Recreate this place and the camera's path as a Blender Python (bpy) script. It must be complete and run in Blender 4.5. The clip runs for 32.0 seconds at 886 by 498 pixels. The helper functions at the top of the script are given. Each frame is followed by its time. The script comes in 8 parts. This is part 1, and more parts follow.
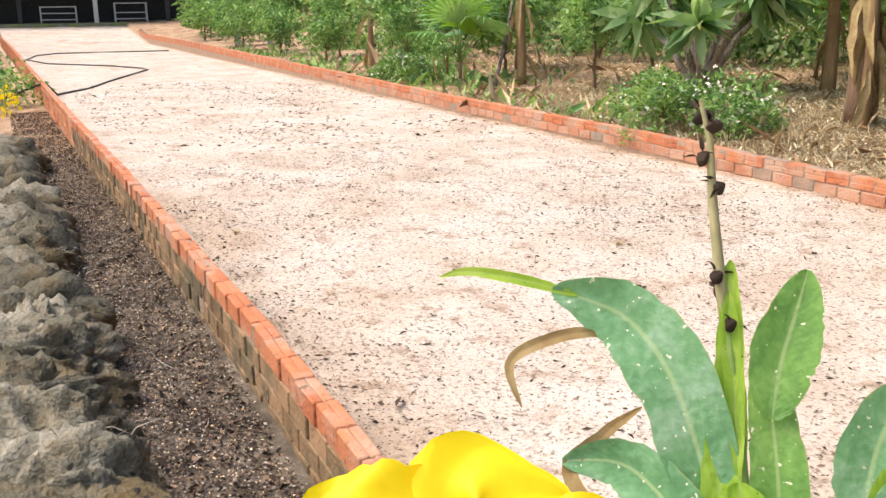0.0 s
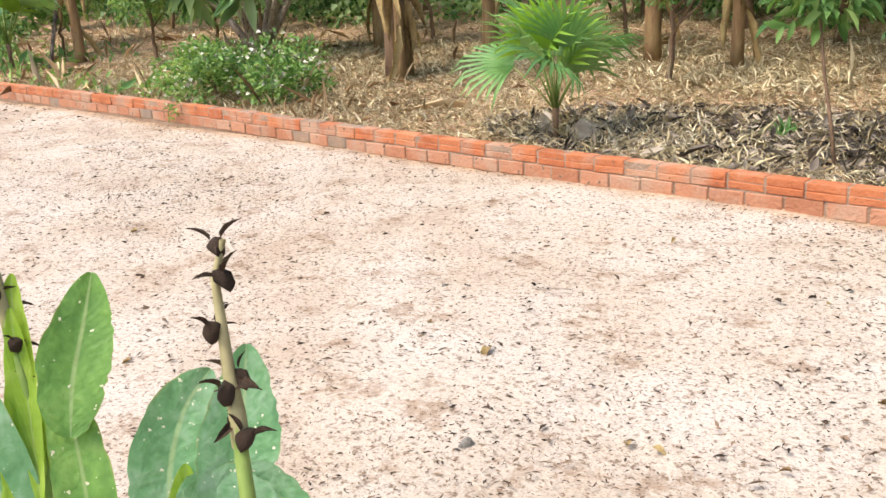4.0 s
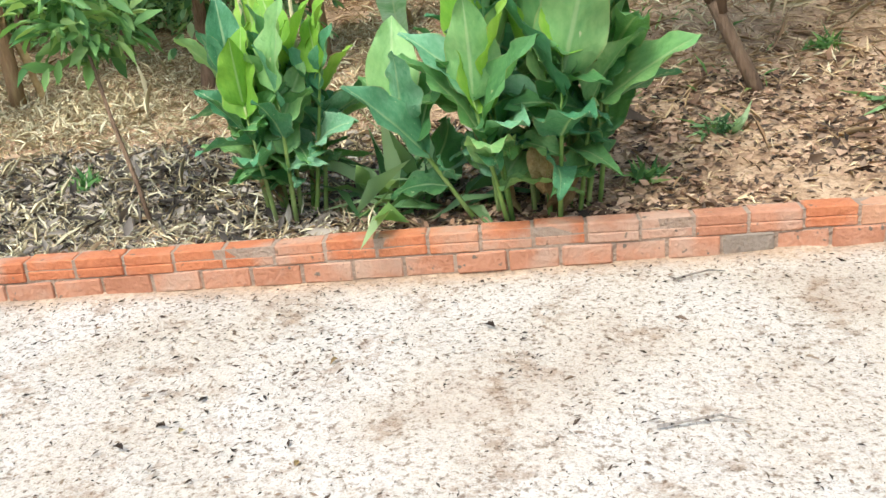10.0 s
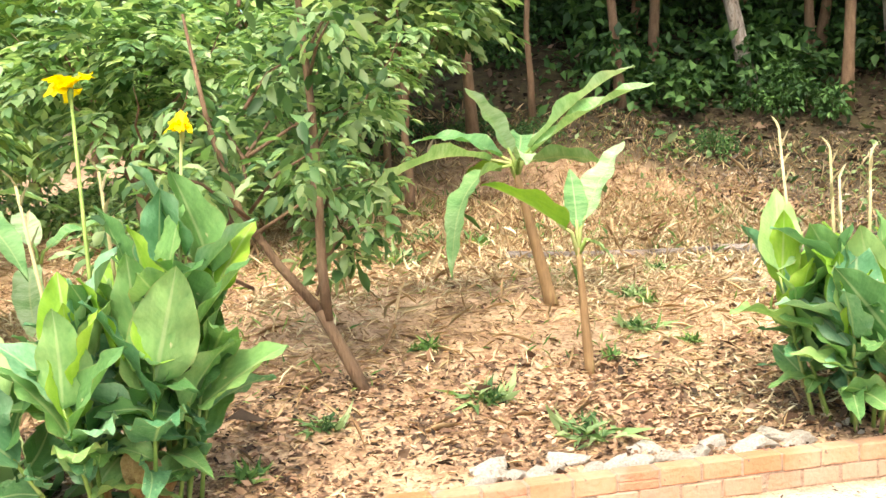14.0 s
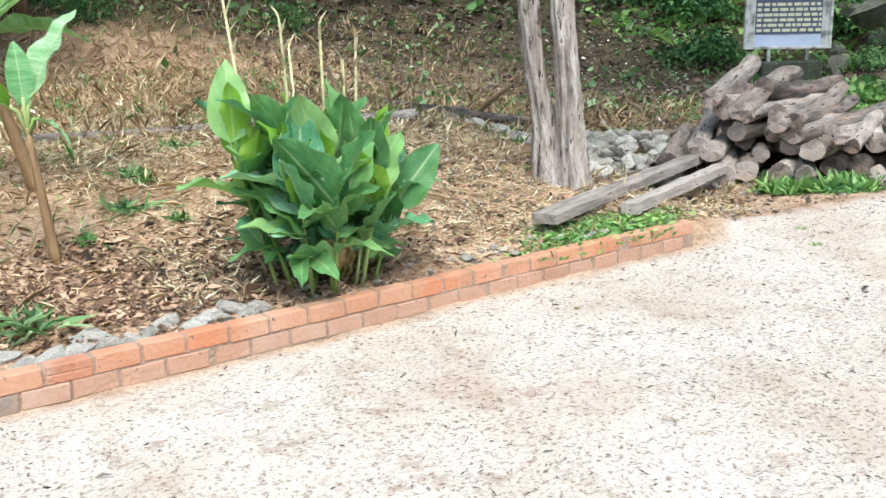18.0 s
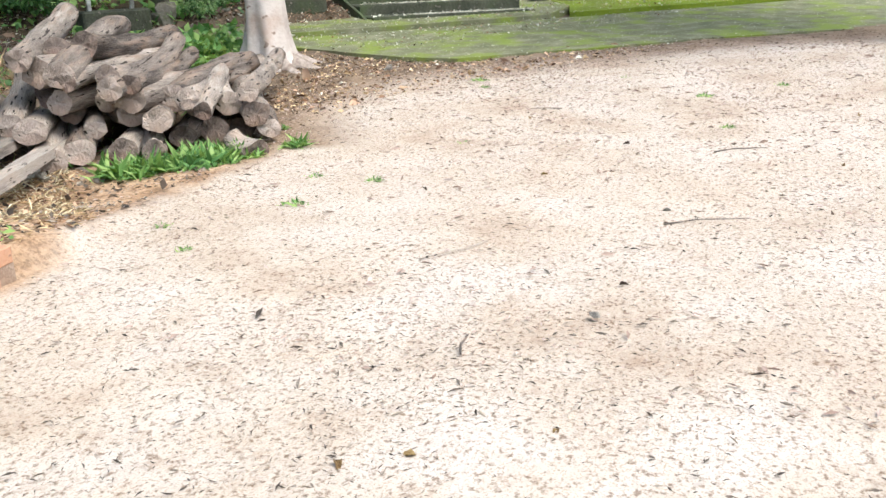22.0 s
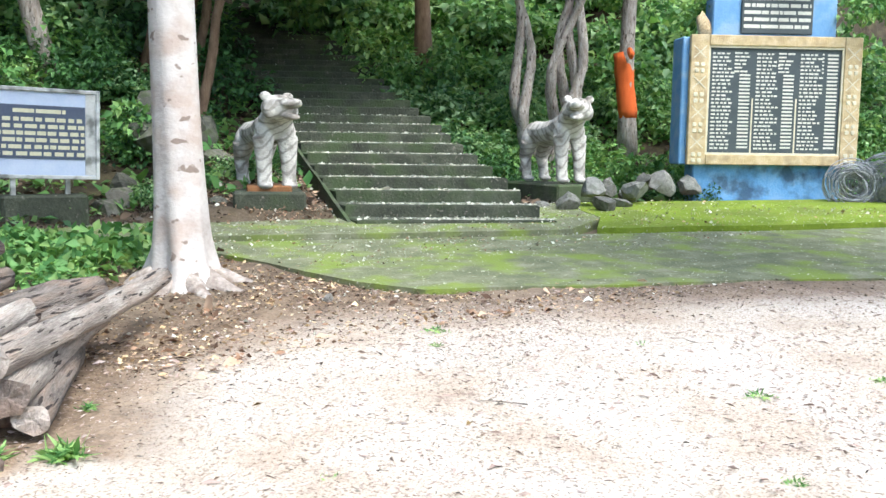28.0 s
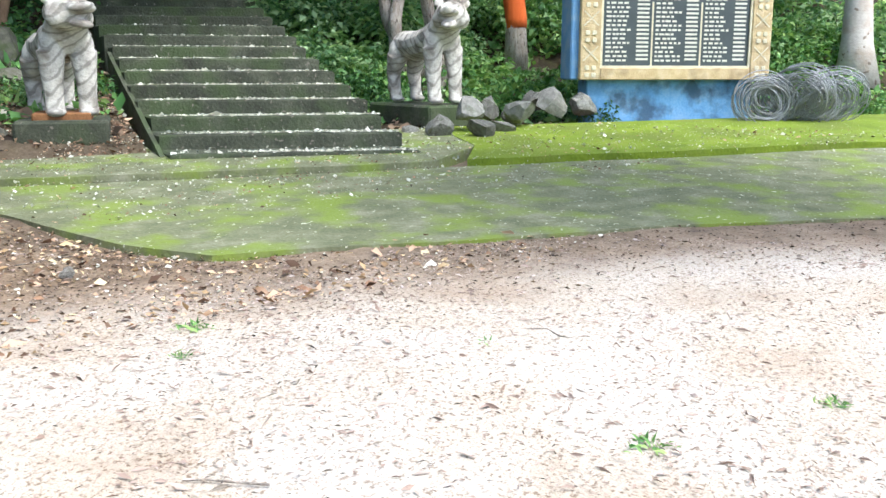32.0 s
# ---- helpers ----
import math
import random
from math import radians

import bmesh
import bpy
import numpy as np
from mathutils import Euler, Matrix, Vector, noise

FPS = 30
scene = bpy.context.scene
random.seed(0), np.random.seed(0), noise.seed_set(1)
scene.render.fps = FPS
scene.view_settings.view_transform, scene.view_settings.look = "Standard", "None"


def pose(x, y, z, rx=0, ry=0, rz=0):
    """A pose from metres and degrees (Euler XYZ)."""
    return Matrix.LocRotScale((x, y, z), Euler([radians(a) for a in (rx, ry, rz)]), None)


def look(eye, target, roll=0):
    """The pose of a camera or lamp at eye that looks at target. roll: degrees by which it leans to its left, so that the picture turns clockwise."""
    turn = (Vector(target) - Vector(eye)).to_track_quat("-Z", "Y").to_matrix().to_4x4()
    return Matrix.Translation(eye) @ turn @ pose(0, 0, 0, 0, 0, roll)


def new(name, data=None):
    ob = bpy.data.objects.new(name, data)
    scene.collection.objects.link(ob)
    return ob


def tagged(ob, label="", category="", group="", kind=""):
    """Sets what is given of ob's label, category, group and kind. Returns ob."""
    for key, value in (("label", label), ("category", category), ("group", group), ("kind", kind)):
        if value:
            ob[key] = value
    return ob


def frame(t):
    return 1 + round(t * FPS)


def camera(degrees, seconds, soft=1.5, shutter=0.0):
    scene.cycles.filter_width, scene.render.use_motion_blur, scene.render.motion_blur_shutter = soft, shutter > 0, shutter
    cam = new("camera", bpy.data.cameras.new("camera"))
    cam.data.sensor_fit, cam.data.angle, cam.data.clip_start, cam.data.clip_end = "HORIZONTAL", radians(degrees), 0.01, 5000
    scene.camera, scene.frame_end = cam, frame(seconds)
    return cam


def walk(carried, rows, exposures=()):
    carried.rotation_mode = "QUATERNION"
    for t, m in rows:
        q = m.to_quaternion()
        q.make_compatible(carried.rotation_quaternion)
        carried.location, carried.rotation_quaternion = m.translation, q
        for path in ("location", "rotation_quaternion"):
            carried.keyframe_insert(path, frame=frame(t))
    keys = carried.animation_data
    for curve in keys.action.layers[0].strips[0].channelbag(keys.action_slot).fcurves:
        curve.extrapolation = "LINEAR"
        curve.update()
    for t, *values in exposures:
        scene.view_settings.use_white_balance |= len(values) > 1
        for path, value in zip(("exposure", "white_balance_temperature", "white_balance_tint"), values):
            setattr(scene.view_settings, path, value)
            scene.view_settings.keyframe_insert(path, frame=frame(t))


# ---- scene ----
cam = camera(50.00, 32.0)
PATH = [
    (0, (3.109, -5.440, 1.410), (1.340, -4.650, 0.913), -0.70),
    (0.5, (3.175, -5.443, 1.425), (1.456, -4.557, 0.915), -0.90),
    (1, (3.276, -5.506, 1.449), (1.616, -4.522, 0.923), -1.20),
    (1.5, (3.337, -5.550, 1.482), (1.746, -4.468, 0.936), -1.20),
    (2, (3.357, -5.516, 1.492), (1.824, -4.360, 0.934), -1.30),
    (2.5, (3.375, -5.469, 1.487), (1.907, -4.234, 0.921), -1.50),
    (3, (3.390, -5.366, 1.448), (1.990, -4.055, 0.880), -1.60),
    (3.5, (3.394, -5.041, 1.422), (2.052, -3.678, 0.835), -2.70),
    (5.5, (3.430, -4.436, 1.423), (1.457, -2.376, 0.495), -4.66),
    (6, (3.359, -4.365, 1.374), (1.603, -2.189, 0.286), -3.93),
    (6.5, (3.344, -4.334, 1.325), (1.838, -2.074, 0.050), -3.19),
    (7, (3.365, -4.264, 1.313), (1.965, -1.978, -0.033), -2.88),
    (7.5, (3.397, -4.155, 1.346), (2.020, -1.851, 0.005), -3.11),
    (8, (3.418, -3.977, 1.371), (2.067, -1.641, 0.061), -3.87),
    (8.5, (3.394, -3.865, 1.384), (2.199, -1.430, 0.102), -4.28),
    (9, (3.308, -3.799, 1.395), (2.452, -1.211, 0.142), -5.59),
    (9.5, (3.184, -3.752, 1.438), (2.756, -1.024, 0.264), -6.23),
    (10, (3.144, -3.730, 1.484), (2.901, -0.923, 0.452), -5.67),
    (10.5, (3.142, -3.718, 1.514), (2.957, -0.834, 0.712), -4.88),
    (11, (3.157, -3.720, 1.527), (3.035, -0.780, 0.943), -4.44),
    (11.5, (3.133, -3.735, 1.529), (3.109, -0.761, 1.139), -3.88),
    (12, (3.142, -3.750, 1.593), (3.252, -0.762, 1.341), -3.29),
    (12.5, (3.174, -3.797, 1.614), (3.454, -0.815, 1.442), -2.16),
    (13, (3.246, -3.867, 1.595), (3.697, -0.905, 1.433), -1.65),
    (13.5, (3.457, -3.934, 1.611), (4.028, -0.995, 1.415), -2.00),
    (14, (3.575, -4.018, 1.610), (4.315, -1.120, 1.374), -2.20),
    (14.5, (3.648, -4.047, 1.602), (4.570, -1.206, 1.320), -2.30),
    (15, (3.738, -4.073, 1.612), (4.810, -1.292, 1.273), -2.13),
    (15.5, (3.935, -4.086, 1.563), (5.119, -1.356, 1.183), -2.20),
    (17.5, (4.459, -4.334, 1.532), (6.078, -1.884, 0.917), -2.72),
    (18, (4.521, -4.298, 1.540), (6.228, -1.921, 0.880), -2.55),
    (18.5, (4.615, -4.159, 1.523), (6.466, -1.905, 0.823), -2.75),
    (19, (4.734, -3.987, 1.500), (6.788, -1.927, 0.765), -2.82),
    (19.5, (4.881, -3.754, 1.481), (7.206, -2.024, 0.706), -3.05),
    (20, (5.062, -3.617, 1.471), (7.550, -2.161, 0.640), -3.30),
    (20.5, (5.293, -3.519, 1.458), (7.882, -2.280, 0.586), -3.32),
    (21, (5.531, -3.432, 1.450), (8.195, -2.385, 0.554), -3.03),
    (21.5, (5.803, -3.361, 1.455), (8.506, -2.415, 0.562), -2.74),
    (22, (6.089, -3.284, 1.462), (8.839, -2.481, 0.573), -2.30),
    (22.5, (6.419, -3.203, 1.485), (9.202, -2.485, 0.626), -2.29),
    (23, (6.711, -3.136, 1.508), (9.517, -2.427, 0.717), -2.36),
    (23.5, (6.977, -3.090, 1.527), (9.797, -2.337, 0.835), -2.34),
    (24, (7.234, -3.117, 1.553), (10.066, -2.298, 1.000), -1.89),
    (24.5, (7.477, -3.186, 1.571), (10.291, -2.228, 1.172), -0.94),
    (25, (7.691, -3.229, 1.587), (10.489, -2.203, 1.244), -0.16),
    (25.5, (7.975, -3.238, 1.594), (10.768, -2.189, 1.276), 0.26),
    (27.5, (9.124, -3.283, 1.582), (11.925, -2.254, 1.274), 0.92),
    (28, (9.389, -3.304, 1.568), (12.191, -2.287, 1.233), 0.74),
    (28.5, (9.642, -3.291, 1.544), (12.451, -2.307, 1.164), 0.45),
    (29, (9.918, -3.277, 1.528), (12.734, -2.325, 1.122), 0.31),
    (29.5, (10.229, -3.298, 1.501), (13.048, -2.364, 1.075), 0.19),
    (30, (10.513, -3.314, 1.495), (13.340, -2.416, 1.047), 0.15),
    (30.5, (10.806, -3.309, 1.488), (13.643, -2.455, 1.017), 0.13),
    (31, (11.105, -3.298, 1.488), (13.954, -2.510, 0.979), 0.18),
    (31.5, (11.391, -3.304, 1.490), (14.241, -2.546, 0.942), 0.19),
    (32, (11.705, -3.295, 1.500), (14.554, -2.551, 0.921), 0.15),
]
walk(cam, [(t, look(eye, target, roll)) for t, eye, target, roll in PATH],
     [(0, 1.2, 6900, 12), (1, 1.0, 6900, 12), (3, 1.05, 6900, 12), (6, 1.18, 6350, 3), (9.5, 1.12, 6150, 2), (11, 1.45, 5800, -2), (12, 1.88, 8000, 11), (13.5, 1.92, 8000, 11), (15, 1.78, 5800, -1), (18, 1.24, 5750, 1), (20, 1.22, 5900, 2), (22, 1.2, 6200, 5), (23, 1.2, 6100, 4), (27, 1.5, 5700, 2),
      (32, 1.49, 5750, 3)])

# ---- sky, sun ----
world = bpy.data.worlds.new("world")
scene.world = world
world.use_nodes = True
sky = world.node_tree.nodes.new("ShaderNodeTexSky")
sky.sky_type, sky.sun_disc = "NISHITA", False
sky.sun_elevation, sky.sun_rotation = radians(58), radians(200)
sky.air_density, sky.dust_density = 1.0, 4.0
back = world.node_tree.nodes["Background"]
back.inputs["Strength"].default_value = 0.15
world.node_tree.links.new(sky.outputs[0], back.inputs["Color"])
sun = new("sun", bpy.data.lights.new("sun", "SUN"))
sun.data.energy, sun.data.angle, sun.data.color = 1.25, radians(25), (1.0, 0.96, 0.9)
sun.matrix_world = look((0, -6, 12), (4, 0, 0))


# ---- terrain ----
def ramp(v, a, b):
    t = np.clip((v - a) / (b - a), 0, 1)
    return t * t * (3 - 2 * t)


HILL_U = [-40, -14, -2.2, 6.2, 12.8, 17.6, 20.4, 23.5, 27, 60]
HILL_N = [60, 22, 11.0, 14.2, 16.2, 15.6, 15.6, 13.6, 11, -10]
STAIR_AT, STAIR_UP, STAIR_EDGE = Vector((21.05, 0.73)), Vector((0.758, 0.652)), Vector((0.450, -0.893))
RISE, TREAD, STAIR_WIDE, STAIR_Z = 0.163, 0.56, 2.66, 0.40


def left_line(x):
    """Where the middle of the left kerb runs, by x: it opens outward along the drive."""
    return -4.63 + 0.0245 * np.minimum(0, np.asarray(x, float) + 0.5)


def hill(x, y):
    """How far a place lies inside the foot of the wooded hill, in metres."""
    return 0.6 * x + 0.8 * y - np.interp(0.8 * x - 0.6 * y, HILL_U, HILL_N)


def slab_top(x, y):
    """The plane of the forecourt slab."""
    return 0.285 + 0.047 * (x - 17.4) + 0.012 * y


def height(x, y):
    x, y = np.asarray(x, float), np.asarray(y, float)
    z = 0.04 * np.clip(x - 11.5, 0, 60) + 0.09 * np.clip(-40 - x, 0, 9)
    z = z + 0.13 * ramp(y, 0.06, 0.12) * (1 - ramp(x, 9.6, 11.5))
    gentle = ramp(y, 0.1, 3) * np.clip(y, 0, 30) * (0.03 + 0.09 * ramp(x, -3, 5)) * (1 - 0.6 * ramp(x, 10, 14))
    bank = 0.22 * np.clip(y - 0.1, 0, 2.6) + 0.07 * np.clip(y - 2.7, 0, 30)
    raised = ramp(x, 2.0, 4.5) * (1 - ramp(x, 9.8, 11.2))
    z = z + gentle + (bank - gentle) * raised
    z = z - 0.13 * ramp(left_line(x) - y, -0.03, 0.03) * (1 - ramp(x, 0.9, 4))
    s = np.clip(hill(x, y), 0, 70)
    z = z + 0.42 * s * s / (s + 2.0)
    u = (x - STAIR_AT[0]) * STAIR_UP[0] + (y - STAIR_AT[1]) * STAIR_UP[1]
    w = (x - STAIR_AT[0]) * STAIR_UP[1] - (y - STAIR_AT[1]) * STAIR_UP[0]
    cut = STAIR_Z + (u - 0.5) * RISE / TREAD
    near = (1 - ramp(np.abs(w), 1.5, 2.3)) * (u > 0.2)
    z = z * (1 - near) + np.minimum(z, cut - 0.12) * near
    d = 0.862 * (x - 19.58) + 0.507 * (y - 1.57)
    under = ramp(d, -1.5, -1.1) * (1 - ramp(d, 1.05, 1.4)) * ramp(y, 0.5, 1.0) * (1 - ramp(y, 4.7, 5.3))
    z = z - np.maximum(z - slab_top(x, y) + 0.05, 0) * under
    side = ramp(-w, 1.33, 1.45) * (1 - ramp(-w, 2.9, 4.2)) * ramp(d, 1.2, 1.6) * ramp(u, -0.05, 0.25) * (1 - ramp(u, 4.5, 6.5))
    mound = 0.24 * np.exp(-((x - 24.5) / 0.9) ** 2 - ((y - 0.25) / 0.75) ** 2)
    return z + np.maximum(STAIR_Z + 0.02 + 0.21 * u - z, 0) * side + mound * (1 - under)


def slab_edge(y):
    """Where the front of the forecourt slab lies, by y."""
    return np.interp(y, [-13, -8.5, -4.6, -3.3, -1.95, -0.98, -0.3, 0.42, 1.3, 3.6], [22, 20.6, 19.5, 18.9, 18.1, 17.56, 17.18, 17.24, 17.55, 18.75])


def gz(x, y):
    return float(height(x, y))


# ---- materials ----
def shader(name, stops, scale=5.0, rough=0.8, bump=0.3, fine=40.0, speck=None, vary=0.0, island=0.0, thin=0.0,
           world_space=False, stretch=(1, 1, 1), metal=0.0, spec=0.3, grime=None, veins=0.0):
    """A surface whose colour runs through stops by coarse and fine noise. speck: (colour, scale, amount) of small spots; grime: (colour, scale, amount)
    of large stains; vary and island: change of brightness by object and by loose piece; thin: share of light let through;
    veins: how many side veins a leaf blade has along its length."""
    m = bpy.data.materials.new(name)
    m.use_nodes = True
    n, link = m.node_tree.nodes, m.node_tree.links.new
    bsdf = n["Principled BSDF"]
    bsdf.inputs["Roughness"].default_value, bsdf.inputs["Metallic"].default_value = rough, metal
    bsdf.inputs["Specular IOR Level"].default_value = spec
    if world_space:
        coord = n.new("ShaderNodeNewGeometry").outputs["Position"]
    else:
        coord = n.new("ShaderNodeTexCoord").outputs["Object"]
    mapping = n.new("ShaderNodeMapping")
    mapping.inputs["Scale"].default_value = stretch
    link(coord, mapping.inputs["Vector"])
    coord = mapping.outputs["Vector"]

    def noise_of(size, detail=5.0):
        t = n.new("ShaderNodeTexNoise")
        t.inputs["Scale"].default_value, t.inputs["Detail"].default_value = size, detail
        link(coord, t.inputs["Vector"])
        return t.outputs["Fac"]

    def calc(op, a, b):
        t = n.new("ShaderNodeMath")
        t.operation = op
        for socket, v in zip(t.inputs, (a, b)):
            if isinstance(v, (int, float)):
                socket.default_value = v
            else:
                link(v, socket)
        return t.outputs[0]

    def blend(factor, a, b, kind="MIX"):
        t = n.new("ShaderNodeMix")
        t.data_type, t.blend_type = "RGBA", kind
        for socket, v in ((t.inputs[0], factor), (t.inputs[6], a), (t.inputs[7], b)):
            if isinstance(v, (int, float)):
                socket.default_value = v
            elif isinstance(v, tuple):
                socket.default_value = (*v, 1)
            else:
                link(v, socket)
        return t.outputs[2]

    coarse, small = noise_of(scale), noise_of(fine)
    mix = calc("ADD", calc("MULTIPLY", coarse, 0.65), calc("MULTIPLY", small, 0.35))
    if vary or island:
        info = n.new("ShaderNodeObjectInfo").outputs["Random"] if vary else n.new("ShaderNodeNewGeometry").outputs["Random Per Island"]
        mix = calc("ADD", mix, calc("MULTIPLY", calc("SUBTRACT", info, 0.5), vary or island))
    ramp_node = n.new("ShaderNodeValToRGB")
    elements = ramp_node.color_ramp.elements
    for i, c in enumerate(stops):
        e = elements[i] if i < 2 else elements.new(0.5)
        e.position = 0.25 + 0.5 * i / max(1, len(stops) - 1)
        e.color = (*c, 1)
    link(mix, ramp_node.inputs[0])
    colour = ramp_node.outputs[0]

    def threshold(value, low, high):
        t = n.new("ShaderNodeMapRange")
        t.inputs["From Min"].default_value, t.inputs["From Max"].default_value = low, high
        link(value, t.inputs["Value"])
        return t.outputs[0]

    if grime:
        tint, size, amount = grime
        colour = blend(calc("MULTIPLY", threshold(noise_of(size, 7), 0.48, 0.64), amount), colour, tint)
    if speck:
        tint, size, amount = speck
        colour = blend(threshold(noise_of(size, 2), 0.72 - 0.2 * amount, 0.76 - 0.2 * amount), colour, tint)
    relief = calc("ADD", small, calc("MULTIPLY", coarse, 0.7))
    if veins:
        blade = n.new("ShaderNodeAttribute")
        blade.attribute_name = "blade"
        axes = n.new("ShaderNodeSeparateXYZ")
        link(blade.outputs["Vector"], axes.inputs[0])
        out = calc("ABSOLUTE", axes.outputs[0], 0.0)
        wave = calc("SINE", calc("MULTIPLY", calc("SUBTRACT", axes.outputs[1], calc("MULTIPLY", out, 0.16)), veins * 6.283), 0.0)
        colour = blend(calc("MULTIPLY", threshold(wave, 0.5, 1.0), 0.03), colour, (0.42, 0.55, 0.30))
        rib = threshold(out, 0.09, 0.03)
        colour = blend(calc("MULTIPLY", rib, 0.45), colour, (0.50, 0.60, 0.32))
        edge = threshold(calc("ADD", out, calc("MULTIPLY", noise_of(14, 3), 0.3)), 1.10, 1.2)
        colour = blend(calc("MULTIPLY", edge, 0.7), colour, (0.42, 0.38, 0.16))
        relief = calc("ADD", relief, calc("MULTIPLY", wave, 0.03))
    link(colour, bsdf.inputs["Base Color"])
    b = n.new("ShaderNodeBump")
    b.inputs["Strength"].default_value, b.inputs["Distance"].default_value = bump, 0.02
    link(relief, b.inputs["Height"])
    link(b.outputs[0], bsdf.inputs["Normal"])
    if thin:
        glow = n.new("ShaderNodeBsdfTranslucent")
        link(blend(1.0, colour, (1.0, 1.0, 0.55), "MULTIPLY"), glow.inputs["Color"])
        both = n.new("ShaderNodeMixShader")
        both.inputs[0].default_value = thin
        link(bsdf.outputs[0], both.inputs[1])
        link(glow.outputs[0], both.inputs[2])
        link(both.outputs[0], n["Material Output"].inputs["Surface"])
    return m


BRICK = shader("fired_clay", [(0.36, 0.11, 0.048), (0.47, 0.165, 0.075), (0.52, 0.22, 0.11)], 5, 0.9, 0.6, 45, vary=0.28, world_space=True,
               grime=((0.42, 0.31, 0.23), 4, 0.6), speck=((0.20, 0.12, 0.08), 22, 0.25))
BRICK_LOW = shader("dusty_clay", [(0.35, 0.15, 0.085), (0.45, 0.215, 0.13), (0.48, 0.28, 0.19)], 5, 0.95, 0.6, 45, vary=0.3, world_space=True,
                   grime=((0.44, 0.31, 0.23), 3.5, 0.7), speck=((0.17, 0.13, 0.10), 20, 0.3))
BRICK_OLD = shader("mossy_clay", [(0.11, 0.065, 0.035), (0.23, 0.15, 0.08), (0.36, 0.22, 0.12)], 8, 0.95, 0.6, 50, vary=0.3, world_space=True,
                   grime=((0.09, 0.085, 0.05), 5, 0.8))
BRICK_GREY = shader("cement_grey_clay", [(0.22, 0.17, 0.13), (0.33, 0.27, 0.22)], 7, 0.95, 0.6, 60, vary=0.3, world_space=True,
                    grime=((0.42, 0.27, 0.18), 5, 0.6))
BRICK_DUSTY = shader("sand_stained_clay", [(0.40, 0.19, 0.105), (0.47, 0.25, 0.15), (0.50, 0.31, 0.21)], 3.5, 0.95, 0.5, 40, vary=0.14, world_space=True,
                     grime=((0.48, 0.15, 0.06), 3.0, 0.5), speck=((0.17, 0.13, 0.10), 20, 0.25))
BRICK_WASHED = shader("sand_washed_clay", [(0.36, 0.20, 0.13), (0.43, 0.265, 0.185), (0.47, 0.33, 0.245)], 3.5, 0.95, 0.5, 40, vary=0.12, world_space=True,
                      grime=((0.42, 0.24, 0.15), 3.0, 0.5), speck=((0.20, 0.14, 0.10), 20, 0.15))
MORTAR = shader("mortar", [(0.24, 0.15, 0.10), (0.40, 0.31, 0.24)], 8, 0.95, 0.8, 60, world_space=True)
BARK_ROOT = shader("soiled_root_bark", [(0.16, 0.125, 0.10), (0.34, 0.285, 0.245), (0.52, 0.46, 0.41)], 6, 0.9, 0.7, 24, grime=((0.15, 0.10, 0.07), 7, 0.6))
BARK_PALE = shader("pale_bark", [(0.36, 0.30, 0.26), (0.53, 0.48, 0.44), (0.64, 0.60, 0.56)], 2.2, 0.85, 0.45, 20, stretch=(0.8, 0.8, 1.1),
                   speck=((0.24, 0.185, 0.15), 8, 0.34), grime=((0.42, 0.32, 0.26), 3.2, 0.75))
BARK_GREY = shader("furrowed_bark", [(0.11, 0.085, 0.07), (0.40, 0.345, 0.30), (0.66, 0.60, 0.54)], 7, 0.9, 1.0, 30, stretch=(3.2, 3.2, 0.9), speck=((0.09, 0.07, 0.055), 9, 0.45), grime=((0.36, 0.27, 0.21), 4, 0.4))
BARK_BROWN = shader("brown_bark", [(0.08, 0.05, 0.03), (0.19, 0.12, 0.075), (0.28, 0.19, 0.12)], 7, 0.9, 0.8, 40, stretch=(2, 2, 0.5))
BANANA_STEM = shader("banana_stem", [(0.11, 0.07, 0.035), (0.26, 0.16, 0.08), (0.38, 0.30, 0.14)], 6, 0.7, 0.4, 40, stretch=(2, 2, 0.3))
WOOD_OLD = shader("weathered_wood", [(0.065, 0.052, 0.044), (0.25, 0.212, 0.182), (0.54, 0.48, 0.42)], 3, 0.9, 1.0, 22, vary=0.4, stretch=(5, 5, 0.7),
                  speck=((0.04, 0.03, 0.025), 7, 0.5), grime=((0.36, 0.25, 0.18), 2.5, 0.45))
WOOD_BEAM = shader("weathered_beam", [(0.13, 0.105, 0.09), (0.34, 0.295, 0.255), (0.54, 0.48, 0.42)], 3, 0.9, 0.8, 22, vary=0.3, stretch=(0.6, 6, 6), speck=((0.07, 0.055, 0.045), 9, 0.35), grime=((0.36, 0.27, 0.20), 3, 0.4))
WOOD_CUT = shader("cut_wood_end", [(0.085, 0.065, 0.055), (0.25, 0.20, 0.17), (0.45, 0.38, 0.33)], 8, 0.9, 0.9, 50, vary=0.5, speck=((0.05, 0.04, 0.033), 20, 0.2), grime=((0.34, 0.20, 0.14), 3, 0.4))
STONE = shader("field_stone", [(0.13, 0.12, 0.10), (0.27, 0.25, 0.22), (0.42, 0.40, 0.37)], 4, 0.9, 0.7, 30, vary=0.35)
STONE_PALE = shader("pale_rubble", [(0.20, 0.18, 0.14), (0.39, 0.36, 0.30), (0.58, 0.54, 0.47)], 5, 0.9, 0.6, 40, vary=0.45, grime=((0.20, 0.19, 0.12), 4, 0.5))
STONE_MOSS = shader("mossy_boulder", [(0.045, 0.045, 0.035), (0.12, 0.115, 0.09), (0.22, 0.20, 0.165)], 4, 0.9, 0.8, 30, vary=0.3,
                    grime=((0.06, 0.085, 0.02), 3, 0.6))
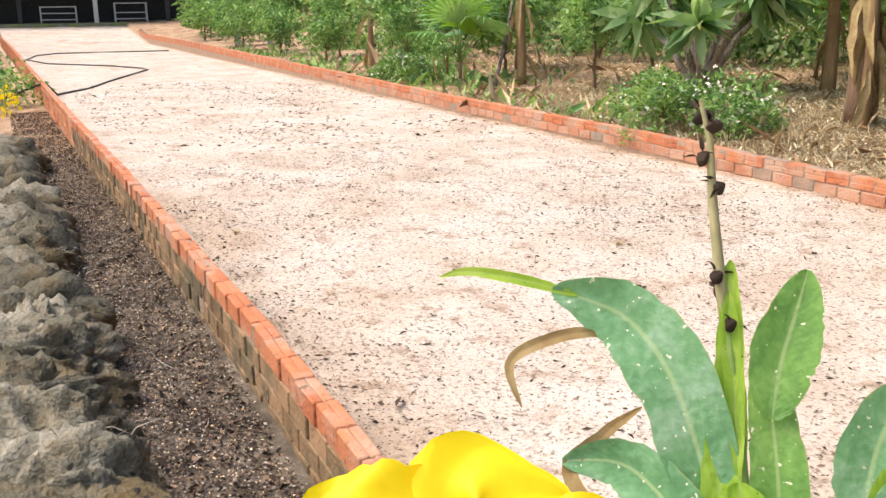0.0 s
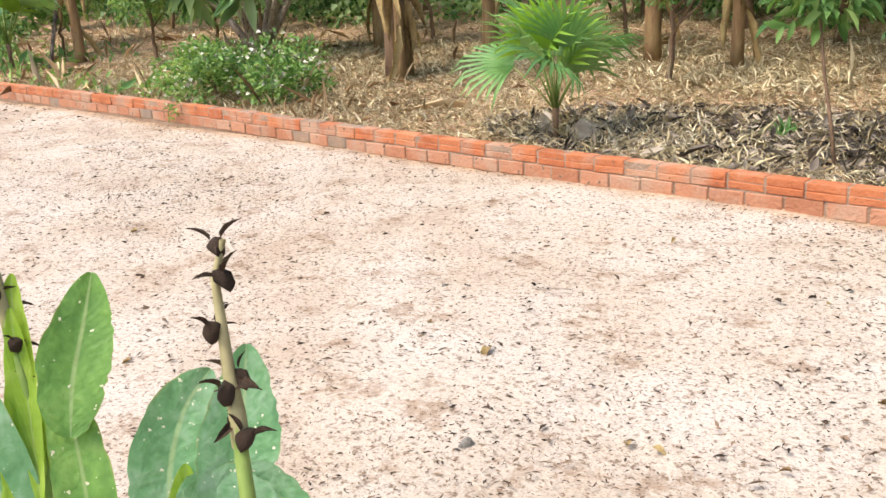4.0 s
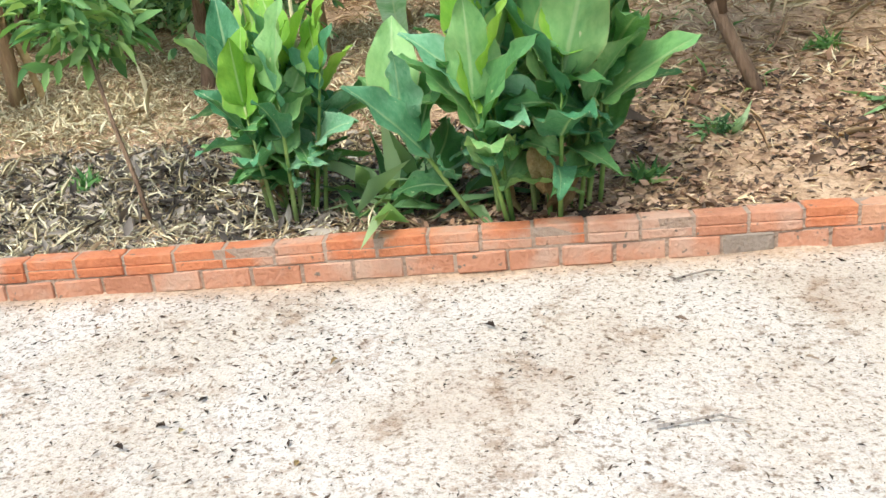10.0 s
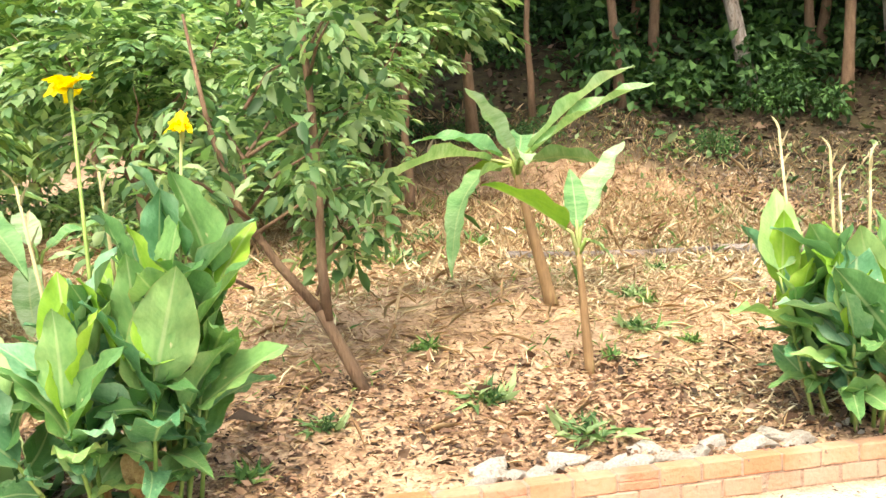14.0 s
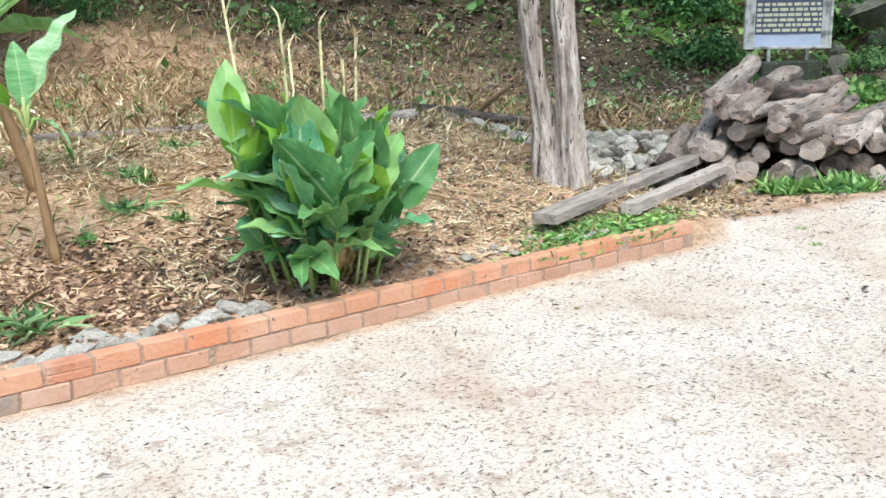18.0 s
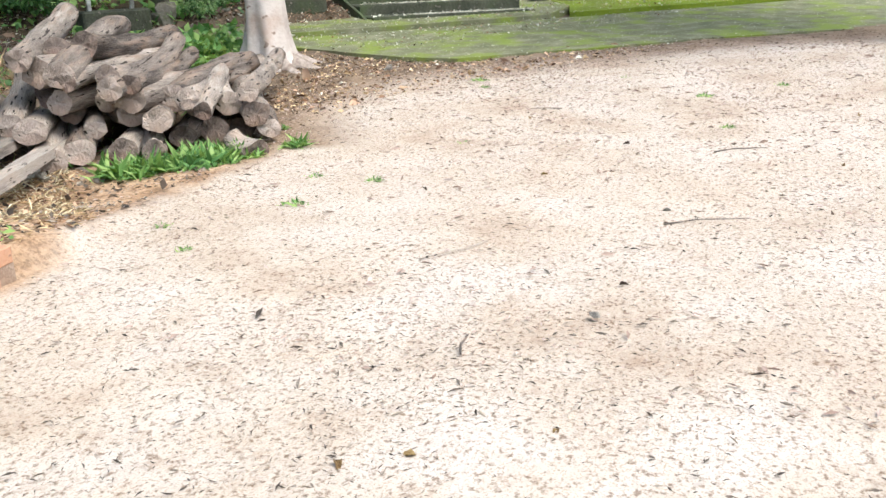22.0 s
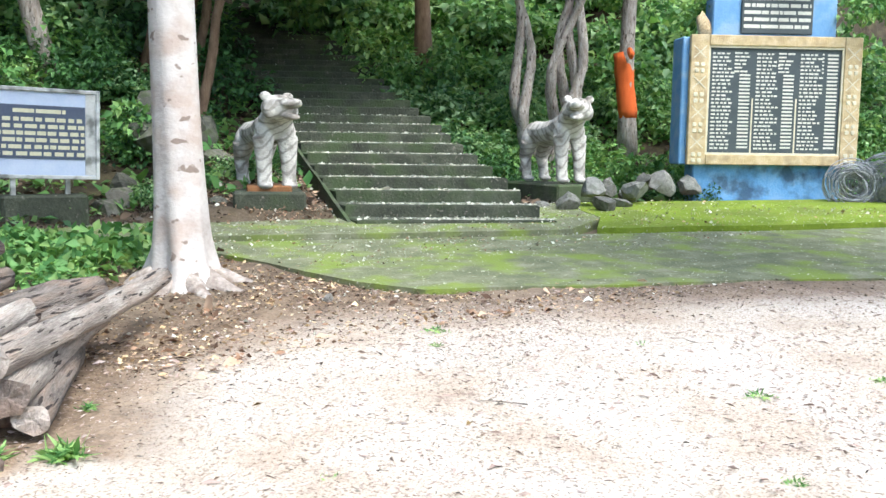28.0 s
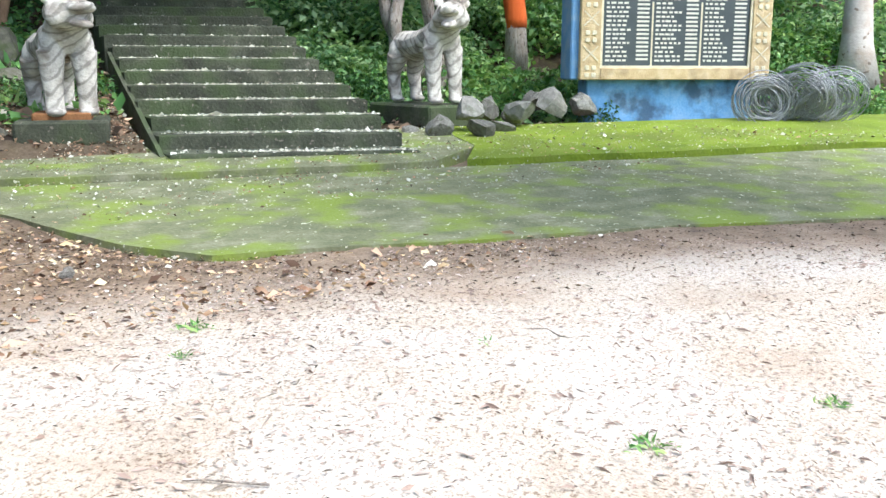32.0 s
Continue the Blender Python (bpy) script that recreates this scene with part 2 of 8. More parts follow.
CONCRETE_MOSS = shader("mossy_concrete", [(0.08, 0.085, 0.042), (0.165, 0.17, 0.095), (0.30, 0.29, 0.205)], 3.4, 0.9, 0.6, 30, world_space=True,
                       grime=((0.19, 0.25, 0.03), 1.9, 0.8), speck=((0.55, 0.54, 0.42), 20, 0.24))
MOSS_SLAB = shader("thick_moss_slab", [(0.095, 0.13, 0.012), (0.165, 0.225, 0.016), (0.26, 0.31, 0.04)], 2.6, 0.95, 0.8, 30, world_space=True,
                   speck=((0.6, 0.58, 0.45), 20, 0.16), grime=((0.09, 0.10, 0.03), 1.3, 0.5))
STEP_DARK = shader("damp_mossy_step", [(0.024, 0.025, 0.018), (0.062, 0.066, 0.045), (0.14, 0.145, 0.10)], 3, 0.9, 0.7, 30, world_space=True,
                   grime=((0.066, 0.092, 0.036), 1.7, 0.75), speck=((0.18, 0.16, 0.13), 18, 0.25))
RUST = shader("rusty_stone", [(0.16, 0.07, 0.03), (0.36, 0.17, 0.07)], 8, 0.9, 0.6, 40)
BLUE = shader("flaking_blue_paint", [(0.10, 0.25, 0.50), (0.17, 0.36, 0.62), (0.30, 0.47, 0.66)], 4, 0.7, 0.3, 30,
              grime=((0.03, 0.045, 0.06), 3.0, 0.75))
BLUE_PALE = shader("blue_paint", [(0.13, 0.27, 0.50), (0.22, 0.40, 0.64)], 4, 0.7, 0.2, 30, grime=((0.35, 0.42, 0.48), 4, 0.4))
GOLD = shader("ochre_frame_paint", [(0.40, 0.28, 0.14), (0.55, 0.42, 0.24), (0.66, 0.55, 0.38)], 7, 0.7, 0.5, 40, grime=((0.2, 0.13, 0.07), 5, 0.4))
CREAM = shader("cream_paint", [(0.55, 0.49, 0.34), (0.72, 0.67, 0.52)], 8, 0.7, 0.3, 40, grime=((0.35, 0.28, 0.18), 6, 0.4))
SLATE = shader("dark_slab", [(0.055, 0.065, 0.07), (0.085, 0.10, 0.105)], 5, 0.45, 0.1, 40)
LETTER = shader("pale_lettering", [(0.55, 0.53, 0.46), (0.72, 0.70, 0.62)], 20, 0.8, 0.1, 60)
LETTER_WARM = shader("cream_lettering", [(0.60, 0.55, 0.36), (0.75, 0.71, 0.52)], 20, 0.8, 0.1, 60)
SIGN_WHITE = shader("stained_white_sign", [(0.48, 0.46, 0.42), (0.70, 0.69, 0.66)], 6, 0.7, 0.3, 40, grime=((0.10, 0.10, 0.085), 5, 0.8))
SIGN_SKY = shader("faded_blue_sign", [(0.45, 0.52, 0.68), (0.62, 0.66, 0.76)], 4, 0.6, 0.1, 40)
SIGN_NAVY = shader("navy_sign", [(0.07, 0.085, 0.13), (0.11, 0.13, 0.18)], 5, 0.6, 0.1, 40)
CLOTH = shader("orange_cloth", [(0.55, 0.09, 0.015), (0.75, 0.16, 0.03)], 6, 0.85, 0.4, 60, stretch=(3, 3, 0.6))
WIRE = shader("grey_wire", [(0.24, 0.245, 0.26), (0.46, 0.46, 0.49)], 12, 0.55, 0.2, 60, metal=0.3)
RUBBER = shader("black_hose", [(0.012, 0.011, 0.01), (0.04, 0.035, 0.03)], 9, 0.5, 0.2, 60)
LEAF_CANNA = shader("canna_leaf", [(0.08, 0.21, 0.07), (0.17, 0.36, 0.12), (0.32, 0.52, 0.19)], 3, 0.42, 0.35, 22, vary=0.5, thin=0.32, veins=24.0, stretch=(1, 0.5, 1),
                    speck=((0.55, 0.55, 0.32), 16, 0.05))
NEAR_GREEN = shader("bitten_canna_leaf", [(0.08, 0.21, 0.05), (0.18, 0.37, 0.09), (0.34, 0.54, 0.17)], 13, 0.35, 0.3, 70, thin=0.32, veins=20.0, speck=((0.80, 0.80, 0.62), 85, 0.2))
# palest stop puts the leaf's blue-green sheen into its colour
NEAR_BLUE = shader("sheen_pale_canna_leaf", [(0.07, 0.22, 0.08), (0.17, 0.37, 0.18), (0.40, 0.58, 0.44)], 11, 0.33, 0.3, 60, thin=0.28, veins=20.0, speck=((0.80, 0.80, 0.65), 80, 0.18))
NEAR_YOUNG = shader("young_canna_leaf", [(0.20, 0.38, 0.04), (0.34, 0.54, 0.06), (0.50, 0.66, 0.14)], 12, 0.4, 0.3, 60, thin=0.4, veins=20.0, speck=((0.10, 0.07, 0.03), 70, 0.12))
LEAF_LIGHT = shader("young_leaf", [(0.16, 0.36, 0.04), (0.28, 0.50, 0.06), (0.44, 0.62, 0.12)], 3, 0.5, 0.3, 22, vary=0.3, thin=0.35, veins=24.0, stretch=(1, 0.5, 1))
LEAF_BLUE = shader("waxy_leaf", [(0.07, 0.22, 0.10), (0.14, 0.34, 0.17), (0.30, 0.50, 0.32)], 3, 0.40, 0.35, 24, vary=0.35, thin=0.25, veins=24.0, stretch=(1, 0.5, 1),
                   speck=((0.62, 0.62, 0.45), 30, 0.10))
LEAF_DRY = shader("dry_leaf", [(0.13, 0.075, 0.03), (0.31, 0.21, 0.09), (0.50, 0.39, 0.19)], 5, 0.8, 0.4, 30, vary=0.4, thin=0.1)
LEAF_GREY = shader("withered_grey_leaf", [(0.15, 0.12, 0.09), (0.33, 0.28, 0.22), (0.52, 0.47, 0.39)], 5, 0.9, 0.3, 30, vary=0.3)
LEAF_BANANA = shader("banana_leaf", [(0.10, 0.27, 0.09), (0.24, 0.44, 0.19), (0.50, 0.66, 0.44)], 2, 0.4, 0.4, 14, vary=0.4, thin=0.3, veins=26.0, stretch=(1, 6, 1))
FOLIAGE = shader("tree_foliage", [(0.06, 0.14, 0.055), (0.155, 0.30, 0.12), (0.28, 0.46, 0.20), (0.48, 0.63, 0.35)], 0.8, 0.42, 0.2, 3, island=0.6, thin=0.5)
# darker leaf colour that also stands in for shade inside the wood
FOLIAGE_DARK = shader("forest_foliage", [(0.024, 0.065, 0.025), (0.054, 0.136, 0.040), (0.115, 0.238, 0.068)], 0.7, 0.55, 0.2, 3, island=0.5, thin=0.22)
FOLIAGE_FRESH = shader("fresh_foliage", [(0.08, 0.19, 0.055), (0.18, 0.35, 0.10), (0.36, 0.51, 0.17)], 0.9, 0.5, 0.2, 3, island=0.55, thin=0.33)
STRAW = shader("straw", [(0.22, 0.135, 0.07), (0.48, 0.335, 0.18), (0.71, 0.56, 0.35)], 2, 0.9, 0.2, 9, island=0.7, world_space=True)
LITTER = shader("brown_litter", [(0.032, 0.022, 0.016), (0.09, 0.06, 0.042), (0.22, 0.15, 0.10)], 2, 0.9, 0.2, 9, island=0.7, world_space=True)
MULCH = shader("grey_mulch", [(0.05, 0.04, 0.032), (0.17, 0.14, 0.115), (0.40, 0.34, 0.27)], 2, 0.9, 0.2, 9, island=0.8, world_space=True)
DEAD_LEAF = shader("dead_leaf", [(0.085, 0.048, 0.03), (0.285, 0.165, 0.10), (0.53, 0.36, 0.24)], 2, 0.9, 0.2, 9, island=0.8, world_space=True)
PETAL_WHITE = shader("fallen_petals", [(0.45, 0.43, 0.34), (0.72, 0.70, 0.60)], 3, 0.8, 0.1, 9, island=0.6, world_space=True)
ORANGE = shader("orange_speckle", [(0.75, 0.25, 0.01), (0.85, 0.40, 0.02)], 9, 0.6, 0.3, 60)
YELLOW = shader("yellow_petal", [(0.86, 0.62, 0.008), (0.92, 0.74, 0.015), (0.96, 0.84, 0.04)], 8, 0.5, 0.15, 40, vary=0.15, thin=0.4)
LEAFLET = shader("pinkish_leaflet", [(0.27, 0.19, 0.15), (0.43, 0.325, 0.275), (0.58, 0.48, 0.43)], 2, 0.9, 0.2, 9, island=0.6, world_space=True)
STRAW_PALE = shader("bleached_straw", [(0.34, 0.27, 0.15), (0.60, 0.51, 0.32), (0.80, 0.73, 0.52)], 2, 0.9, 0.2, 9, island=0.7, world_space=True)
SEED = shader("dry_seed_pod", [(0.035, 0.022, 0.016), (0.12, 0.078, 0.05)], 14, 0.9, 0.7, 50, vary=0.3)
STALK = shader("green_stalk", [(0.12, 0.22, 0.04), (0.22, 0.32, 0.08), (0.36, 0.40, 0.16)], 6, 0.6, 0.2, 30, vary=0.4)
STALK_DRY = shader("spent_stalk", [(0.28, 0.26, 0.12), (0.42, 0.37, 0.20), (0.56, 0.48, 0.30)], 6, 0.7, 0.3, 30, vary=0.4)
DARK_METAL = shader("dark_metal", [(0.012, 0.012, 0.014), (0.04, 0.04, 0.045)], 6, 0.6, 0.2, 30)
PALE_METAL = shader("pale_metal", [(0.30, 0.30, 0.30), (0.48, 0.48, 0.47)], 6, 0.5, 0.2, 30)


def soil_material():
    """The ground: pale sand, dry brown garden earth, dark damp earth and forest floor, by the soil laid down in each
    place; the floor's dark colour also carries the shade of the wood.
    """
    m = bpy.data.materials.new("soil")
    m.use_nodes = True
    n, link = m.node_tree.nodes, m.node_tree.links.new
    bsdf = n["Principled BSDF"]
    bsdf.inputs["Roughness"].default_value, bsdf.inputs["Specular IOR Level"].default_value = 0.95, 0.15
    place = n.new("ShaderNodeNewGeometry").outputs["Position"]

    def noise_of(size, detail=6.0, rough=0.6):
        t = n.new("ShaderNodeTexNoise")
        t.inputs["Scale"].default_value, t.inputs["Detail"].default_value, t.inputs["Roughness"].default_value = size, detail, rough
        link(place, t.inputs["Vector"])
        return t.outputs["Fac"]

    def stops_of(value, *stops):
        r = n.new("ShaderNodeValToRGB")
        e = r.color_ramp.elements
        for i, (p, c) in enumerate(stops):
            k = e[i] if i < 2 else e.new(p)
            k.position, k.color = p, (*c, 1)
        link(value, r.inputs[0])
        return r.outputs[0]

    def blend(factor, a, b, kind="MIX"):
        t = n.new("ShaderNodeMix")
        t.data_type, t.blend_type = "RGBA", kind
        for socket, v in ((t.inputs[0], factor), (t.inputs[6], a), (t.inputs[7], b)):
            if isinstance(v, (int, float)):
                socket.default_value = v
            else:
                link(v, socket)
        return t.outputs[2]

    soil = n.new("ShaderNodeAttribute")
    soil.attribute_name = "soil"
    parts = n.new("ShaderNodeSeparateColor")
    link(soil.outputs["Color"], parts.inputs[0])
    sand = stops_of(noise_of(1.1), (0.30, (0.42, 0.335, 0.26)), (0.45, (0.50, 0.43, 0.355)), (0.62, (0.55, 0.495, 0.435)))
    grit = stops_of(noise_of(45, 3), (0.34, (0.34, 0.26, 0.2)), (0.46, (1, 1, 1)))
    patch = stops_of(noise_of(3.4, 9, 0.8), (0.38, (0.60, 0.49, 0.40)), (0.47, (1, 1, 1)))
    crumb = stops_of(noise_of(120, 2), (0.36, (0.6, 0.5, 0.43)), (0.46, (1, 1, 1)))
    sand = blend(0.8, blend(soil.outputs["Alpha"], sand, patch, "MULTIPLY"), grit, "MULTIPLY")
    sand = blend(0.6, sand, crumb, "MULTIPLY")
    earth = stops_of(noise_of(2.6, 8, 0.75), (0.32, (0.15, 0.09, 0.054)), (0.48, (0.375, 0.245, 0.15)), (0.64, (0.56, 0.405, 0.27)))
    earth = blend(0.7, earth, stops_of(noise_of(30, 5, 0.7), (0.36, (0.30, 0.26, 0.23)), (0.55, (1, 1, 1))), "MULTIPLY")
    damp = stops_of(noise_of(5, 8, 0.75), (0.32, (0.03, 0.024, 0.018)), (0.5, (0.095, 0.077, 0.058)), (0.68, (0.21, 0.175, 0.135)))
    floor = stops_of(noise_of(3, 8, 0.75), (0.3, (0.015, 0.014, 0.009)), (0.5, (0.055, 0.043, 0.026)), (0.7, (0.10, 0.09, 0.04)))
    colour = blend(parts.outputs[0], earth, sand)
    colour = blend(parts.outputs[1], colour, damp)
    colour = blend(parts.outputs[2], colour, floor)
    link(colour, bsdf.inputs["Base Color"])
    b = n.new("ShaderNodeBump")
    b.inputs["Strength"].default_value, b.inputs["Distance"].default_value = 0.5, 0.03
    both = n.new("ShaderNodeMath")
    link(noise_of(26, 6), both.inputs[0])
    link(noise_of(5, 6), both.inputs[1])
    link(both.outputs[0], b.inputs["Height"])
    link(b.outputs[0], bsdf.inputs["Normal"])
    return m


SOIL = soil_material()


# ---- building blocks ----
class Shape:
    """Corners and faces gathered for one mesh."""

    def __init__(self):
        self.v, self.f, self.blade = [], [], []

    def add(self, verts, faces):
        k = len(self.v)
        self.v += [tuple(p) for p in verts]
        self.f += [tuple(i + k for i in f) for f in faces]
        return self

    def mesh(self, name, material, smooth=True):
        me = bpy.data.meshes.new(name)
        me.from_pydata(self.v, [], self.f)
        me.materials.append(material)
        if smooth:
            me.polygons.foreach_set("use_smooth", [True] * len(me.polygons))
        if self.blade:
            me.attributes.new("blade", "FLOAT_VECTOR", "POINT").data.foreach_set("vector", np.array(self.blade, float).ravel())
        me.update()
        return me

    def tube(self, points, radii, sides=8, wobble=0.0, rng=random, cap=True):
        points = [Vector(p) for p in points]
        verts, faces = [], []
        side = Vector((0.31, 0.95, 0.05))
        for i, p in enumerate(points):
            along = (points[min(i + 1, len(points) - 1)] - points[max(i - 1, 0)]).normalized()
            across = (side - along * side.dot(along)).normalized()
            side = across
            up = along.cross(across)
            for j in range(sides):
                a = 2 * math.pi * j / sides
                r = radii[i] * (1 + wobble * (rng.random() - 0.5))
                verts.append(p + across * (r * math.cos(a)) + up * (r * math.sin(a)))
        for i in range(len(points) - 1):
            for j in range(sides):
                a, b = i * sides + j, i * sides + (j + 1) % sides
                faces.append((a, b, b + sides, a + sides))
        if cap:
            faces.append(tuple(reversed(range(sides))))
            faces.append(tuple(range(len(verts) - sides, len(verts))))
        return self.add(verts, faces)

    def furrowed(self, points, radii, sides=26, depth=0.12, seed=0):
        """A trunk with ridged, twisting bark."""
        points = [Vector(p) for p in points]
        rows, verts, faces = [], [], []
        for i in range(len(points) - 1):
            for k in range(5):
                rows.append((points[i].lerp(points[i + 1], k / 5), radii[i] + (radii[i + 1] - radii[i]) * k / 5))
        rows.append((points[-1], radii[-1]))
        for p, r in rows:
            for j in range(sides):
                a = 2 * math.pi * j / sides
                d = Vector((math.cos(a), math.sin(a), 0))
                ridge = noise.noise(Vector((d.x * 4.2 + 0.35 * p.z, d.y * 4.2, p.z * 1.6 + seed * 5))) * 1.6
                lump = noise.noise(Vector((d.x * 1.1, d.y * 1.1, p.z * 1.7 + seed * 9)))
                verts.append(p + d * r * (1 + depth * (1 - 2 * abs(ridge)) + 0.16 * lump))
        for i in range(len(rows) - 1):
            for j in range(sides):
                a, b = i * sides + j, i * sides + (j + 1) % sides
                faces.append((a, b, b + sides, a + sides))
        return self.add(verts, faces)

    def box(self, x0, y0, z0, x1, y1, z1, cut=0.0):
        if not cut:
            c = [(x, y, z) for z in (z0, z1) for y in (y0, y1) for x in (x0, x1)]
            return self.add(c, [(0, 2, 3, 1), (4, 5, 7, 6), (0, 1, 5, 4), (2, 6, 7, 3), (0, 4, 6, 2), (1, 3, 7, 5)])
        lo, hi = (x0, y0, z0), (x1, y1, z1)
        bm = bmesh.new()
        for x in (0, 1):
            for y in (0, 1):
                for z in (0, 1):
                    s = [(lo, hi)[b][i] for i, b in enumerate((x, y, z))]
                    d = [cut if b == 0 else -cut for b in (x, y, z)]
                    for ax in range(3):
                        q = [s[i] + (d[i] if i != ax else 0) for i in range(3)]
                        bm.verts.new(q)
        got = bmesh.ops.convex_hull(bm, input=bm.verts)
        bm.verts.index_update()
        v, f = [tuple(p.co) for p in bm.verts], [tuple(q.index for q in face.verts) for face in bm.faces]
        bm.free()
        return self.add(v, f)


def part(name, data, material, parent, label="", m=None, smooth=True):
    """One mesh object under a thing or a part."""
    if isinstance(data, Shape):
        data = data.mesh(name, material, smooth)
    ob = new(name, data)
    ob.parent = parent
    if m is not None:
        ob.matrix_basis = m
    if label:
        ob["label"] = label
    if name == "lettering":
        tagged(ob, kind="stuff")
    return ob


def thing(name, m, label, category, group="", kind=""):
    ob = new(name)
    ob.empty_display_size = 0.1
    ob.matrix_basis = m
    return tagged(ob, label, category, group, kind)


def solid(name, data, material, m, label, category, group="", kind="", smooth=True):
    if isinstance(data, Shape):
        data = data.mesh(name, material, smooth)
    ob = new(name, data)
    ob.matrix_basis = m
    return tagged(ob, label, category, group, kind)


def rock_shape(seed, flat=0.7, level=2):
    bm = bmesh.new()
    bmesh.ops.create_icosphere(bm, subdivisions=level, radius=1.0)
    for v in bm.verts:
        d = v.co.normalized()
        k = 1 + 0.45 * noise.noise(d * 1.1 + Vector((seed * 7.3, 0, 0))) + 0.18 * noise.noise(d * 3 + Vector((0, seed * 3.1, 0)))
        v.co = Vector((d.x * k, d.y * k * 0.85, d.z * k * flat))
    cuts = random.Random(seed + 9)
    for _ in range(9):
        way = Vector((cuts.gauss(0, 1), cuts.gauss(0, 1), cuts.gauss(0, 1))).normalized()
        limit = cuts.uniform(0.5, 0.78) * (flat if abs(way.z) > 0.6 else 1)
        for v in bm.verts:
            over = v.co.dot(way) - limit
            if over > 0:
                v.co -= way * over * 0.9
    s = Shape().add([v.co for v in bm.verts], [[v.index for v in f.verts] for f in bm.faces])
    bm.free()
    return s


def leaf_shape(long, wide, droop=0.3, fold=0.15, rows=9, wave=0.0, tip=1.0, seed=0, torn=0.0, curl=0.0):
    """A blade along +y from its base, with a folded midrib, drooping towards the tip."""
    r = random.Random(seed)
    v, f, cols = [], [], 5
    for i in range(rows + 1):
        t = i / rows
        w = wide * 0.5 * (math.sin(math.pi * t ** (0.75 * tip)) ** 0.75 if 0 < t < 1 else 0.02)
        y, z = long * (t - 0.25 * droop * t * t), -droop * long * t * t * 0.75
        for j in range(cols):
            u = (j - 2) / 2
            lift = abs(u) * w * fold * 2 + wave * wide * math.sin(t * 17 + j * 2 + seed) * abs(u) * 0.25
            gap = torn * w * r.uniform(-1, 1) * (abs(u) > 0.9)
            v.append((u * w * (1 - curl * t * abs(u)), y + gap, z + lift))
    for i in range(rows):
        for j in range(cols - 1):
            a = i * cols + j
            f.append((a, a + 1, a + 1 + cols, a + cols))
    s = Shape().add(v, f)
    s.blade = [((j - 2) / 2, i / rows, 0) for i in range(rows + 1) for j in range(cols)]
    return s


def turned(direction, roll=0.0):
    """A turn that lays +y along direction, with +z as far up as it goes."""
    y = Vector(direction).normalized()
    x = y.cross(Vector((0, 0, 1)))
    x = x.normalized() if x.length > 1e-3 else Vector((1, 0, 0))
    z = x.cross(y)
    m = Matrix((x, y, z)).transposed().to_4x4()
    return m @ Matrix.Rotation(roll, 4, "Y")


def scatter_mesh(name, places, ways, sizes, material, wide=0.4, fold=0.2, bend=0.15, oval=False, kite=False, loose=0.7):
    """Many small leaves in one mesh: places, ways (unit vectors along each leaf) and sizes are arrays."""
    places, ways, sizes = np.asarray(places, float), np.asarray(ways, float), np.asarray(sizes, float)[:, None]
    n = len(places)
    rng = np.random.default_rng(n)
    ways = ways / np.linalg.norm(ways, axis=1, keepdims=True)
    spin = rng.normal(size=(n, 3)) * loose + (0, 0, 1.0)
    across = np.cross(ways, spin)
    across /= np.linalg.norm(across, axis=1, keepdims=True) + 1e-9
    up = np.cross(across, ways)
    if oval:
        ring = ((0.0, 0.0, 0.0), (0.28, -0.8, 0.5), (0.62, -0.85, 0.5), (1.0, 0.0, 0.0), (0.62, 0.85, 0.5), (0.28, 0.8, 0.5), (0.45, 0.0, 0.0))
        pts = np.stack([places + sizes * (a * ways + b * wide * across + (c * fold - bend * a * a) * up) for a, b, c in ring], 1).reshape(-1, 3)
        tri = np.array([[6, 1, 0], [6, 2, 1], [6, 3, 2], [6, 4, 3], [6, 5, 4], [6, 0, 5]])
        faces = (np.arange(n)[:, None, None] * 7 + tri).reshape(-1, 3)
        return triangle_mesh(name, pts, faces, material)
    if kite:
        ring = ((0.0, 0.0, 0.0), (0.45, -1.0, 1.0), (1.0, 0.0, 0.0), (0.5, 1.0, 1.0))
        pts = np.stack([places + sizes * (a * ways + b * wide * across + (c * fold - bend * a * a) * up) for a, b, c in ring], 1).reshape(-1, 3)
        faces = (np.arange(n)[:, None, None] * 4 + np.array([[0, 2, 1], [0, 3, 2]])).reshape(-1, 3)
        return triangle_mesh(name, pts, faces, material)
    pts = np.stack([places,
                    places + sizes * (0.45 * ways - wide * across + fold * up),
                    places + sizes * (0.5 * ways),
                    places + sizes * (0.45 * ways + wide * across + fold * up),
                    places + sizes * (1.0 * ways - bend * up)], 1).reshape(-1, 3)
    tri = np.array([[0, 2, 1], [0, 3, 2], [1, 2, 4], [2, 3, 4]])
    faces = (np.arange(n)[:, None, None] * 5 + tri).reshape(-1, 3)
    return triangle_mesh(name, pts, faces, material)


def triangle_mesh(name, pts, faces, material):
    me = bpy.data.meshes.new(name)
    me.vertices.add(len(pts))
    me.vertices.foreach_set("co", pts.ravel())
    me.loops.add(faces.size)
    me.loops.foreach_set("vertex_index", faces.ravel().astype(np.int32))
    me.polygons.add(len(faces))
    me.polygons.foreach_set("loop_start", np.arange(0, faces.size, 3, dtype=np.int32))
    me.materials.append(material)
    me.update(calc_edges=True)
    return me


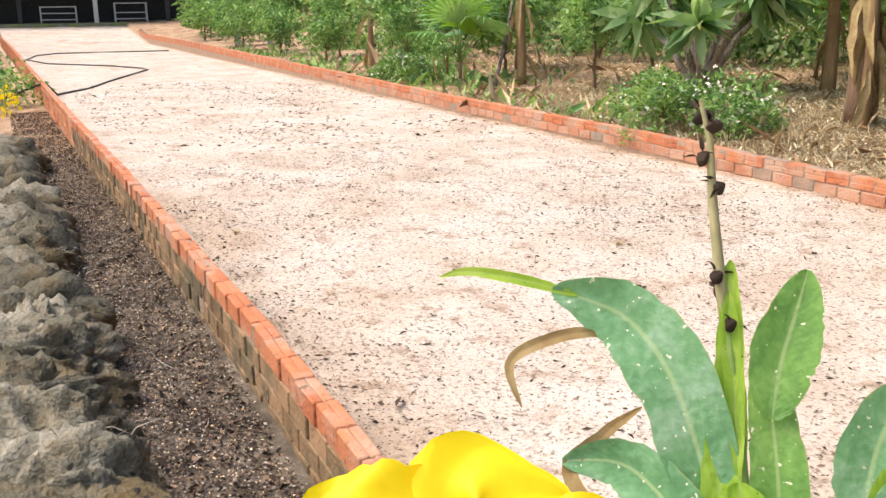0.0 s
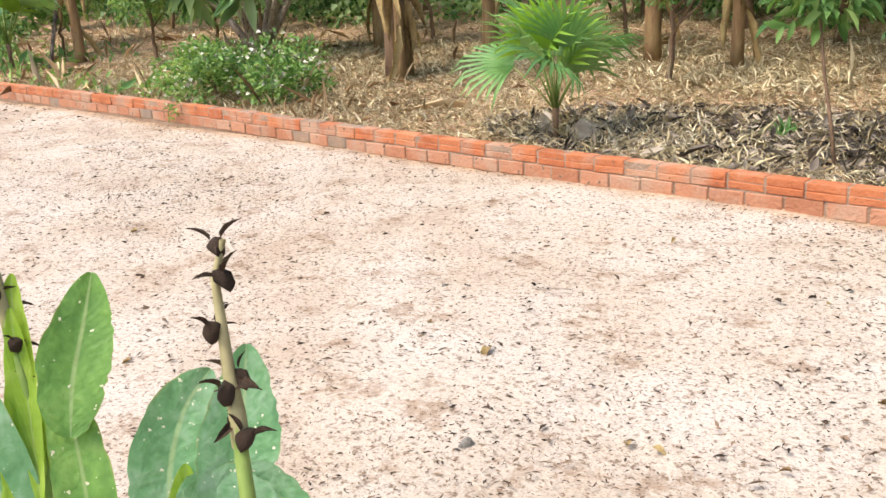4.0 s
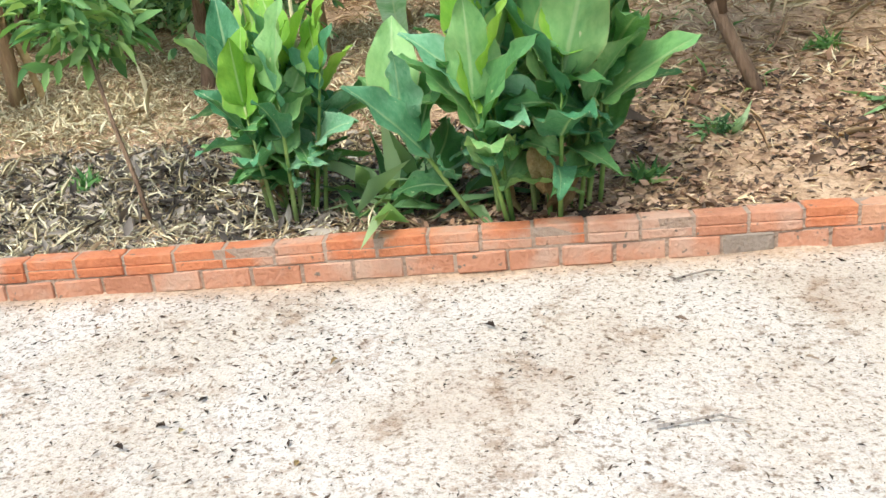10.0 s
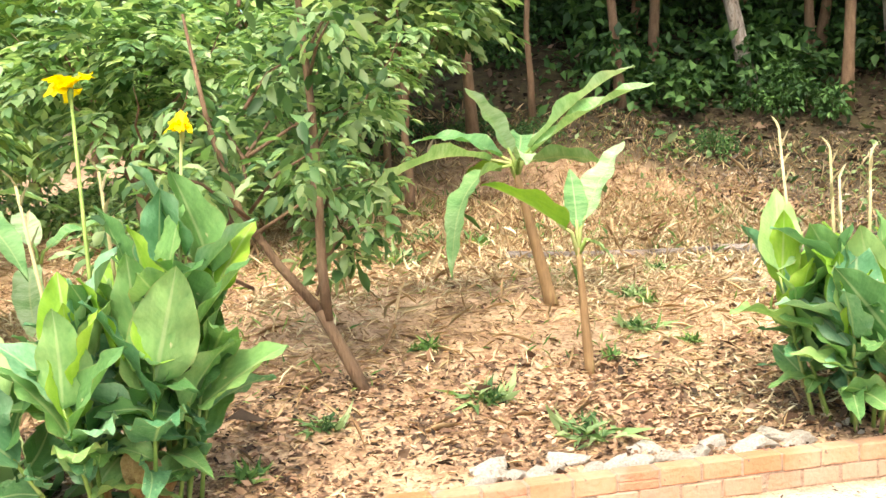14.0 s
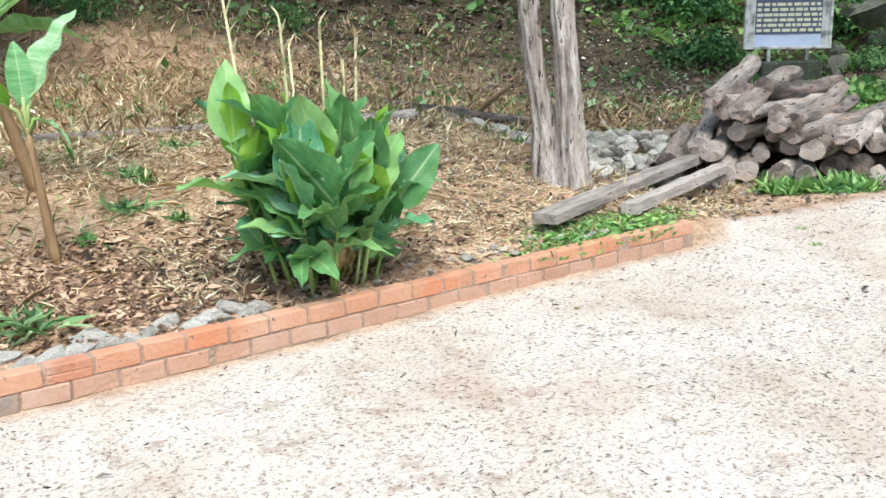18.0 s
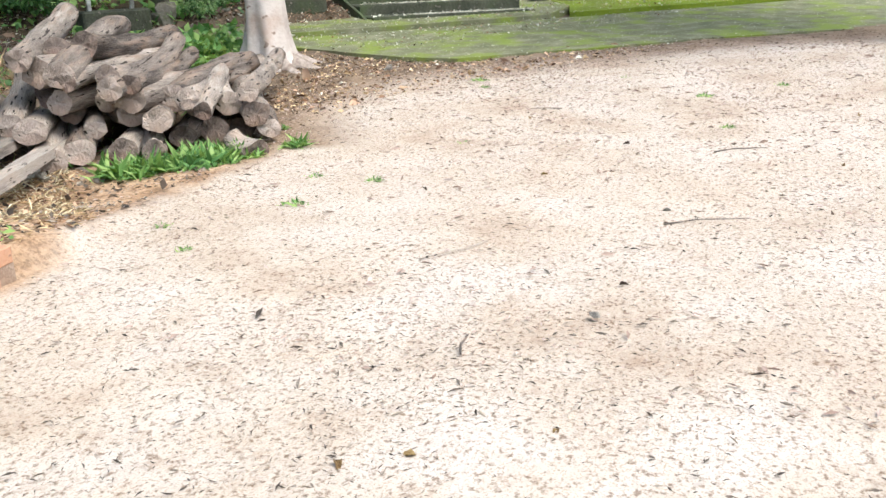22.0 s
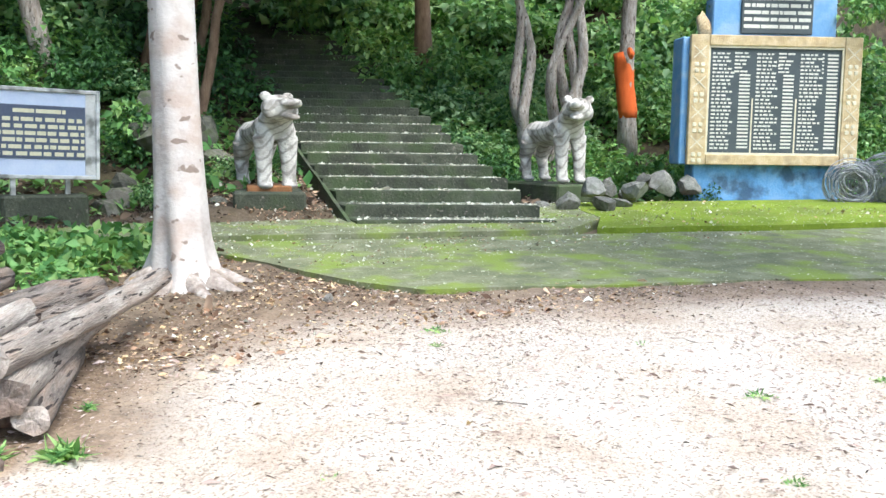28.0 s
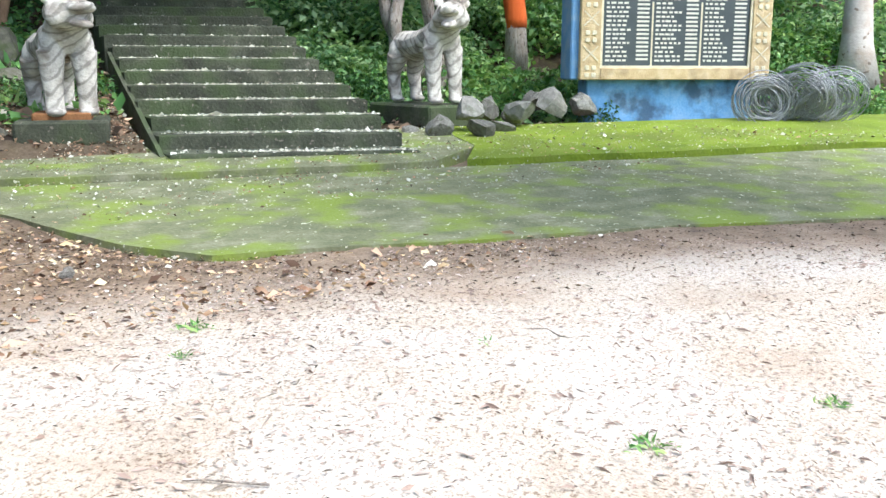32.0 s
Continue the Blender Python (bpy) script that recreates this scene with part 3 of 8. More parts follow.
def clump_points(rng, n, clumps, spread, size):
    """Points in clumps: clumps is an array of centres; each leaf lies round one, mostly near its surface."""
    clumps = np.asarray(clumps, float)
    which = rng.integers(0, len(clumps), n)
    d = rng.normal(size=(n, 3))
    d /= np.linalg.norm(d, axis=1, keepdims=True)
    r = spread * rng.uniform(0.35, 1.0, (n, 1)) ** 0.6
    p = clumps[which] + d * r * (1, 1, 0.75)
    ways = d * (1, 1, 0.5) + rng.normal(size=(n, 3)) * 0.5 + (0, 0, -0.25)
    return p, ways, size * rng.uniform(0.6, 1.3, n)


# ---- ground ----
def build_ground():
    def axis(lo, hi, step, far):
        out = [lo - 1]
        while out[-1] > -far:
            out.append(out[-1] - max(1.0, abs(out[-1] - lo) * 0.35))
        near = list(np.arange(lo, hi + 1e-6, step))
        tail = [hi + 1]
        while tail[-1] < far:
            tail.append(tail[-1] + max(1.0, abs(tail[-1] - hi) * 0.35))
        return np.array(out[::-1] + near + tail)

    xs, ys = axis(-14, 31, 0.15, 900), axis(-9, 17, 0.15, 900)
    ys = np.unique(np.round(np.concatenate([ys, np.arange(-5.25, -4.53, 0.035)]), 4))
    gx, gy = np.meshgrid(xs, ys)
    z = height(gx, gy)
    rng = np.random.default_rng(3)
    bumps = sum(a * np.sin(gx * fx + p) * np.sin(gy * fy + q) for a, fx, fy, p, q in
                [(0.010, 1.7, 2.1, 0, 1), (0.006, 4.3, 3.9, 2, 0), (0.004, 9.1, 8.3, 1, 3)])
    z = z + bumps + rng.normal(size=z.shape) * 0.004 * (np.abs(gx) < 40) * ((gy > -4.5) | (gy < -5.3)) + 0.02 * ramp(hill(gx, gy), 0, 3) * rng.normal(size=z.shape)
    me = bpy.data.meshes.new("ground")
    w, h = len(xs), len(ys)
    a = (np.arange(h - 1)[:, None] * w + np.arange(w - 1)).ravel()
    quads = np.stack([a, a + 1, a + 1 + w, a + w], 1)
    me.vertices.add(w * h)
    me.vertices.foreach_set("co", np.stack([gx, gy, z], -1).ravel())
    me.loops.add(quads.size)
    me.loops.foreach_set("vertex_index", quads.ravel().astype(np.int32))
    me.polygons.add(len(quads))
    me.polygons.foreach_set("loop_start", np.arange(0, quads.size, 4, dtype=np.int32))
    me.polygons.foreach_set("use_smooth", [True] * len(quads))
    me.materials.append(SOIL)
    me.update(calc_edges=True)
    wob = 0.35 * np.sin(gx * 1.3 + 0.7 * np.sin(gy * 2.1)) + 0.2 * np.sin(gy * 3.7 + gx * 2.3) + rng.normal(size=z.shape) * 0.12
    edge = np.interp(gx, [-900, 9.9, 10.4, 12.6, 14.2, 17, 900], [0.05, 0.05, 0.2, 0.1, 0.9, 0.6, 0.6])
    sand = ramp(edge + 0.25 * wob * (gx > 10) - gy, 0, 0.2 + 0.9 * (gx > 13)) * ramp(gy - left_line(gx), -0.03, 0.03) ** (gx < 0.6)
    sand = sand * (1 - ramp(hill(gx, gy), -7.4 + 0.3, -5.6) * (gx > 13.5) * 0.85)
    damp = ramp(left_line(gx) - gy, -0.03, 0.03) * (1 - ramp(gx, 0.6, 3)) * (0.9 + 0.1 * ramp(gx, -6, -1)) * ramp(gx, -12, -5)
    damp = np.maximum(damp, ramp(1.15 - np.hypot((gx - 0.9) / 2.2, (gy - 1.0) / 0.8) + 0.3 * wob, 0, 0.5) * (gy > 0.08) * 0.8)
    damp = np.maximum(damp, ramp(hill(gx, gy) + 0.5 * wob, -6.2, -5.2) * (gx > 13) * 0.75)
    # dark floor reaches down the bank, its colour also painting in the wood's shade
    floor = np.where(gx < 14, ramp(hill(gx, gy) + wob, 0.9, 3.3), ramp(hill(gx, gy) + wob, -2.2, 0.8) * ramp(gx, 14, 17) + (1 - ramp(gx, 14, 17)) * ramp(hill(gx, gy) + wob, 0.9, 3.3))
    band = ramp(gx + 0.25 * wob, slab_edge(gy) - 1.5, slab_edge(gy) - 0.35) * (gy > -9)
    sand, damp = sand * (1 - 0.75 * band), np.maximum(damp, 0.55 * band)
    damp = np.maximum(damp, 0.6 * ramp(gx, 11.8, 13.5) * (gy < 5) * (gy > -9) * (1 - sand))
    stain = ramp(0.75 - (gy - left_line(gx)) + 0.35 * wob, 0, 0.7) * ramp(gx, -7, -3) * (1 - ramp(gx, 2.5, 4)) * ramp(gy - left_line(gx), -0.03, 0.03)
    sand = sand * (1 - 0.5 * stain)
    bank = ramp(0.862 * (gx - 19.58) + 0.507 * (gy - 1.57), 1.1, 1.5) * (gx > 19) * (gx < 26) * (gy > 1) * (gy < 7)
    damp = np.maximum(damp, 0.8 * bank)
    soil = me.attributes.new("soil", "FLOAT_COLOR", "POINT")
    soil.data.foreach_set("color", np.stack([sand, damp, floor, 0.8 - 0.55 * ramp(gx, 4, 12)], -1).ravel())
    tagged(new("ground", me), "pale sandy yard with dry brown garden earth and a wooded slope", "ground", kind="structure")


build_ground()

# ---- brick kerbs ----
PITCH = 0.22
UNIT = Shape().box(-0.104, 0, 0, 0.104, 0.10, 0.088, 0.006)
SCORED = Shape().box(-0.104, 0, 0, 0.104, 0.10, 0.042, 0.005).box(-0.104, 0.003, 0.0425, 0.104, 0.10, 0.0885, 0.005)
bricks = {k: UNIT.mesh("brick", m, False) for k, m in (("low", BRICK_LOW), ("grey", BRICK_GREY), ("old", BRICK_OLD))}
bricks["top"] = SCORED.mesh("brick", BRICK, False)
bricks["dusty"] = UNIT.mesh("brick", BRICK_DUSTY, False)
bricks["washed"] = UNIT.mesh("brick", BRICK_WASHED, False)
bricks["pale"] = SCORED.mesh("brick", BRICK_LOW, False)
HALF = Shape().box(-0.106, 0, 0, 0.106, 0.0365, 0.088, 0.005)
half_bricks = {k: HALF.mesh("brick", m, False) for k, m in (("top", BRICK), ("low", BRICK_LOW), ("old", BRICK_OLD))}
RIGHT_END, RIGHT_START = 9.80, -42.0


def far_lift(x):
    """How much taller the kerbs stand out of the sand towards the far end of the drive."""
    return 0.035 * min(1.0, max(0.0, (-1.5 - x) / 3)) + 0.16 * min(1.0, max(0.0, (-9 - x) / 20))


def build_right_kerb():
    rng = random.Random(5)
    core = Shape()
    x = RIGHT_START
    while x < RIGHT_END - 0.05:
        x1 = min(x + 0.5, RIGHT_END - 0.006)
        z = gz(x, -0.3) + far_lift(x)
        core.box(x, 0.006 if x < 4.6 else 0.0045, z - 0.5, x1, 0.094, z + 0.176)
        if -6 < x < 4.6:
            for k in range(5):
                core.box(x + 0.1 * k, 0.0945, z - 0.3, x + 0.1 * k + 0.099, 0.13 + rng.uniform(0, 0.03), z + 0.158 + rng.uniform(-0.02, 0.012))
        x = x + 0.5
    kerb = solid("brick_kerb", core, MORTAR, pose(0, 0, 0), "low two-course orange brick kerb along a sandy drive", "kerb", kind="structure", smooth=False)
    far = Shape()
    count = int((RIGHT_END - RIGHT_START) / PITCH)
    for i in range(count):
        for course in (0, 1):
            cx = RIGHT_END - 0.11 - i * PITCH - (0.11 if course % 2 else 0)
            z = gz(cx, -0.3) + far_lift(cx) + (0.0 if course else 0.092)
            kind = "top" if course == 0 else "low"
            if course and rng.random() < 0.06:
                kind = "grey"
            if course == 0 and rng.random() < (0.7 if cx > 3.6 else 0.12):
                kind = "pale"
            if cx > 4.2 + rng.uniform(0, 1.2):
                kind = "washed" if course else ("dusty" if rng.random() < 0.75 else kind)
            m = pose(cx, rng.uniform(-0.005, 0.004), z - (0.0 if course == 0 else 0.002) + rng.uniform(-0.003, 0.003), rng.uniform(-1, 1), rng.uniform(-1.2, 1.2), rng.uniform(-1.3, 1.3))
            if cx > -14:
                part("brick", bricks[kind], None, kerb, m=m)
            else:
                far.add([m @ Vector(p) for p in UNIT.v], UNIT.f)
    tagged(part("far_bricks", far, BRICK, kerb, smooth=False), kind="stuff")


def build_left_kerb():
    rng = random.Random(8)
    core = Shape()
    x = -42.0
    while x < 0.95:
        z = gz(x, -4.2) + far_lift(x)
        c = float(left_line(x + 0.25))
        core.box(x, c - 0.028, z - 0.6, min(x + 0.5, 0.98), c + 0.026, z + 0.172)
        x += 0.5
    kerb = solid("brick_kerb", core, MORTAR, pose(0, 0, 0), "low brick kerb with a grooved top, its outer face dark with moss", "kerb", kind="structure", smooth=False)
    far = Shape()
    for i in range(195):
        cx = 0.9 - i * PITCH
        for row, y in ((0, 0.0), (1, -0.039)):
            for course in range(4 if row else 2):
                c = cx - (0.11 if course % 2 else 0)
                z = gz(c, -4.2) + far_lift(c) + 0.092 - 0.092 * course
                kind = "top" if course == 0 else ("low" if row == 0 else "old")
                m = pose(c, float(left_line(c)) + y + rng.uniform(-0.005, 0.005), z + rng.uniform(-0.003, 0.003), rng.uniform(-1, 1), rng.uniform(-1, 1), rng.uniform(-1.6, 1.6))
                if row:
                    m = m @ pose(0, 0.0375, 0, 0, 0, 180)
                if c > -8.6 and not (row == 0 and course == 1 and c < -5):
                    part("brick", half_bricks[kind], None, kerb, m=m)
                else:
                    far.add([m @ Vector(p) for p in HALF.v], HALF.f)
    tagged(part("far_bricks", far, BRICK, kerb, smooth=False), kind="stuff")


# ---- platform and stairs ----
def build_platform():
    def slab(name, outline, top, thick, material, label):
        v, f = [], []
        k = len(outline)
        for x, y in outline:
            v.append((x, y, top(x, y)))
        for x, y in outline:
            v.append((x, y, top(x, y) - thick))
        f.append(tuple(range(k)))
        for i in range(k):
            f.append((i, (i + 1) % k, k + (i + 1) % k, k + i))
        bm = bmesh.new()
        vs = [bm.verts.new(p) for p in v]
        for q in f:
            bm.faces.new([vs[i] for i in q])
        bmesh.ops.recalc_face_normals(bm, faces=bm.faces)
        bmesh.ops.triangulate(bm, faces=[q for q in bm.faces if len(q.verts) > 4])
        me = bpy.data.meshes.new(name)
        bm.to_mesh(me)
        bm.free()
        me.materials.append(material)
        return tagged(new(name, me), label, "platform", kind="structure")

    rng = random.Random(2)

    def ragged(points, step=0.35, amount=0.03):
        out = []
        for (ax, ay), (bx, by) in zip(points, points[1:]):
            k = max(1, int(math.hypot(bx - ax, by - ay) / step))
            for i in range(k):
                t = i / k
                out.append((ax + (bx - ax) * t + rng.uniform(-amount, amount), ay + (by - ay) * t + rng.uniform(-amount, amount)))
        return out + [points[-1]]

    front = ragged([(18.42, 3.45), (17.95, 2.0), (17.47, 0.92), (17.24, 0.42), (17.18, -0.3), (17.56, -0.98), (18.1, -1.95), (18.9, -3.3), (19.5, -4.6), (20.6, -8.5), (22.0, -13.0)])
    mid = ragged([(26.6, -13.0), (25.2, -8.4), (23.65, -5.0), (22.9, -3.9), (21.6, -1.75), (20.40, 0.2), (19.58, 1.57), (18.93, 2.64), (18.44, 3.46)])
    top = slab_top
    slab("lower_platform", front + [(26.6, -13)] + mid[1:], top, 0.5, CONCRETE_MOSS, "damp concrete forecourt slab with patches of bright moss")
    crack = [(x + 0.03, y + 0.02) for x, y in reversed(mid)]
    high = lambda x, y: top(x, y) + 0.062
    back = [(29.5, -13), (27.6, -6.5), (26.2, -3.9), (25.2, -2.2), (23.5, 0.6), (21.6, 2.6), (20.6, 3.9)]
    split = [p for p in crack if p[1] < -0.9]
    left = [p for p in crack if p[1] >= -0.9]
    slab("upper_platform", [(19.6, 4.95), (18.5, 5.35), (17.6, 4.86), (18.19, 3.88)] + left + [(22.3, -0.9), (23.9, 0.0), (23.5, 0.6), (21.6, 2.6), (20.6, 3.9)], high, 0.5, CONCRETE_MOSS, "raised grey concrete slab scattered with pale fallen petals")
    slab("moss_platform", split + back[:4] + [(23.9, 0.0), (22.3, -0.9)], lambda x, y: high(x, y) + 0.006, 0.5, MOSS_SLAB, "raised concrete slab covered with thick yellow-green moss")


def build_stairs():
    stair = thing("stone_stairs", pose(STAIR_AT[0], STAIR_AT[1], STAIR_Z), "long flight of dark mossy concrete steps strewn with fallen petals", "stairs", kind="structure")
    rng = random.Random(4)
    up, edge = STAIR_UP, STAIR_EDGE

    def prism(s, along, half, z0, z1, c=0.012):
        ring = [up * along[0] - edge * half, up * along[0] + edge * half, up * along[1] + edge * half, up * along[1] - edge * half]
        mid = sum(ring, Vector((0, 0))) / 4
        inner = [p + (mid - p).normalized() * c * 1.6 for p in ring]
        v = [(*p, z0) for p in ring] + [(*p, z1 - c) for p in ring] + [(*p, z1) for p in inner]
        f = [(3, 2, 1, 0), (8, 9, 10, 11)]
        for k in (0, 4):
            f += [(k + i, k + (i + 1) % 4, k + 4 + (i + 1) % 4, k + 4 + i) for i in range(4)]
        return s.add(v, f)

    for i in range(30):
        half = STAIR_WIDE / 2 + rng.uniform(-0.03, 0.03)
        z0, z1 = i * RISE - 0.5, (i + 1) * RISE
        s = prism(Shape(), (i * TREAD - 0.03 + rng.uniform(-0.012, 0.012), (i + 1) * TREAD + 0.1), half, z0, z1, 0.02)
        part("step", s, STEP_DARK, stair, smooth=False)
    # low sloping kerb along the side of the lower flight
    v, f = [], []
    for k in range(9):
        u = -0.05 + k * 0.5
        z = RISE * (u / TREAD + 0.42) + rng.uniform(-0.015, 0.015)
        for w, dz in ((-0.075, -0.6), (-0.02, -0.6), (-0.02, 0.0), (-0.075, 0.01)):
            p = up * u - edge * (STAIR_WIDE / 2 - w - 0.02)
            v.append((*p, z + dz))
    for k in range(8):
        f += [(k * 4 + i, k * 4 + (i + 1) % 4, k * 4 + 4 + (i + 1) % 4, k * 4 + 4 + i) for i in range(4)]
    f += [(3, 2, 1, 0), (32, 33, 34, 35)]
    part("side_kerb", Shape().add(v, f), STEP_DARK, stair, "mossy sloping edge", smooth=False)


build_platform()
build_stairs()


# ---- trees ----
def bent(a, b, n, amount, rng):
    a, b = Vector(a), Vector(b)
    out = []
    for i in range(n + 1):
        t = i / n
        k = amount * math.sin(math.pi * t)
        out.append(a.lerp(b, t) + Vector((rng.uniform(-1, 1), rng.uniform(-1, 1), 0)) * k * 0.6 + Vector((k * 0.5, 0, 0)))
    return out


crowns = {}


def crown_mesh(kind, seed, material, n=4200, wide=2.4, tall=1.6, leaf=0.16, clumps=34, spread=0.62, wide_leaf=0.32, oval=False):
    key = (kind, seed)
    if key not in crowns:
        rng = np.random.default_rng(seed + 11)
        c = rng.normal(size=(clumps, 3))
        c /= np.linalg.norm(c, axis=1, keepdims=True)
        c *= rng.uniform(0.35, 1.0, (clumps, 1)) * (wide, wide, tall)
        p, w, s = clump_points(rng, n, c, spread, leaf)
        crowns[key] = scatter_mesh("crown", p, w, s, material, wide_leaf, oval=oval)
    return crowns[key]


def spray_crown(seed, material, sprays, wide, tall, leaf, wide_leaf, long=0.42, pairs=5):
    """A crown of arching sprays with leaves set along both sides, the blades facing upwards."""
    rng = np.random.default_rng(seed + 900)
    core = rng.normal(size=(26, 3))
    core /= np.linalg.norm(core, axis=1, keepdims=True)
    core *= rng.uniform(0.3, 0.85, (26, 1)) * (wide, wide, tall)
    d = rng.normal(size=(sprays, 3))
    d /= np.linalg.norm(d, axis=1, keepdims=True)
    start = core[rng.integers(0, 26, sprays)] + d * (0.22, 0.22, 0.16)
    head = start * (1, 1, 0.3) / np.linalg.norm(start, axis=1, keepdims=True) + d * (0.8, 0.8, 0.4)
    head /= np.linalg.norm(head, axis=1, keepdims=True)
    side = np.cross(head, (0, 0, 1.0))
    side /= np.linalg.norm(side, axis=1, keepdims=True) + 1e-9
    reach = long * rng.uniform(0.6, 1.2, (sprays, 1))
    p, w, size = [], [], []
    for k in range(pairs):
        q = (k + 0.6) / pairs
        at = start + head * reach * q - np.array((0, 0, 0.35)) * reach * q * q
        for turn in ((-1, 1) if k < pairs - 1 else (-1, 0, 1)):
            p.append(at)
            w.append(head * (0.75 if turn else 1.0) + side * 0.75 * turn + rng.normal(size=(sprays, 3)) * 0.16 - np.array((0, 0, 0.12 + 0.25 * q)))
            size.append(leaf * rng.uniform(0.7, 1.2, sprays) * (1.1 - 0.35 * abs(q - 0.5)))
    return scatter_mesh("crown", np.concatenate(p), np.concatenate(w), np.concatenate(size), material, wide_leaf, 0.12, 0.18, True, loose=0.28)


def tree(name, x, y, tall, radius, label, bark, lean=(0, 0), crown=None, crown_at=None, crown_scale=1.0, flare=1.35, seed=0, group="", limbs=4, category="tree", base=None):
    rng = random.Random(seed + 100)
    z = gz(x, y) - 0.05 if base is None else base
    t = thing(name, pose(x, y, z), label, category, group)
    top = Vector((lean[0], lean[1], tall))
    pts = bent((0, 0, 0), top, 9, 0.04 * tall ** 0.5, rng)
    rad = [radius * (1 + (flare - 1) * max(0, 1 - i / 2.0) ** 2) * (1 - 0.45 * i / 9) for i in range(10)]
    part("trunk", Shape().tube(pts, rad, 12, 0.10, rng), bark, t)
    centre = Vector(crown_at) if crown_at else top + Vector((0, 0, 0.3))
    for i in range(limbs):
        start = pts[5 + i % 4]
        a = rng.uniform(0, 6.28)
        end = centre + Vector((math.cos(a), math.sin(a), rng.uniform(-0.2, 0.5))) * 1.1 * crown_scale
        part("limb", Shape().tube(bent(start, end, 5, 0.12, rng), [radius * 0.38 * (1 - 0.16 * k) for k in range(6)], 6, 0.1, rng), bark, t)
    if crown:
        c = part("crown", crown, None, t)
        c.matrix_basis = Matrix.LocRotScale(centre, Euler((0, 0, rng.uniform(0, 6))), Vector((crown_scale,) * 3))
    return t


def build_big_trees():
    # pale tree with a flared foot beside the stacked logs
    t = thing("tree", pose(16.72, 1.88, gz(16.72, 1.88) - 0.05), "tall smooth pale-barked tree with a flared root foot", "tree")
    s = Shape()
    rings = [(0, 0.42), (0.06, 0.37), (0.12, 0.34), (0.2, 0.31), (0.32, 0.28), (0.46, 0.26), (0.62, 0.245), (1.0, 0.225), (1.6, 0.21), (2.4, 0.20), (3.4, 0.19), (5.0, 0.17), (7.5, 0.12)]
    sides, v, f = 40, [], []
    for k, (z, r) in enumerate(rings):
        for j in range(sides):
            a = 2 * math.pi * j / sides
            lobes = 1 + 0.24 * max(0, 1 - z / 0.7) * math.cos(3 * a + 0.9) + 0.13 * max(0, 1 - z / 1.0) * math.cos(7 * a + 2 * z) + 0.03 * math.cos(5 * a + z) + 0.05 * noise.noise(Vector((math.cos(a) * 3, math.sin(a) * 3, z * 4)))
            v.append((r * lobes * math.cos(a) - 0.05 * z, r * lobes * math.sin(a), z))
    for k in range(len(rings) - 1):
        for j in range(sides):
            a, b = k * sides + j, k * sides + (j + 1) % sides
            f.append((a, b, b + sides, a + sides))
    part("trunk", s.add(v, f), BARK_PALE, t)
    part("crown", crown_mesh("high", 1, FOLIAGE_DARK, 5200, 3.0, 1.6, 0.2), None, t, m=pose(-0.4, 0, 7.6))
    rng = random.Random(3)
    for a, long in ((-1.0, 0.85), (-1.75, 0.7), (2.5, 0.6), (3.35, 0.5), (4.0, 0.55)):
        pts = [Vector((math.cos(a) * d, math.sin(a) * d + 0.06 * math.sin(d * 6), 0.13 - 0.26 * d)) for d in (0.22, 0.4, 0.5, 0.6, long + 0.2)]
        part("root", Shape().tube(pts, [0.15, 0.12, 0.085, 0.06, 0.03], 10, 0.25, rng), BARK_ROOT, t, "soiled root")
    # twin-stemmed tree at the end of the kerb
    t = thing("tree", pose(9.62, 1.12, gz(9.62, 1.12) - 0.05), "pair of grey furrowed trunks growing from one foot", "tree")
    for dx, dy, lean, r in ((-0.05, 0.125, (-0.34, 0.13), 0.072), (0.05, -0.04, (-0.26, -0.05), 0.080)):
        pts = [Vector((dx + lean[0] * k / 8 + 0.02 * math.sin(k * 1.7), dy + 0.018 * math.sin(k * 1.3 + 20 * dx) + lean[1] * k / 8 * 0.6, 0.45 * k)) for k in range(10)]
        part("trunk", Shape().furrowed(pts, [r * (1.6 if k == 0 else 1.14 if k == 1 else 1 - 0.02 * k) for k in range(10)], 40, 0.34, int(r * 100)), BARK_GREY, t)
    part("crown", crown_mesh("high", 2, FOLIAGE, 4200, 2.2, 1.3, 0.17), None, t, m=pose(-0.3, 0.2, 5.2))


build_big_trees()


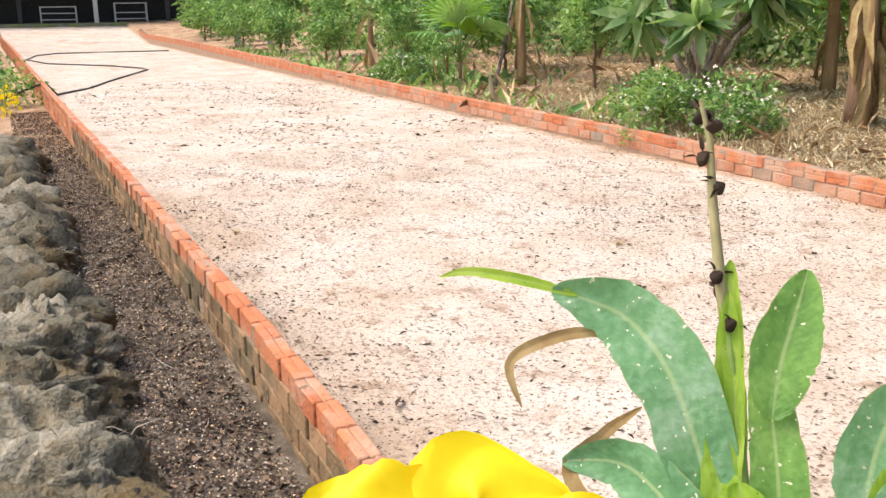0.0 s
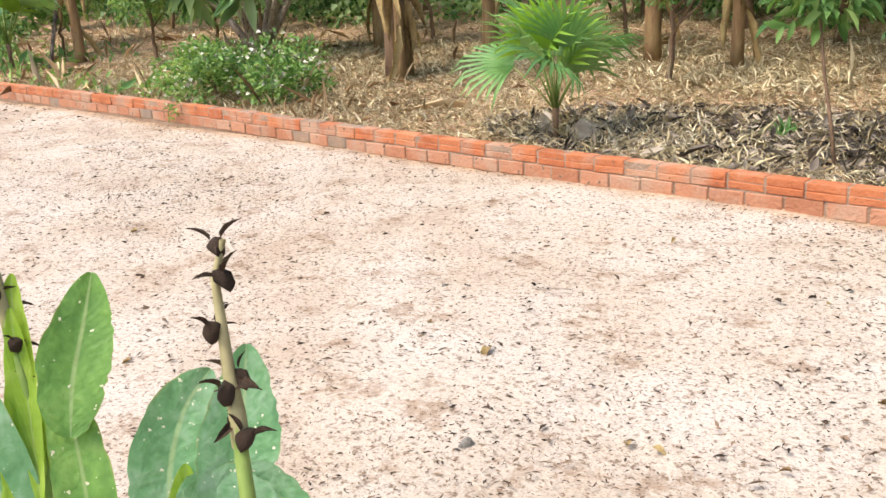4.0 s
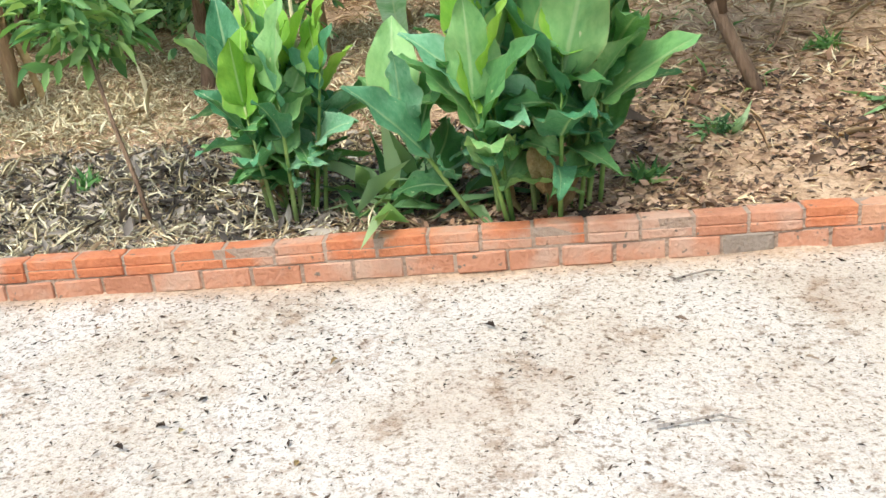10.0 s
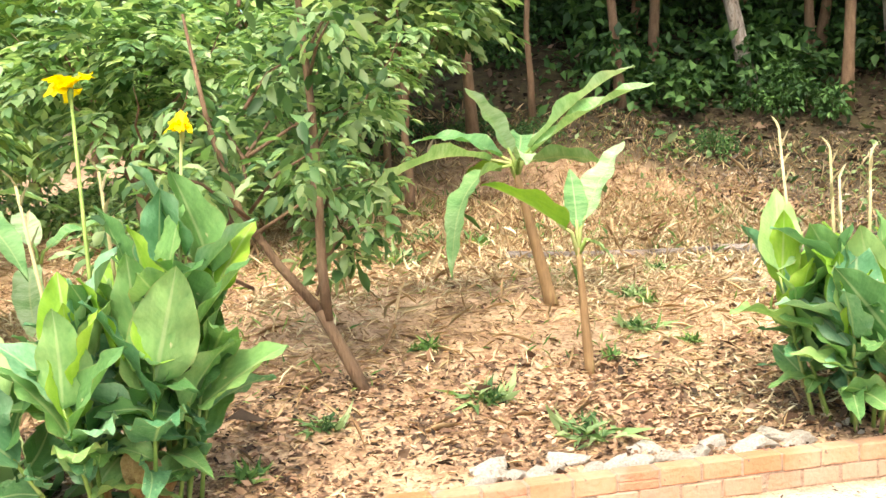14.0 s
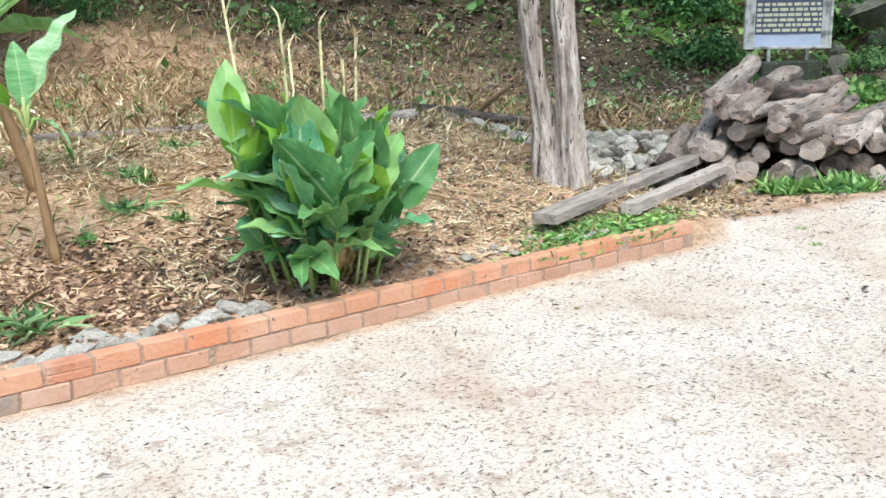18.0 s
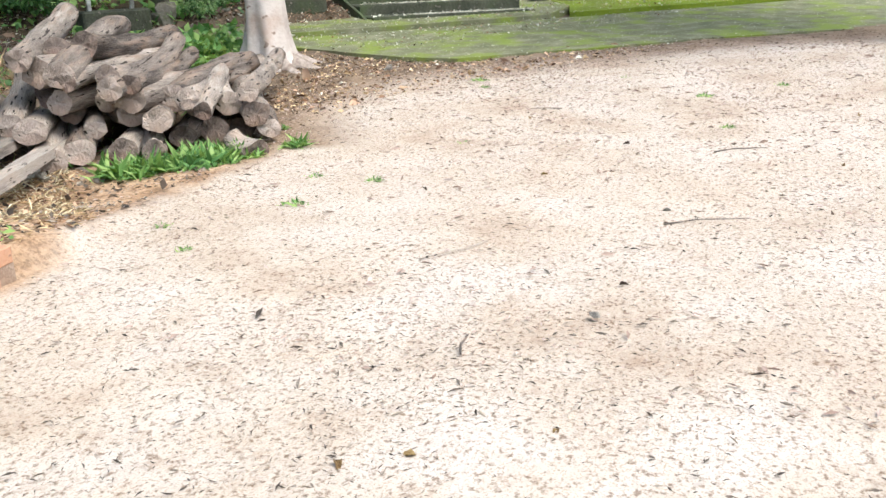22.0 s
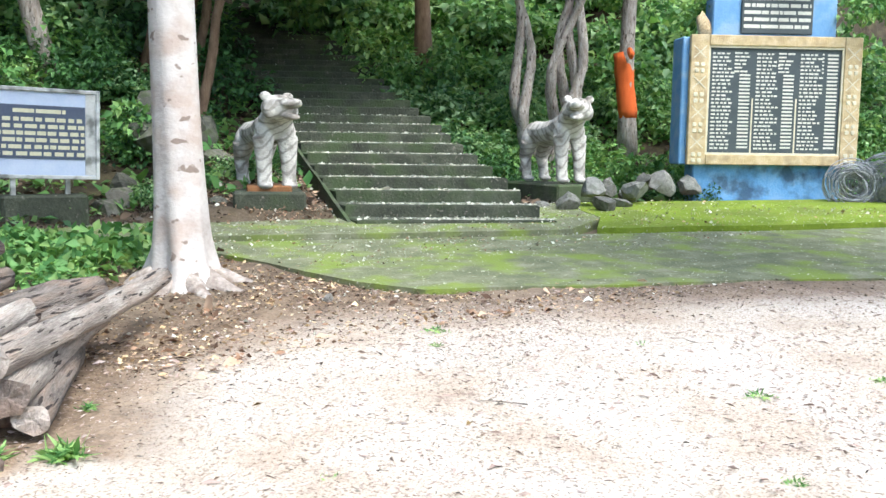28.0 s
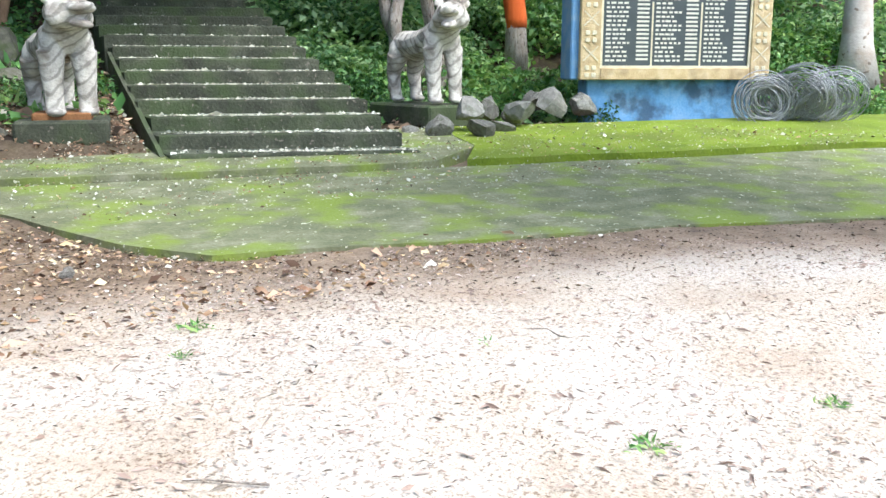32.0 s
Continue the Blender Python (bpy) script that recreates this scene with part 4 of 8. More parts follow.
# ---- log pile ----
def log_mesh(seed, long, r):
    """A crooked, knotty stem with furrowed sides and a ragged sawn end."""
    rng = random.Random(seed)
    n, sides = 14, 15
    bend, turn, squash = rng.uniform(0.15, 0.8) * r, rng.uniform(0, 6.28), rng.uniform(0.8, 1.0)
    taper = rng.uniform(-0.25, 0.2)
    shift = Vector((seed * 3.7, seed * 1.3, 0))
    knots = [(rng.uniform(0.15, 0.9) * long, rng.uniform(0, 6.28)) for _ in range(rng.randint(1, 3))]
    v, f = [], []
    for k in range(n + 1):
        z = long * k / n
        c = Vector((math.cos(turn), math.sin(turn), 0)) * bend * math.sin(math.pi * k / n) * (1 if k < n * 0.6 else 1.2)
        for j in range(sides):
            a = 2 * math.pi * j / sides
            d = Vector((math.cos(a), math.sin(a) * squash, 0))
            q = 1 + taper * (k / n - 0.3) + 0.22 * noise.noise(d * 1.2 + Vector((0, 0, z * 1.6)) + shift) + 0.14 * noise.noise(d * 3.5 + Vector((0, 0, z * 2.5)) + shift)
            for kz, ka in knots:
                q += 0.22 * math.exp(-((z - kz) / 0.07) ** 2) * max(0, math.cos(a - ka)) ** 3
            v.append(c + d * r * q + Vector((0, 0, z + (rng.uniform(-0.02, 0.02) if k in (0, n) else 0))))
    for k in range(n):
        for j in range(sides):
            a, b = k * sides + j, k * sides + (j + 1) % sides
            f.append((a, b, b + sides, a + sides))
    f.append(tuple(range(n * sides, (n + 1) * sides)))
    bark = Shape().add(v, f).mesh("bark", WOOD_OLD)
    rim = v[:sides]
    mid = sum(rim, Vector((0, 0, 0))) / sides
    cv, cf = [tuple(mid + Vector((0, 0, rng.uniform(-0.012, 0.012))))], []
    for q in (0.35, 0.7, 1.0):
        for p in rim:
            cv.append(tuple(mid.lerp(p, q) + Vector((0, 0, rng.uniform(-0.012, 0.008) if q < 1 else 0))))
    for j in range(sides):
        cf.append((0, 1 + (j + 1) % sides, 1 + j))
        for q in range(2):
            a, b = 1 + q * sides + j, 1 + q * sides + (j + 1) % sides
            cf.append((a, b, b + sides, a + sides))
    return bark, Shape().add(cv, cf).mesh("cut_end", WOOD_CUT)


def place_log(a, b, r, seed, label="weathered grey log with a cracked sawn end in a stack"):
    a, b = Vector(a), Vector(b)
    bark, cut = log_mesh(seed, (b - a).length, r)
    m = Matrix.Translation(a) @ (b - a).to_track_quat("Z", "Y").to_matrix().to_4x4()
    t = thing("log", m, label, "log", "stacked logs")
    part("bark", bark, None, t)
    part("cut_end", cut, None, t, "grey cracked sawn end")
    return t


def build_logs():
    rng = random.Random(21)
    across = Vector((-0.60, 0.80, 0))
    start = Vector((12.98, 0.12, 0))
    k = 0
    tiers = [(0, 9, 0.10), (1, 8, 0.29), (2, 6, 0.47), (3, 4, 0.64), (4, 2, 0.80)]
    for tier, count, z in tiers:
        along = Vector((0.86, 0.51, 0)) if tier < 2 else Vector((0.97, 0.24, 0))
        for i in range(count):
            off = i * 0.235 + tier * 0.11 + (0, 0, 0.3, 0.6, 0.95)[tier]
            r = rng.uniform(0.082, 0.125)
            way = (along + across * rng.uniform(-0.2, 0.16)).normalized()
            a = start + across * (off + rng.uniform(-0.05, 0.05)) - along * rng.uniform(-0.25, 0.3)
            long = rng.uniform(1.2, 2.2)
            b = a + way * long
            za = max(gz(a.x, a.y), 0) + z + rng.uniform(-0.05, 0.05)
            zb = gz(b.x, b.y) * 0.6 + z * 0.92 + rng.uniform(-0.05, 0.06)
            place_log((a.x, a.y, za), (b.x, b.y, max(zb, gz(b.x, b.y) + 0.08)), r, 300 + k)
            k += 1
    for a, b, r in (((11.9, 1.2, 0.74), (13.9, 2.0, 0.95), 0.11), ((12.1, 0.95, 0.62), (14.0, 1.5, 0.80), 0.09), ((12.35, 0.35, 0.42), (14.6, 1.35, 0.52), 0.08),
                    ((11.75, 1.55, 0.40), (13.3, 2.6, 0.66), 0.10), ((11.55, 1.75, 0.24), (13.2, 2.9, 0.35), 0.105), ((11.45, 2.0, 0.16), (13.3, 3.1, 0.2), 0.09),
                    ((11.8, 1.45, 0.86), (13.7, 2.4, 1.08), 0.10), ((12.8, 0.2, 0.50), (15.4, 1.15, 0.52), 0.085), ((12.55, 0.05, 0.08), (12.75, 0.35, 0.14), 0.10)):
        place_log(a, b, r, 300 + k)
        k += 1
    # squared beams lying from the stack to the kerb
    for (a, b, w, h) in (((12.8, 2.03), (8.70, 0.36), 0.19, 0.07), ((12.6, 1.66), (9.50, 0.34), 0.13, 0.08)):
        s = Shape()
        n = 12
        long = math.hypot(b[0] - a[0], b[1] - a[1])
        r2 = random.Random(int(w * 100))
        v, f = [], []
        for i in range(n + 1):
            for y, z in ((-1, 0), (1, 0), (1, 1), (0, 1.06), (-1, 1)):
                v.append((long * i / n, y * w / 2 * r2.uniform(0.88, 1.05), z * h * r2.uniform(0.85, 1.1)))
        for i in range(n):
            for j in range(5):
                p, q = i * 5 + j, i * 5 + (j + 1) % 5
                f.append((p, p + 5, q + 5, q))
        f += [(0, 1, 2, 3, 4), tuple(n * 5 + j for j in (4, 3, 2, 1, 0))]
        ang = math.atan2(b[1] - a[1], b[0] - a[0])
        za, zb = gz(*a), gz(*b)
        lift = max(gz(a[0] + (b[0] - a[0]) * q, a[1] + (b[1] - a[1]) * q) - za - (zb - za) * q for q in (0, 0.2, 0.4, 0.5, 0.6, 0.8, 1))
        m = Matrix.Translation((a[0], a[1], za + 0.01 + lift)) @ Matrix.Rotation(ang, 4, "Z") @ Matrix.Rotation(-math.atan2(zb - za, long), 4, "Y") @ Matrix.Rotation(0, 4, "X")
        me = s.add(v, f).mesh("wooden_beam", WOOD_BEAM, False)
        solid("wooden_beam", me, WOOD_OLD, m, "long weathered grey squared beam lying on the ground", "beam", "beams")
    place_log((10.6, 2.75, 0.42), (12.6, 2.35, 0.42), 0.055, 420, "slender weathered pole resting on rubble")
    place_log((6.25, 4.2, gz(6.25, 4.2) + 0.03), (8.15, 3.8, gz(8.15, 3.8) + 0.04), 0.045, 421, "thin fallen trunk lying in dry grass")
    place_log((8.2, 3.85, gz(8.2, 3.85) + 0.03), (9.7, 3.25, gz(9.7, 3.25) + 0.05), 0.06, 423, "grey fallen trunk lying in dry grass")
    place_log((10.3, 4.8, gz(10.3, 4.8) + 0.05), (12.4, 4.6, gz(12.4, 4.6) + 0.05), 0.06, 422, "fallen trunk lying in dry grass")


build_logs()

# ---- stones ----
STONE_BOULDER = shader("grey_boulder", [(0.09, 0.085, 0.075), (0.20, 0.19, 0.17), (0.33, 0.32, 0.29)], 5, 0.9, 0.8, 30, vary=0.3, grime=((0.07, 0.08, 0.04), 3, 0.5))
STONE_RUBBLE = shader("sacking_and_rubble", [(0.40, 0.36, 0.30), (0.58, 0.54, 0.47), (0.75, 0.71, 0.64)], 9, 0.95, 0.9, 40, vary=0.25, grime=((0.30, 0.20, 0.12), 12, 0.4))
rock_meshes = {m: [rock_shape(i, 0.5 if m == "rubble" else 0.72).mesh("stone", mat, False) for i in range(6)] for m, mat in
               (("rubble", STONE_RUBBLE), ("stone", STONE), ("pale", STONE_PALE), ("moss", STONE_MOSS), ("boulder", STONE_BOULDER))}


def stones(kind, spots, label, group, name="stone"):
    rng = random.Random(len(spots) * 7 + len(label))
    for x, y, z, r in spots:
        me = rock_meshes[kind][rng.randrange(6)]
        ob = new(name, me)
        ob.matrix_basis = Matrix.LocRotScale((x, y, z), Euler((rng.uniform(-0.5, 0.5), rng.uniform(-0.5, 0.5), rng.uniform(0, 6.3))), Vector((r, r, r)))
        tagged(ob, label, "stone", group)


def build_stones():
    rng = random.Random(31)
    spots = []
    for _ in range(320):
        x, y = rng.gauss(11.2, 0.9), rng.gauss(2.25, 0.65)
        r = rng.uniform(0.05, 0.12)
        if x > 10.1 and y > 1.2:
            hump = 0.22 * max(0, 1 - math.hypot((x - 11.8) / 1.3, (y - 2.5) / 1.0))
            spots.append((x, y, gz(x, y) + hump + r * 0.3, r))
    stones("pale", spots, "pale rubble stone in a heap beside stacked logs", "rubble heap")
    spots = []
    # flattened stone shapes stand in for lumps of crumpled sacking along the kerb
    for k in range(19):
        x = 4.78 + 1.85 * k / 19 + rng.uniform(-0.03, 0.03)
        y = 0.19 + rng.uniform(-0.015, 0.03) + (0.09 if k % 4 == 1 else 0)
        r = rng.uniform(0.07, 0.105)
        ob = new("stone", rock_meshes["rubble"][k % 6])
        ob.matrix_basis = Matrix.LocRotScale((x, y, gz(x, y) + 0.006), Euler((rng.uniform(-0.15, 0.15), rng.uniform(-0.15, 0.15), rng.uniform(-0.3, 0.3))), Vector((r * 1.5, r * 0.95, r * 1.15)))
        tagged(ob, "pale flattened lump of crumpled sacking behind the kerb, shaped from a stone", "stone", "stones behind the kerb")
    for _ in range(34):
        x, r = rng.uniform(6.6, 9.9), rng.uniform(0.02, 0.055)
        spots.append((x, rng.uniform(0.16, 0.42), gz(x, 0.3) + r * 0.25, r))
    stones("rubble", spots, "pale broken stone in the soil behind the kerb", "stones behind the kerb")
    spots = [(23.15, -0.25, 0.72, 0.21), (23.15, -0.80, 0.70, 0.21), (23.62, -0.52, 0.92, 0.23), (24.3, -1.05, 0.84, 0.26), (24.9, -1.4, 0.95, 0.26), (25.3, -1.1, 1.0, 0.22), (24.3, -0.6, 1.0, 0.2), (25.4, -1.75, 0.9, 0.22),
             (24.6, -0.9, 0.75, 0.2), (23.75, -0.95, 0.66, 0.17), (23.4, 0.2, 0.62, 0.14)]
    spots = [(x, y, min(z, max(gz(x, y), float(slab_top(x, y)) + 0.05) + r * (0.4 if k < 2 else 1.2)), r * 1.15) for k, (x, y, z, r) in enumerate(spots)]
    stones("boulder", spots, "grey boulder heaped at the foot of a statue", "boulders by the steps", "boulder")
    spots = [(20.35, 3.85, 0.66, 0.24), (20.62, 3.35, 0.60, 0.13), (20.25, 4.25, 0.66, 0.2), (21.35, 5.25, gz(21.35, 5.25) + 0.62, 0.55), (20.85, 4.95, gz(20.85, 4.95) + 0.12, 0.48), (22.3, 5.2, 1.25, 0.32), (21.9, 6.2, 1.6, 0.45),
             (20.6, 5.6, 0.85, 0.4), (22.9, 5.9, 1.7, 0.4), (20.1, 5.3, 0.7, 0.3), (19.6, 5.1, 0.62, 0.25), (23.0, 6.8, 2.1, 0.45)]
    stones("moss", spots, "dark mossy boulder on the slope behind the sign", "boulders on the slope", "boulder")


build_stones()


# ---- tiger statues and pedestals ----
def tiger(m, label, turn_head):
    """A standing tiger, looking ahead along +y, one plain mesh."""
    bm = bmesh.new()

    def ball(at, r, stretch=(1, 1, 1), turn=(0, 0, 0)):
        got = bmesh.ops.create_icosphere(bm, subdivisions=3, radius=1.0)
        mm = Matrix.LocRotScale(Vector(at), Euler([radians(a) for a in turn]), Vector(stretch) * r)
        for v in got["verts"]:
            v.co = mm @ v.co

    def limb(points, radii):
        s = Shape().tube(points, radii, 12, 0.06, random.Random(1))
        vs = [bm.verts.new(p) for p in s.v]
        for q in s.f:
            bm.faces.new([vs[i] for i in q])

    limb([(0, -0.72, 0.80), (0, -0.55, 0.86), (0, -0.2, 0.84), (0, 0.2, 0.88), (0, 0.48, 0.98), (0, 0.62, 1.06)], [0.15, 0.22, 0.225, 0.235, 0.24, 0.17])
    limb([(0, 0.42, 0.95), (0, 0.60, 1.10), (0, 0.72, 1.20)], [0.22, 0.20, 0.17])
    h = Vector((0.02, 0.80, 1.24))
    spin = Matrix.Rotation(radians(turn_head), 3, "Z")
    ball(h, 0.215, (1.0, 0.95, 0.95))
    ball(h + spin @ Vector((0, 0.23, 0.055)), 0.125, (1.0, 1.1, 0.56), (0, 0, turn_head))
    ball(h + spin @ Vector((0, 0.34, 0.09)), 0.05, (1.2, 0.8, 0.8), (0, 0, turn_head))
    ball(h + spin @ Vector((0, 0.21, -0.125)), 0.11, (0.95, 1.2, 0.5), (-14, 0, turn_head))
    for side in (-1, 1):
        ball(h + spin @ Vector((side * 0.165, -0.05, 0.175)), 0.07, (1, 0.6, 1))
        ball(h + spin @ Vector((side * 0.14, 0.03, -0.05)), 0.12, (0.8, 0.8, 1.1))
        ball(h + spin @ Vector((side * 0.085, 0.15, 0.12)), 0.045, (1.2, 0.8, 0.7))
        ball((side * 0.13, 0.50, 0.86), 0.15, (0.8, 1, 1.5))
        ball((side * 0.13, -0.55, 0.74), 0.17, (0.75, 1, 1.35))
        limb([(side * 0.145, 0.52, 0.80), (side * 0.15, 0.56, 0.45), (side * 0.15, 0.58, 0.20), (side * 0.15, 0.60, 0.05)], [0.135, 0.10, 0.088, 0.095])
        ball((side * 0.15, 0.65, 0.05), 0.09, (1, 1.35, 0.62))
        limb([(side * 0.14, -0.55, 0.70), (side * 0.15, -0.68, 0.42), (side * 0.15, -0.62, 0.18), (side * 0.15, -0.60, 0.05)], [0.15, 0.095, 0.08, 0.09])
        ball((side * 0.15, -0.54, 0.05), 0.085, (1, 1.35, 0.62))
    limb([(0, -0.80, 0.82), (0.03, -0.95, 0.62), (0.05, -0.98, 0.36), (0.1, -0.90, 0.16)], [0.05, 0.042, 0.04, 0.045])
    me = bpy.data.meshes.new("tiger_statue")
    bm.to_mesh(me)
    bm.free()
    me.polygons.foreach_set("use_smooth", [True] * len(me.polygons))
    me.materials.append(TIGER)
    ob = new("tiger_statue", me)
    ob.matrix_basis = m
    skin = ob.modifiers.new("skin", "REMESH")
    skin.mode, skin.voxel_size, skin.use_smooth_shade = "VOXEL", 0.016, True
    soft = ob.modifiers.new("soft", "SMOOTH")
    soft.factor, soft.iterations = 0.5, 3
    return tagged(ob, label, "statue", "statues beside the steps")


def tiger_material():
    m = shader("weathered_tiger", [(0.26, 0.23, 0.20), (0.56, 0.52, 0.47), (0.72, 0.68, 0.62)], 5, 0.85, 0.6, 26, grime=((0.12, 0.09, 0.065), 4, 0.6))
    n, link = m.node_tree.nodes, m.node_tree.links.new
    wave = n.new("ShaderNodeTexWave")
    wave.bands_direction = "DIAGONAL"
    wave.inputs["Scale"].default_value, wave.inputs["Distortion"].default_value, wave.inputs["Detail"].default_value = 3.6, 5.0, 3.0
    link(n.new("ShaderNodeTexCoord").outputs["Object"], wave.inputs["Vector"])
    r = n.new("ShaderNodeMapRange")
    r.inputs["From Min"].default_value, r.inputs["From Max"].default_value, r.inputs["To Max"].default_value = 0.74, 0.94, 0.48
    link(wave.outputs["Fac"], r.inputs["Value"])
    mix = n.new("ShaderNodeMix")
    mix.data_type = "RGBA"
    base = n["Principled BSDF"].inputs["Base Color"]
    link(base.links[0].from_socket, mix.inputs[6])
    mix.inputs[7].default_value = (0.07, 0.055, 0.045, 1)
    link(r.outputs[0], mix.inputs[0])
    link(mix.outputs[2], base)
    return m


TIGER = tiger_material()


def build_statues():
    ped = Shape().box(-0.48, -0.85, 0, 0.48, 0.68, 0.40, 0.03)
    solid("pedestal", ped, STEP_DARK, pose(21.02, 3.52, 0.48, 0, 0, 122), "dark mossy concrete pedestal under a tiger statue", "pedestal", "pedestals", smooth=False)
    slab = Shape().box(-0.3, -0.1, 0, 0.3, 0.5, 0.09, 0.015)
    solid("stone_slab", slab, RUST, pose(21.02, 3.52, 0.865, 0, 0, 122), "rust-stained slab between the paws of a statue", "slab", smooth=False)
    tiger(pose(21.10, 3.61, 0.915, 0, 0, 138) @ Matrix.Diagonal((1.16, 0.86, 0.87, 1)), "weathered white tiger statue with faint dark stripes, standing on a pedestal", 24)
    ped = Shape().box(-0.40, -0.85, 0, 0.40, 0.68, 0.30, 0.03)
    solid("pedestal", ped, STEP_DARK, pose(24.48, 0.30, 0.64, 0, 0, 140), "low dark pedestal among boulders under a tiger statue", "pedestal", "pedestals", smooth=False)
    tiger(pose(24.48, 0.30, 0.95, 0, 0, 138) @ Matrix.Diagonal((1.12, 0.84, 0.92, 1)), "weathered grey tiger statue with faint dark stripes, beside mossy steps", -34)


build_statues()


# ---- boards ----
def bars(rng, x0, x1, z0, z1, rows, y, fill=0.5, words=(0.03, 0.12), gap=0.02, ragged=0.0):
    """Rows of bars in the place of writing that cannot be read."""
    s = Shape()
    pitch = (z1 - z0) / rows
    for i in range(rows):
        z = z1 - (i + 0.5) * pitch
        x, stop = x0, x1 - ragged * rng.random() * (x1 - x0)
        while x < stop - 0.02:
            w = min(rng.uniform(*words), x1 - x)
            s.box(x, y - 0.004, z - pitch * fill / 2, x + w, y, z + pitch * fill / 2)
            x += w + gap * rng.uniform(0.6, 1.6)
    return s


def build_board():
    rng = random.Random(12)
    b = thing("donor_board", pose(25.3, -1.72, 1.26, 0, 0, -66), "blue masonry board, ochre frame round a dark lettered slab", "notice board")
    W, H = 2.85, 2.08
    part("body", Shape().box(-0.11, 0.10, 0.0, W - 0.02, 0.60, H - 0.03, 0.02), BLUE_PALE, b, "pale blue painted masonry", smooth=False)
    part("plinth", Shape().box(0.16, 0.16, -0.95, W - 0.18, 0.60, 0.02, 0.02), BLUE, b, "peeling blue plinth blackened with damp", smooth=False)
    part("cap", Shape().box(0.38, 0.14, H - 0.03, W - 0.40, 0.5, H + 1.5, 0.02), BLUE_PALE, b, "pale blue upper panel", smooth=False)
    top = part("upper_slab", Shape().box(0.84, 0.10, H + 0.04, W - 0.82, 0.15, H + 1.2, 0.01), SLATE, b, "dark lettered slab", smooth=False)
    part("lettering", bars(rng, 0.88, W - 0.86, H + 0.10, H + 1.1, 9, 0.098, 0.5, (0.05, 0.3), 0.02), LETTER, top, smooth=False)
    fw, fh = 0.30, 0.17
    frame_bits = {"frame_side": [(0, 0.0, fw, H), (W - fw, 0.0, W, H)], "frame_rail": [(fw + 0.003, 0.0, W - fw - 0.003, fh), (fw + 0.003, H - fh, W - fw - 0.003, H)]}
    for name, rects in frame_bits.items():
        for x0, z0, x1, z1 in rects:
            side = part(name, Shape().box(x0, 0.0, z0, x1, 0.10, z1, 0.012), GOLD, b, smooth=False)
            if name == "frame_side":
                z = z0 + 0.12
                k = 0
                while z < z1 - 0.1:
                    for dx in (-0.05, 0.05):
                        for dz in (-0.05, 0.05):
                            if k % 2 == 0:
                                boss = Shape().box((x0 + x1) / 2 + dx - 0.032, -0.012, z + dz - 0.032, (x0 + x1) / 2 + dx + 0.032, 0.002, z + dz + 0.032, 0.012)
                                part("petal_boss", boss, CREAM, side, smooth=False)
                    if k % 2:
                        for d in (-1, 1):
                            c = (x0 + x1) / 2
                            band = Shape().add([(c + d * 0.10, -0.008, z - 0.10), (c + d * 0.115, -0.008, z - 0.09), (c - d * 0.10, -0.008, z + 0.11), (c - d * 0.115, -0.008, z + 0.10)], [(0, 1, 2, 3)])
                            part("carved_line", band, CREAM, side, smooth=False)
                    z += 0.24
                    k += 1
    part("inner_rim", Shape().box(fw, 0.02, fh, W - fw, 0.085, fh + 0.03).box(fw, 0.02, H - fh - 0.03, W - fw, 0.085, H - fh).box(fw, 0.02, fh + 0.03, fw + 0.03, 0.085, H - fh - 0.03)
         .box(W - fw - 0.03, 0.02, fh + 0.03, W - fw, 0.085, H - fh - 0.03), CREAM, b, smooth=False)
    x0, x1, z0, z1 = fw + 0.03, W - fw - 0.03, fh + 0.03, H - fh - 0.03
    slab = part("slab", Shape().box(x0, 0.05, z0, x1, 0.11, z1), SLATE, b, "dark grey slab with three columns of pale lettering", smooth=False)
    third = (x1 - x0) / 3
    for c in range(3):
        a = x0 + c * third + 0.05
        e = a + third - 0.10
        part("lettering", bars(rng, a, a + 0.38, z0 + 0.04, z1 - 0.06, 26, 0.049, 0.46, (0.03, 0.08), 0.022, 0.35), LETTER, slab, smooth=False)
        part("lettering", bars(rng, e - 0.18, e, z0 + 0.06, z1 - (0.06 if c == 2 else 0.40), 26 if c == 2 else 21, 0.049, 0.5, (0.17, 0.2), 0.02), LETTER, slab, smooth=False)
        part("lettering", bars(rng, a + 0.36, e - (0.24 if c == 2 else 0.0), z1 - 0.40, z1 - 0.05, 6, 0.049, 0.45, (0.05, 0.13), 0.02, 0.5), LETTER, slab, smooth=False)
        if c:
            part("dividing_strip", Shape().box(x0 + c * third - 0.012, 0.043, z0, x0 + c * third + 0.012, 0.052, z1 - 0.8), CREAM, slab, smooth=False)
    orn = rock_shape(3, 1.2).mesh("ornament", GOLD)
    part("ornament", orn, None, b, "ochre moulded ornament", m=Matrix.LocRotScale((0.25, 0.25, H + 0.18), None, Vector((0.16, 0.14, 0.22))))


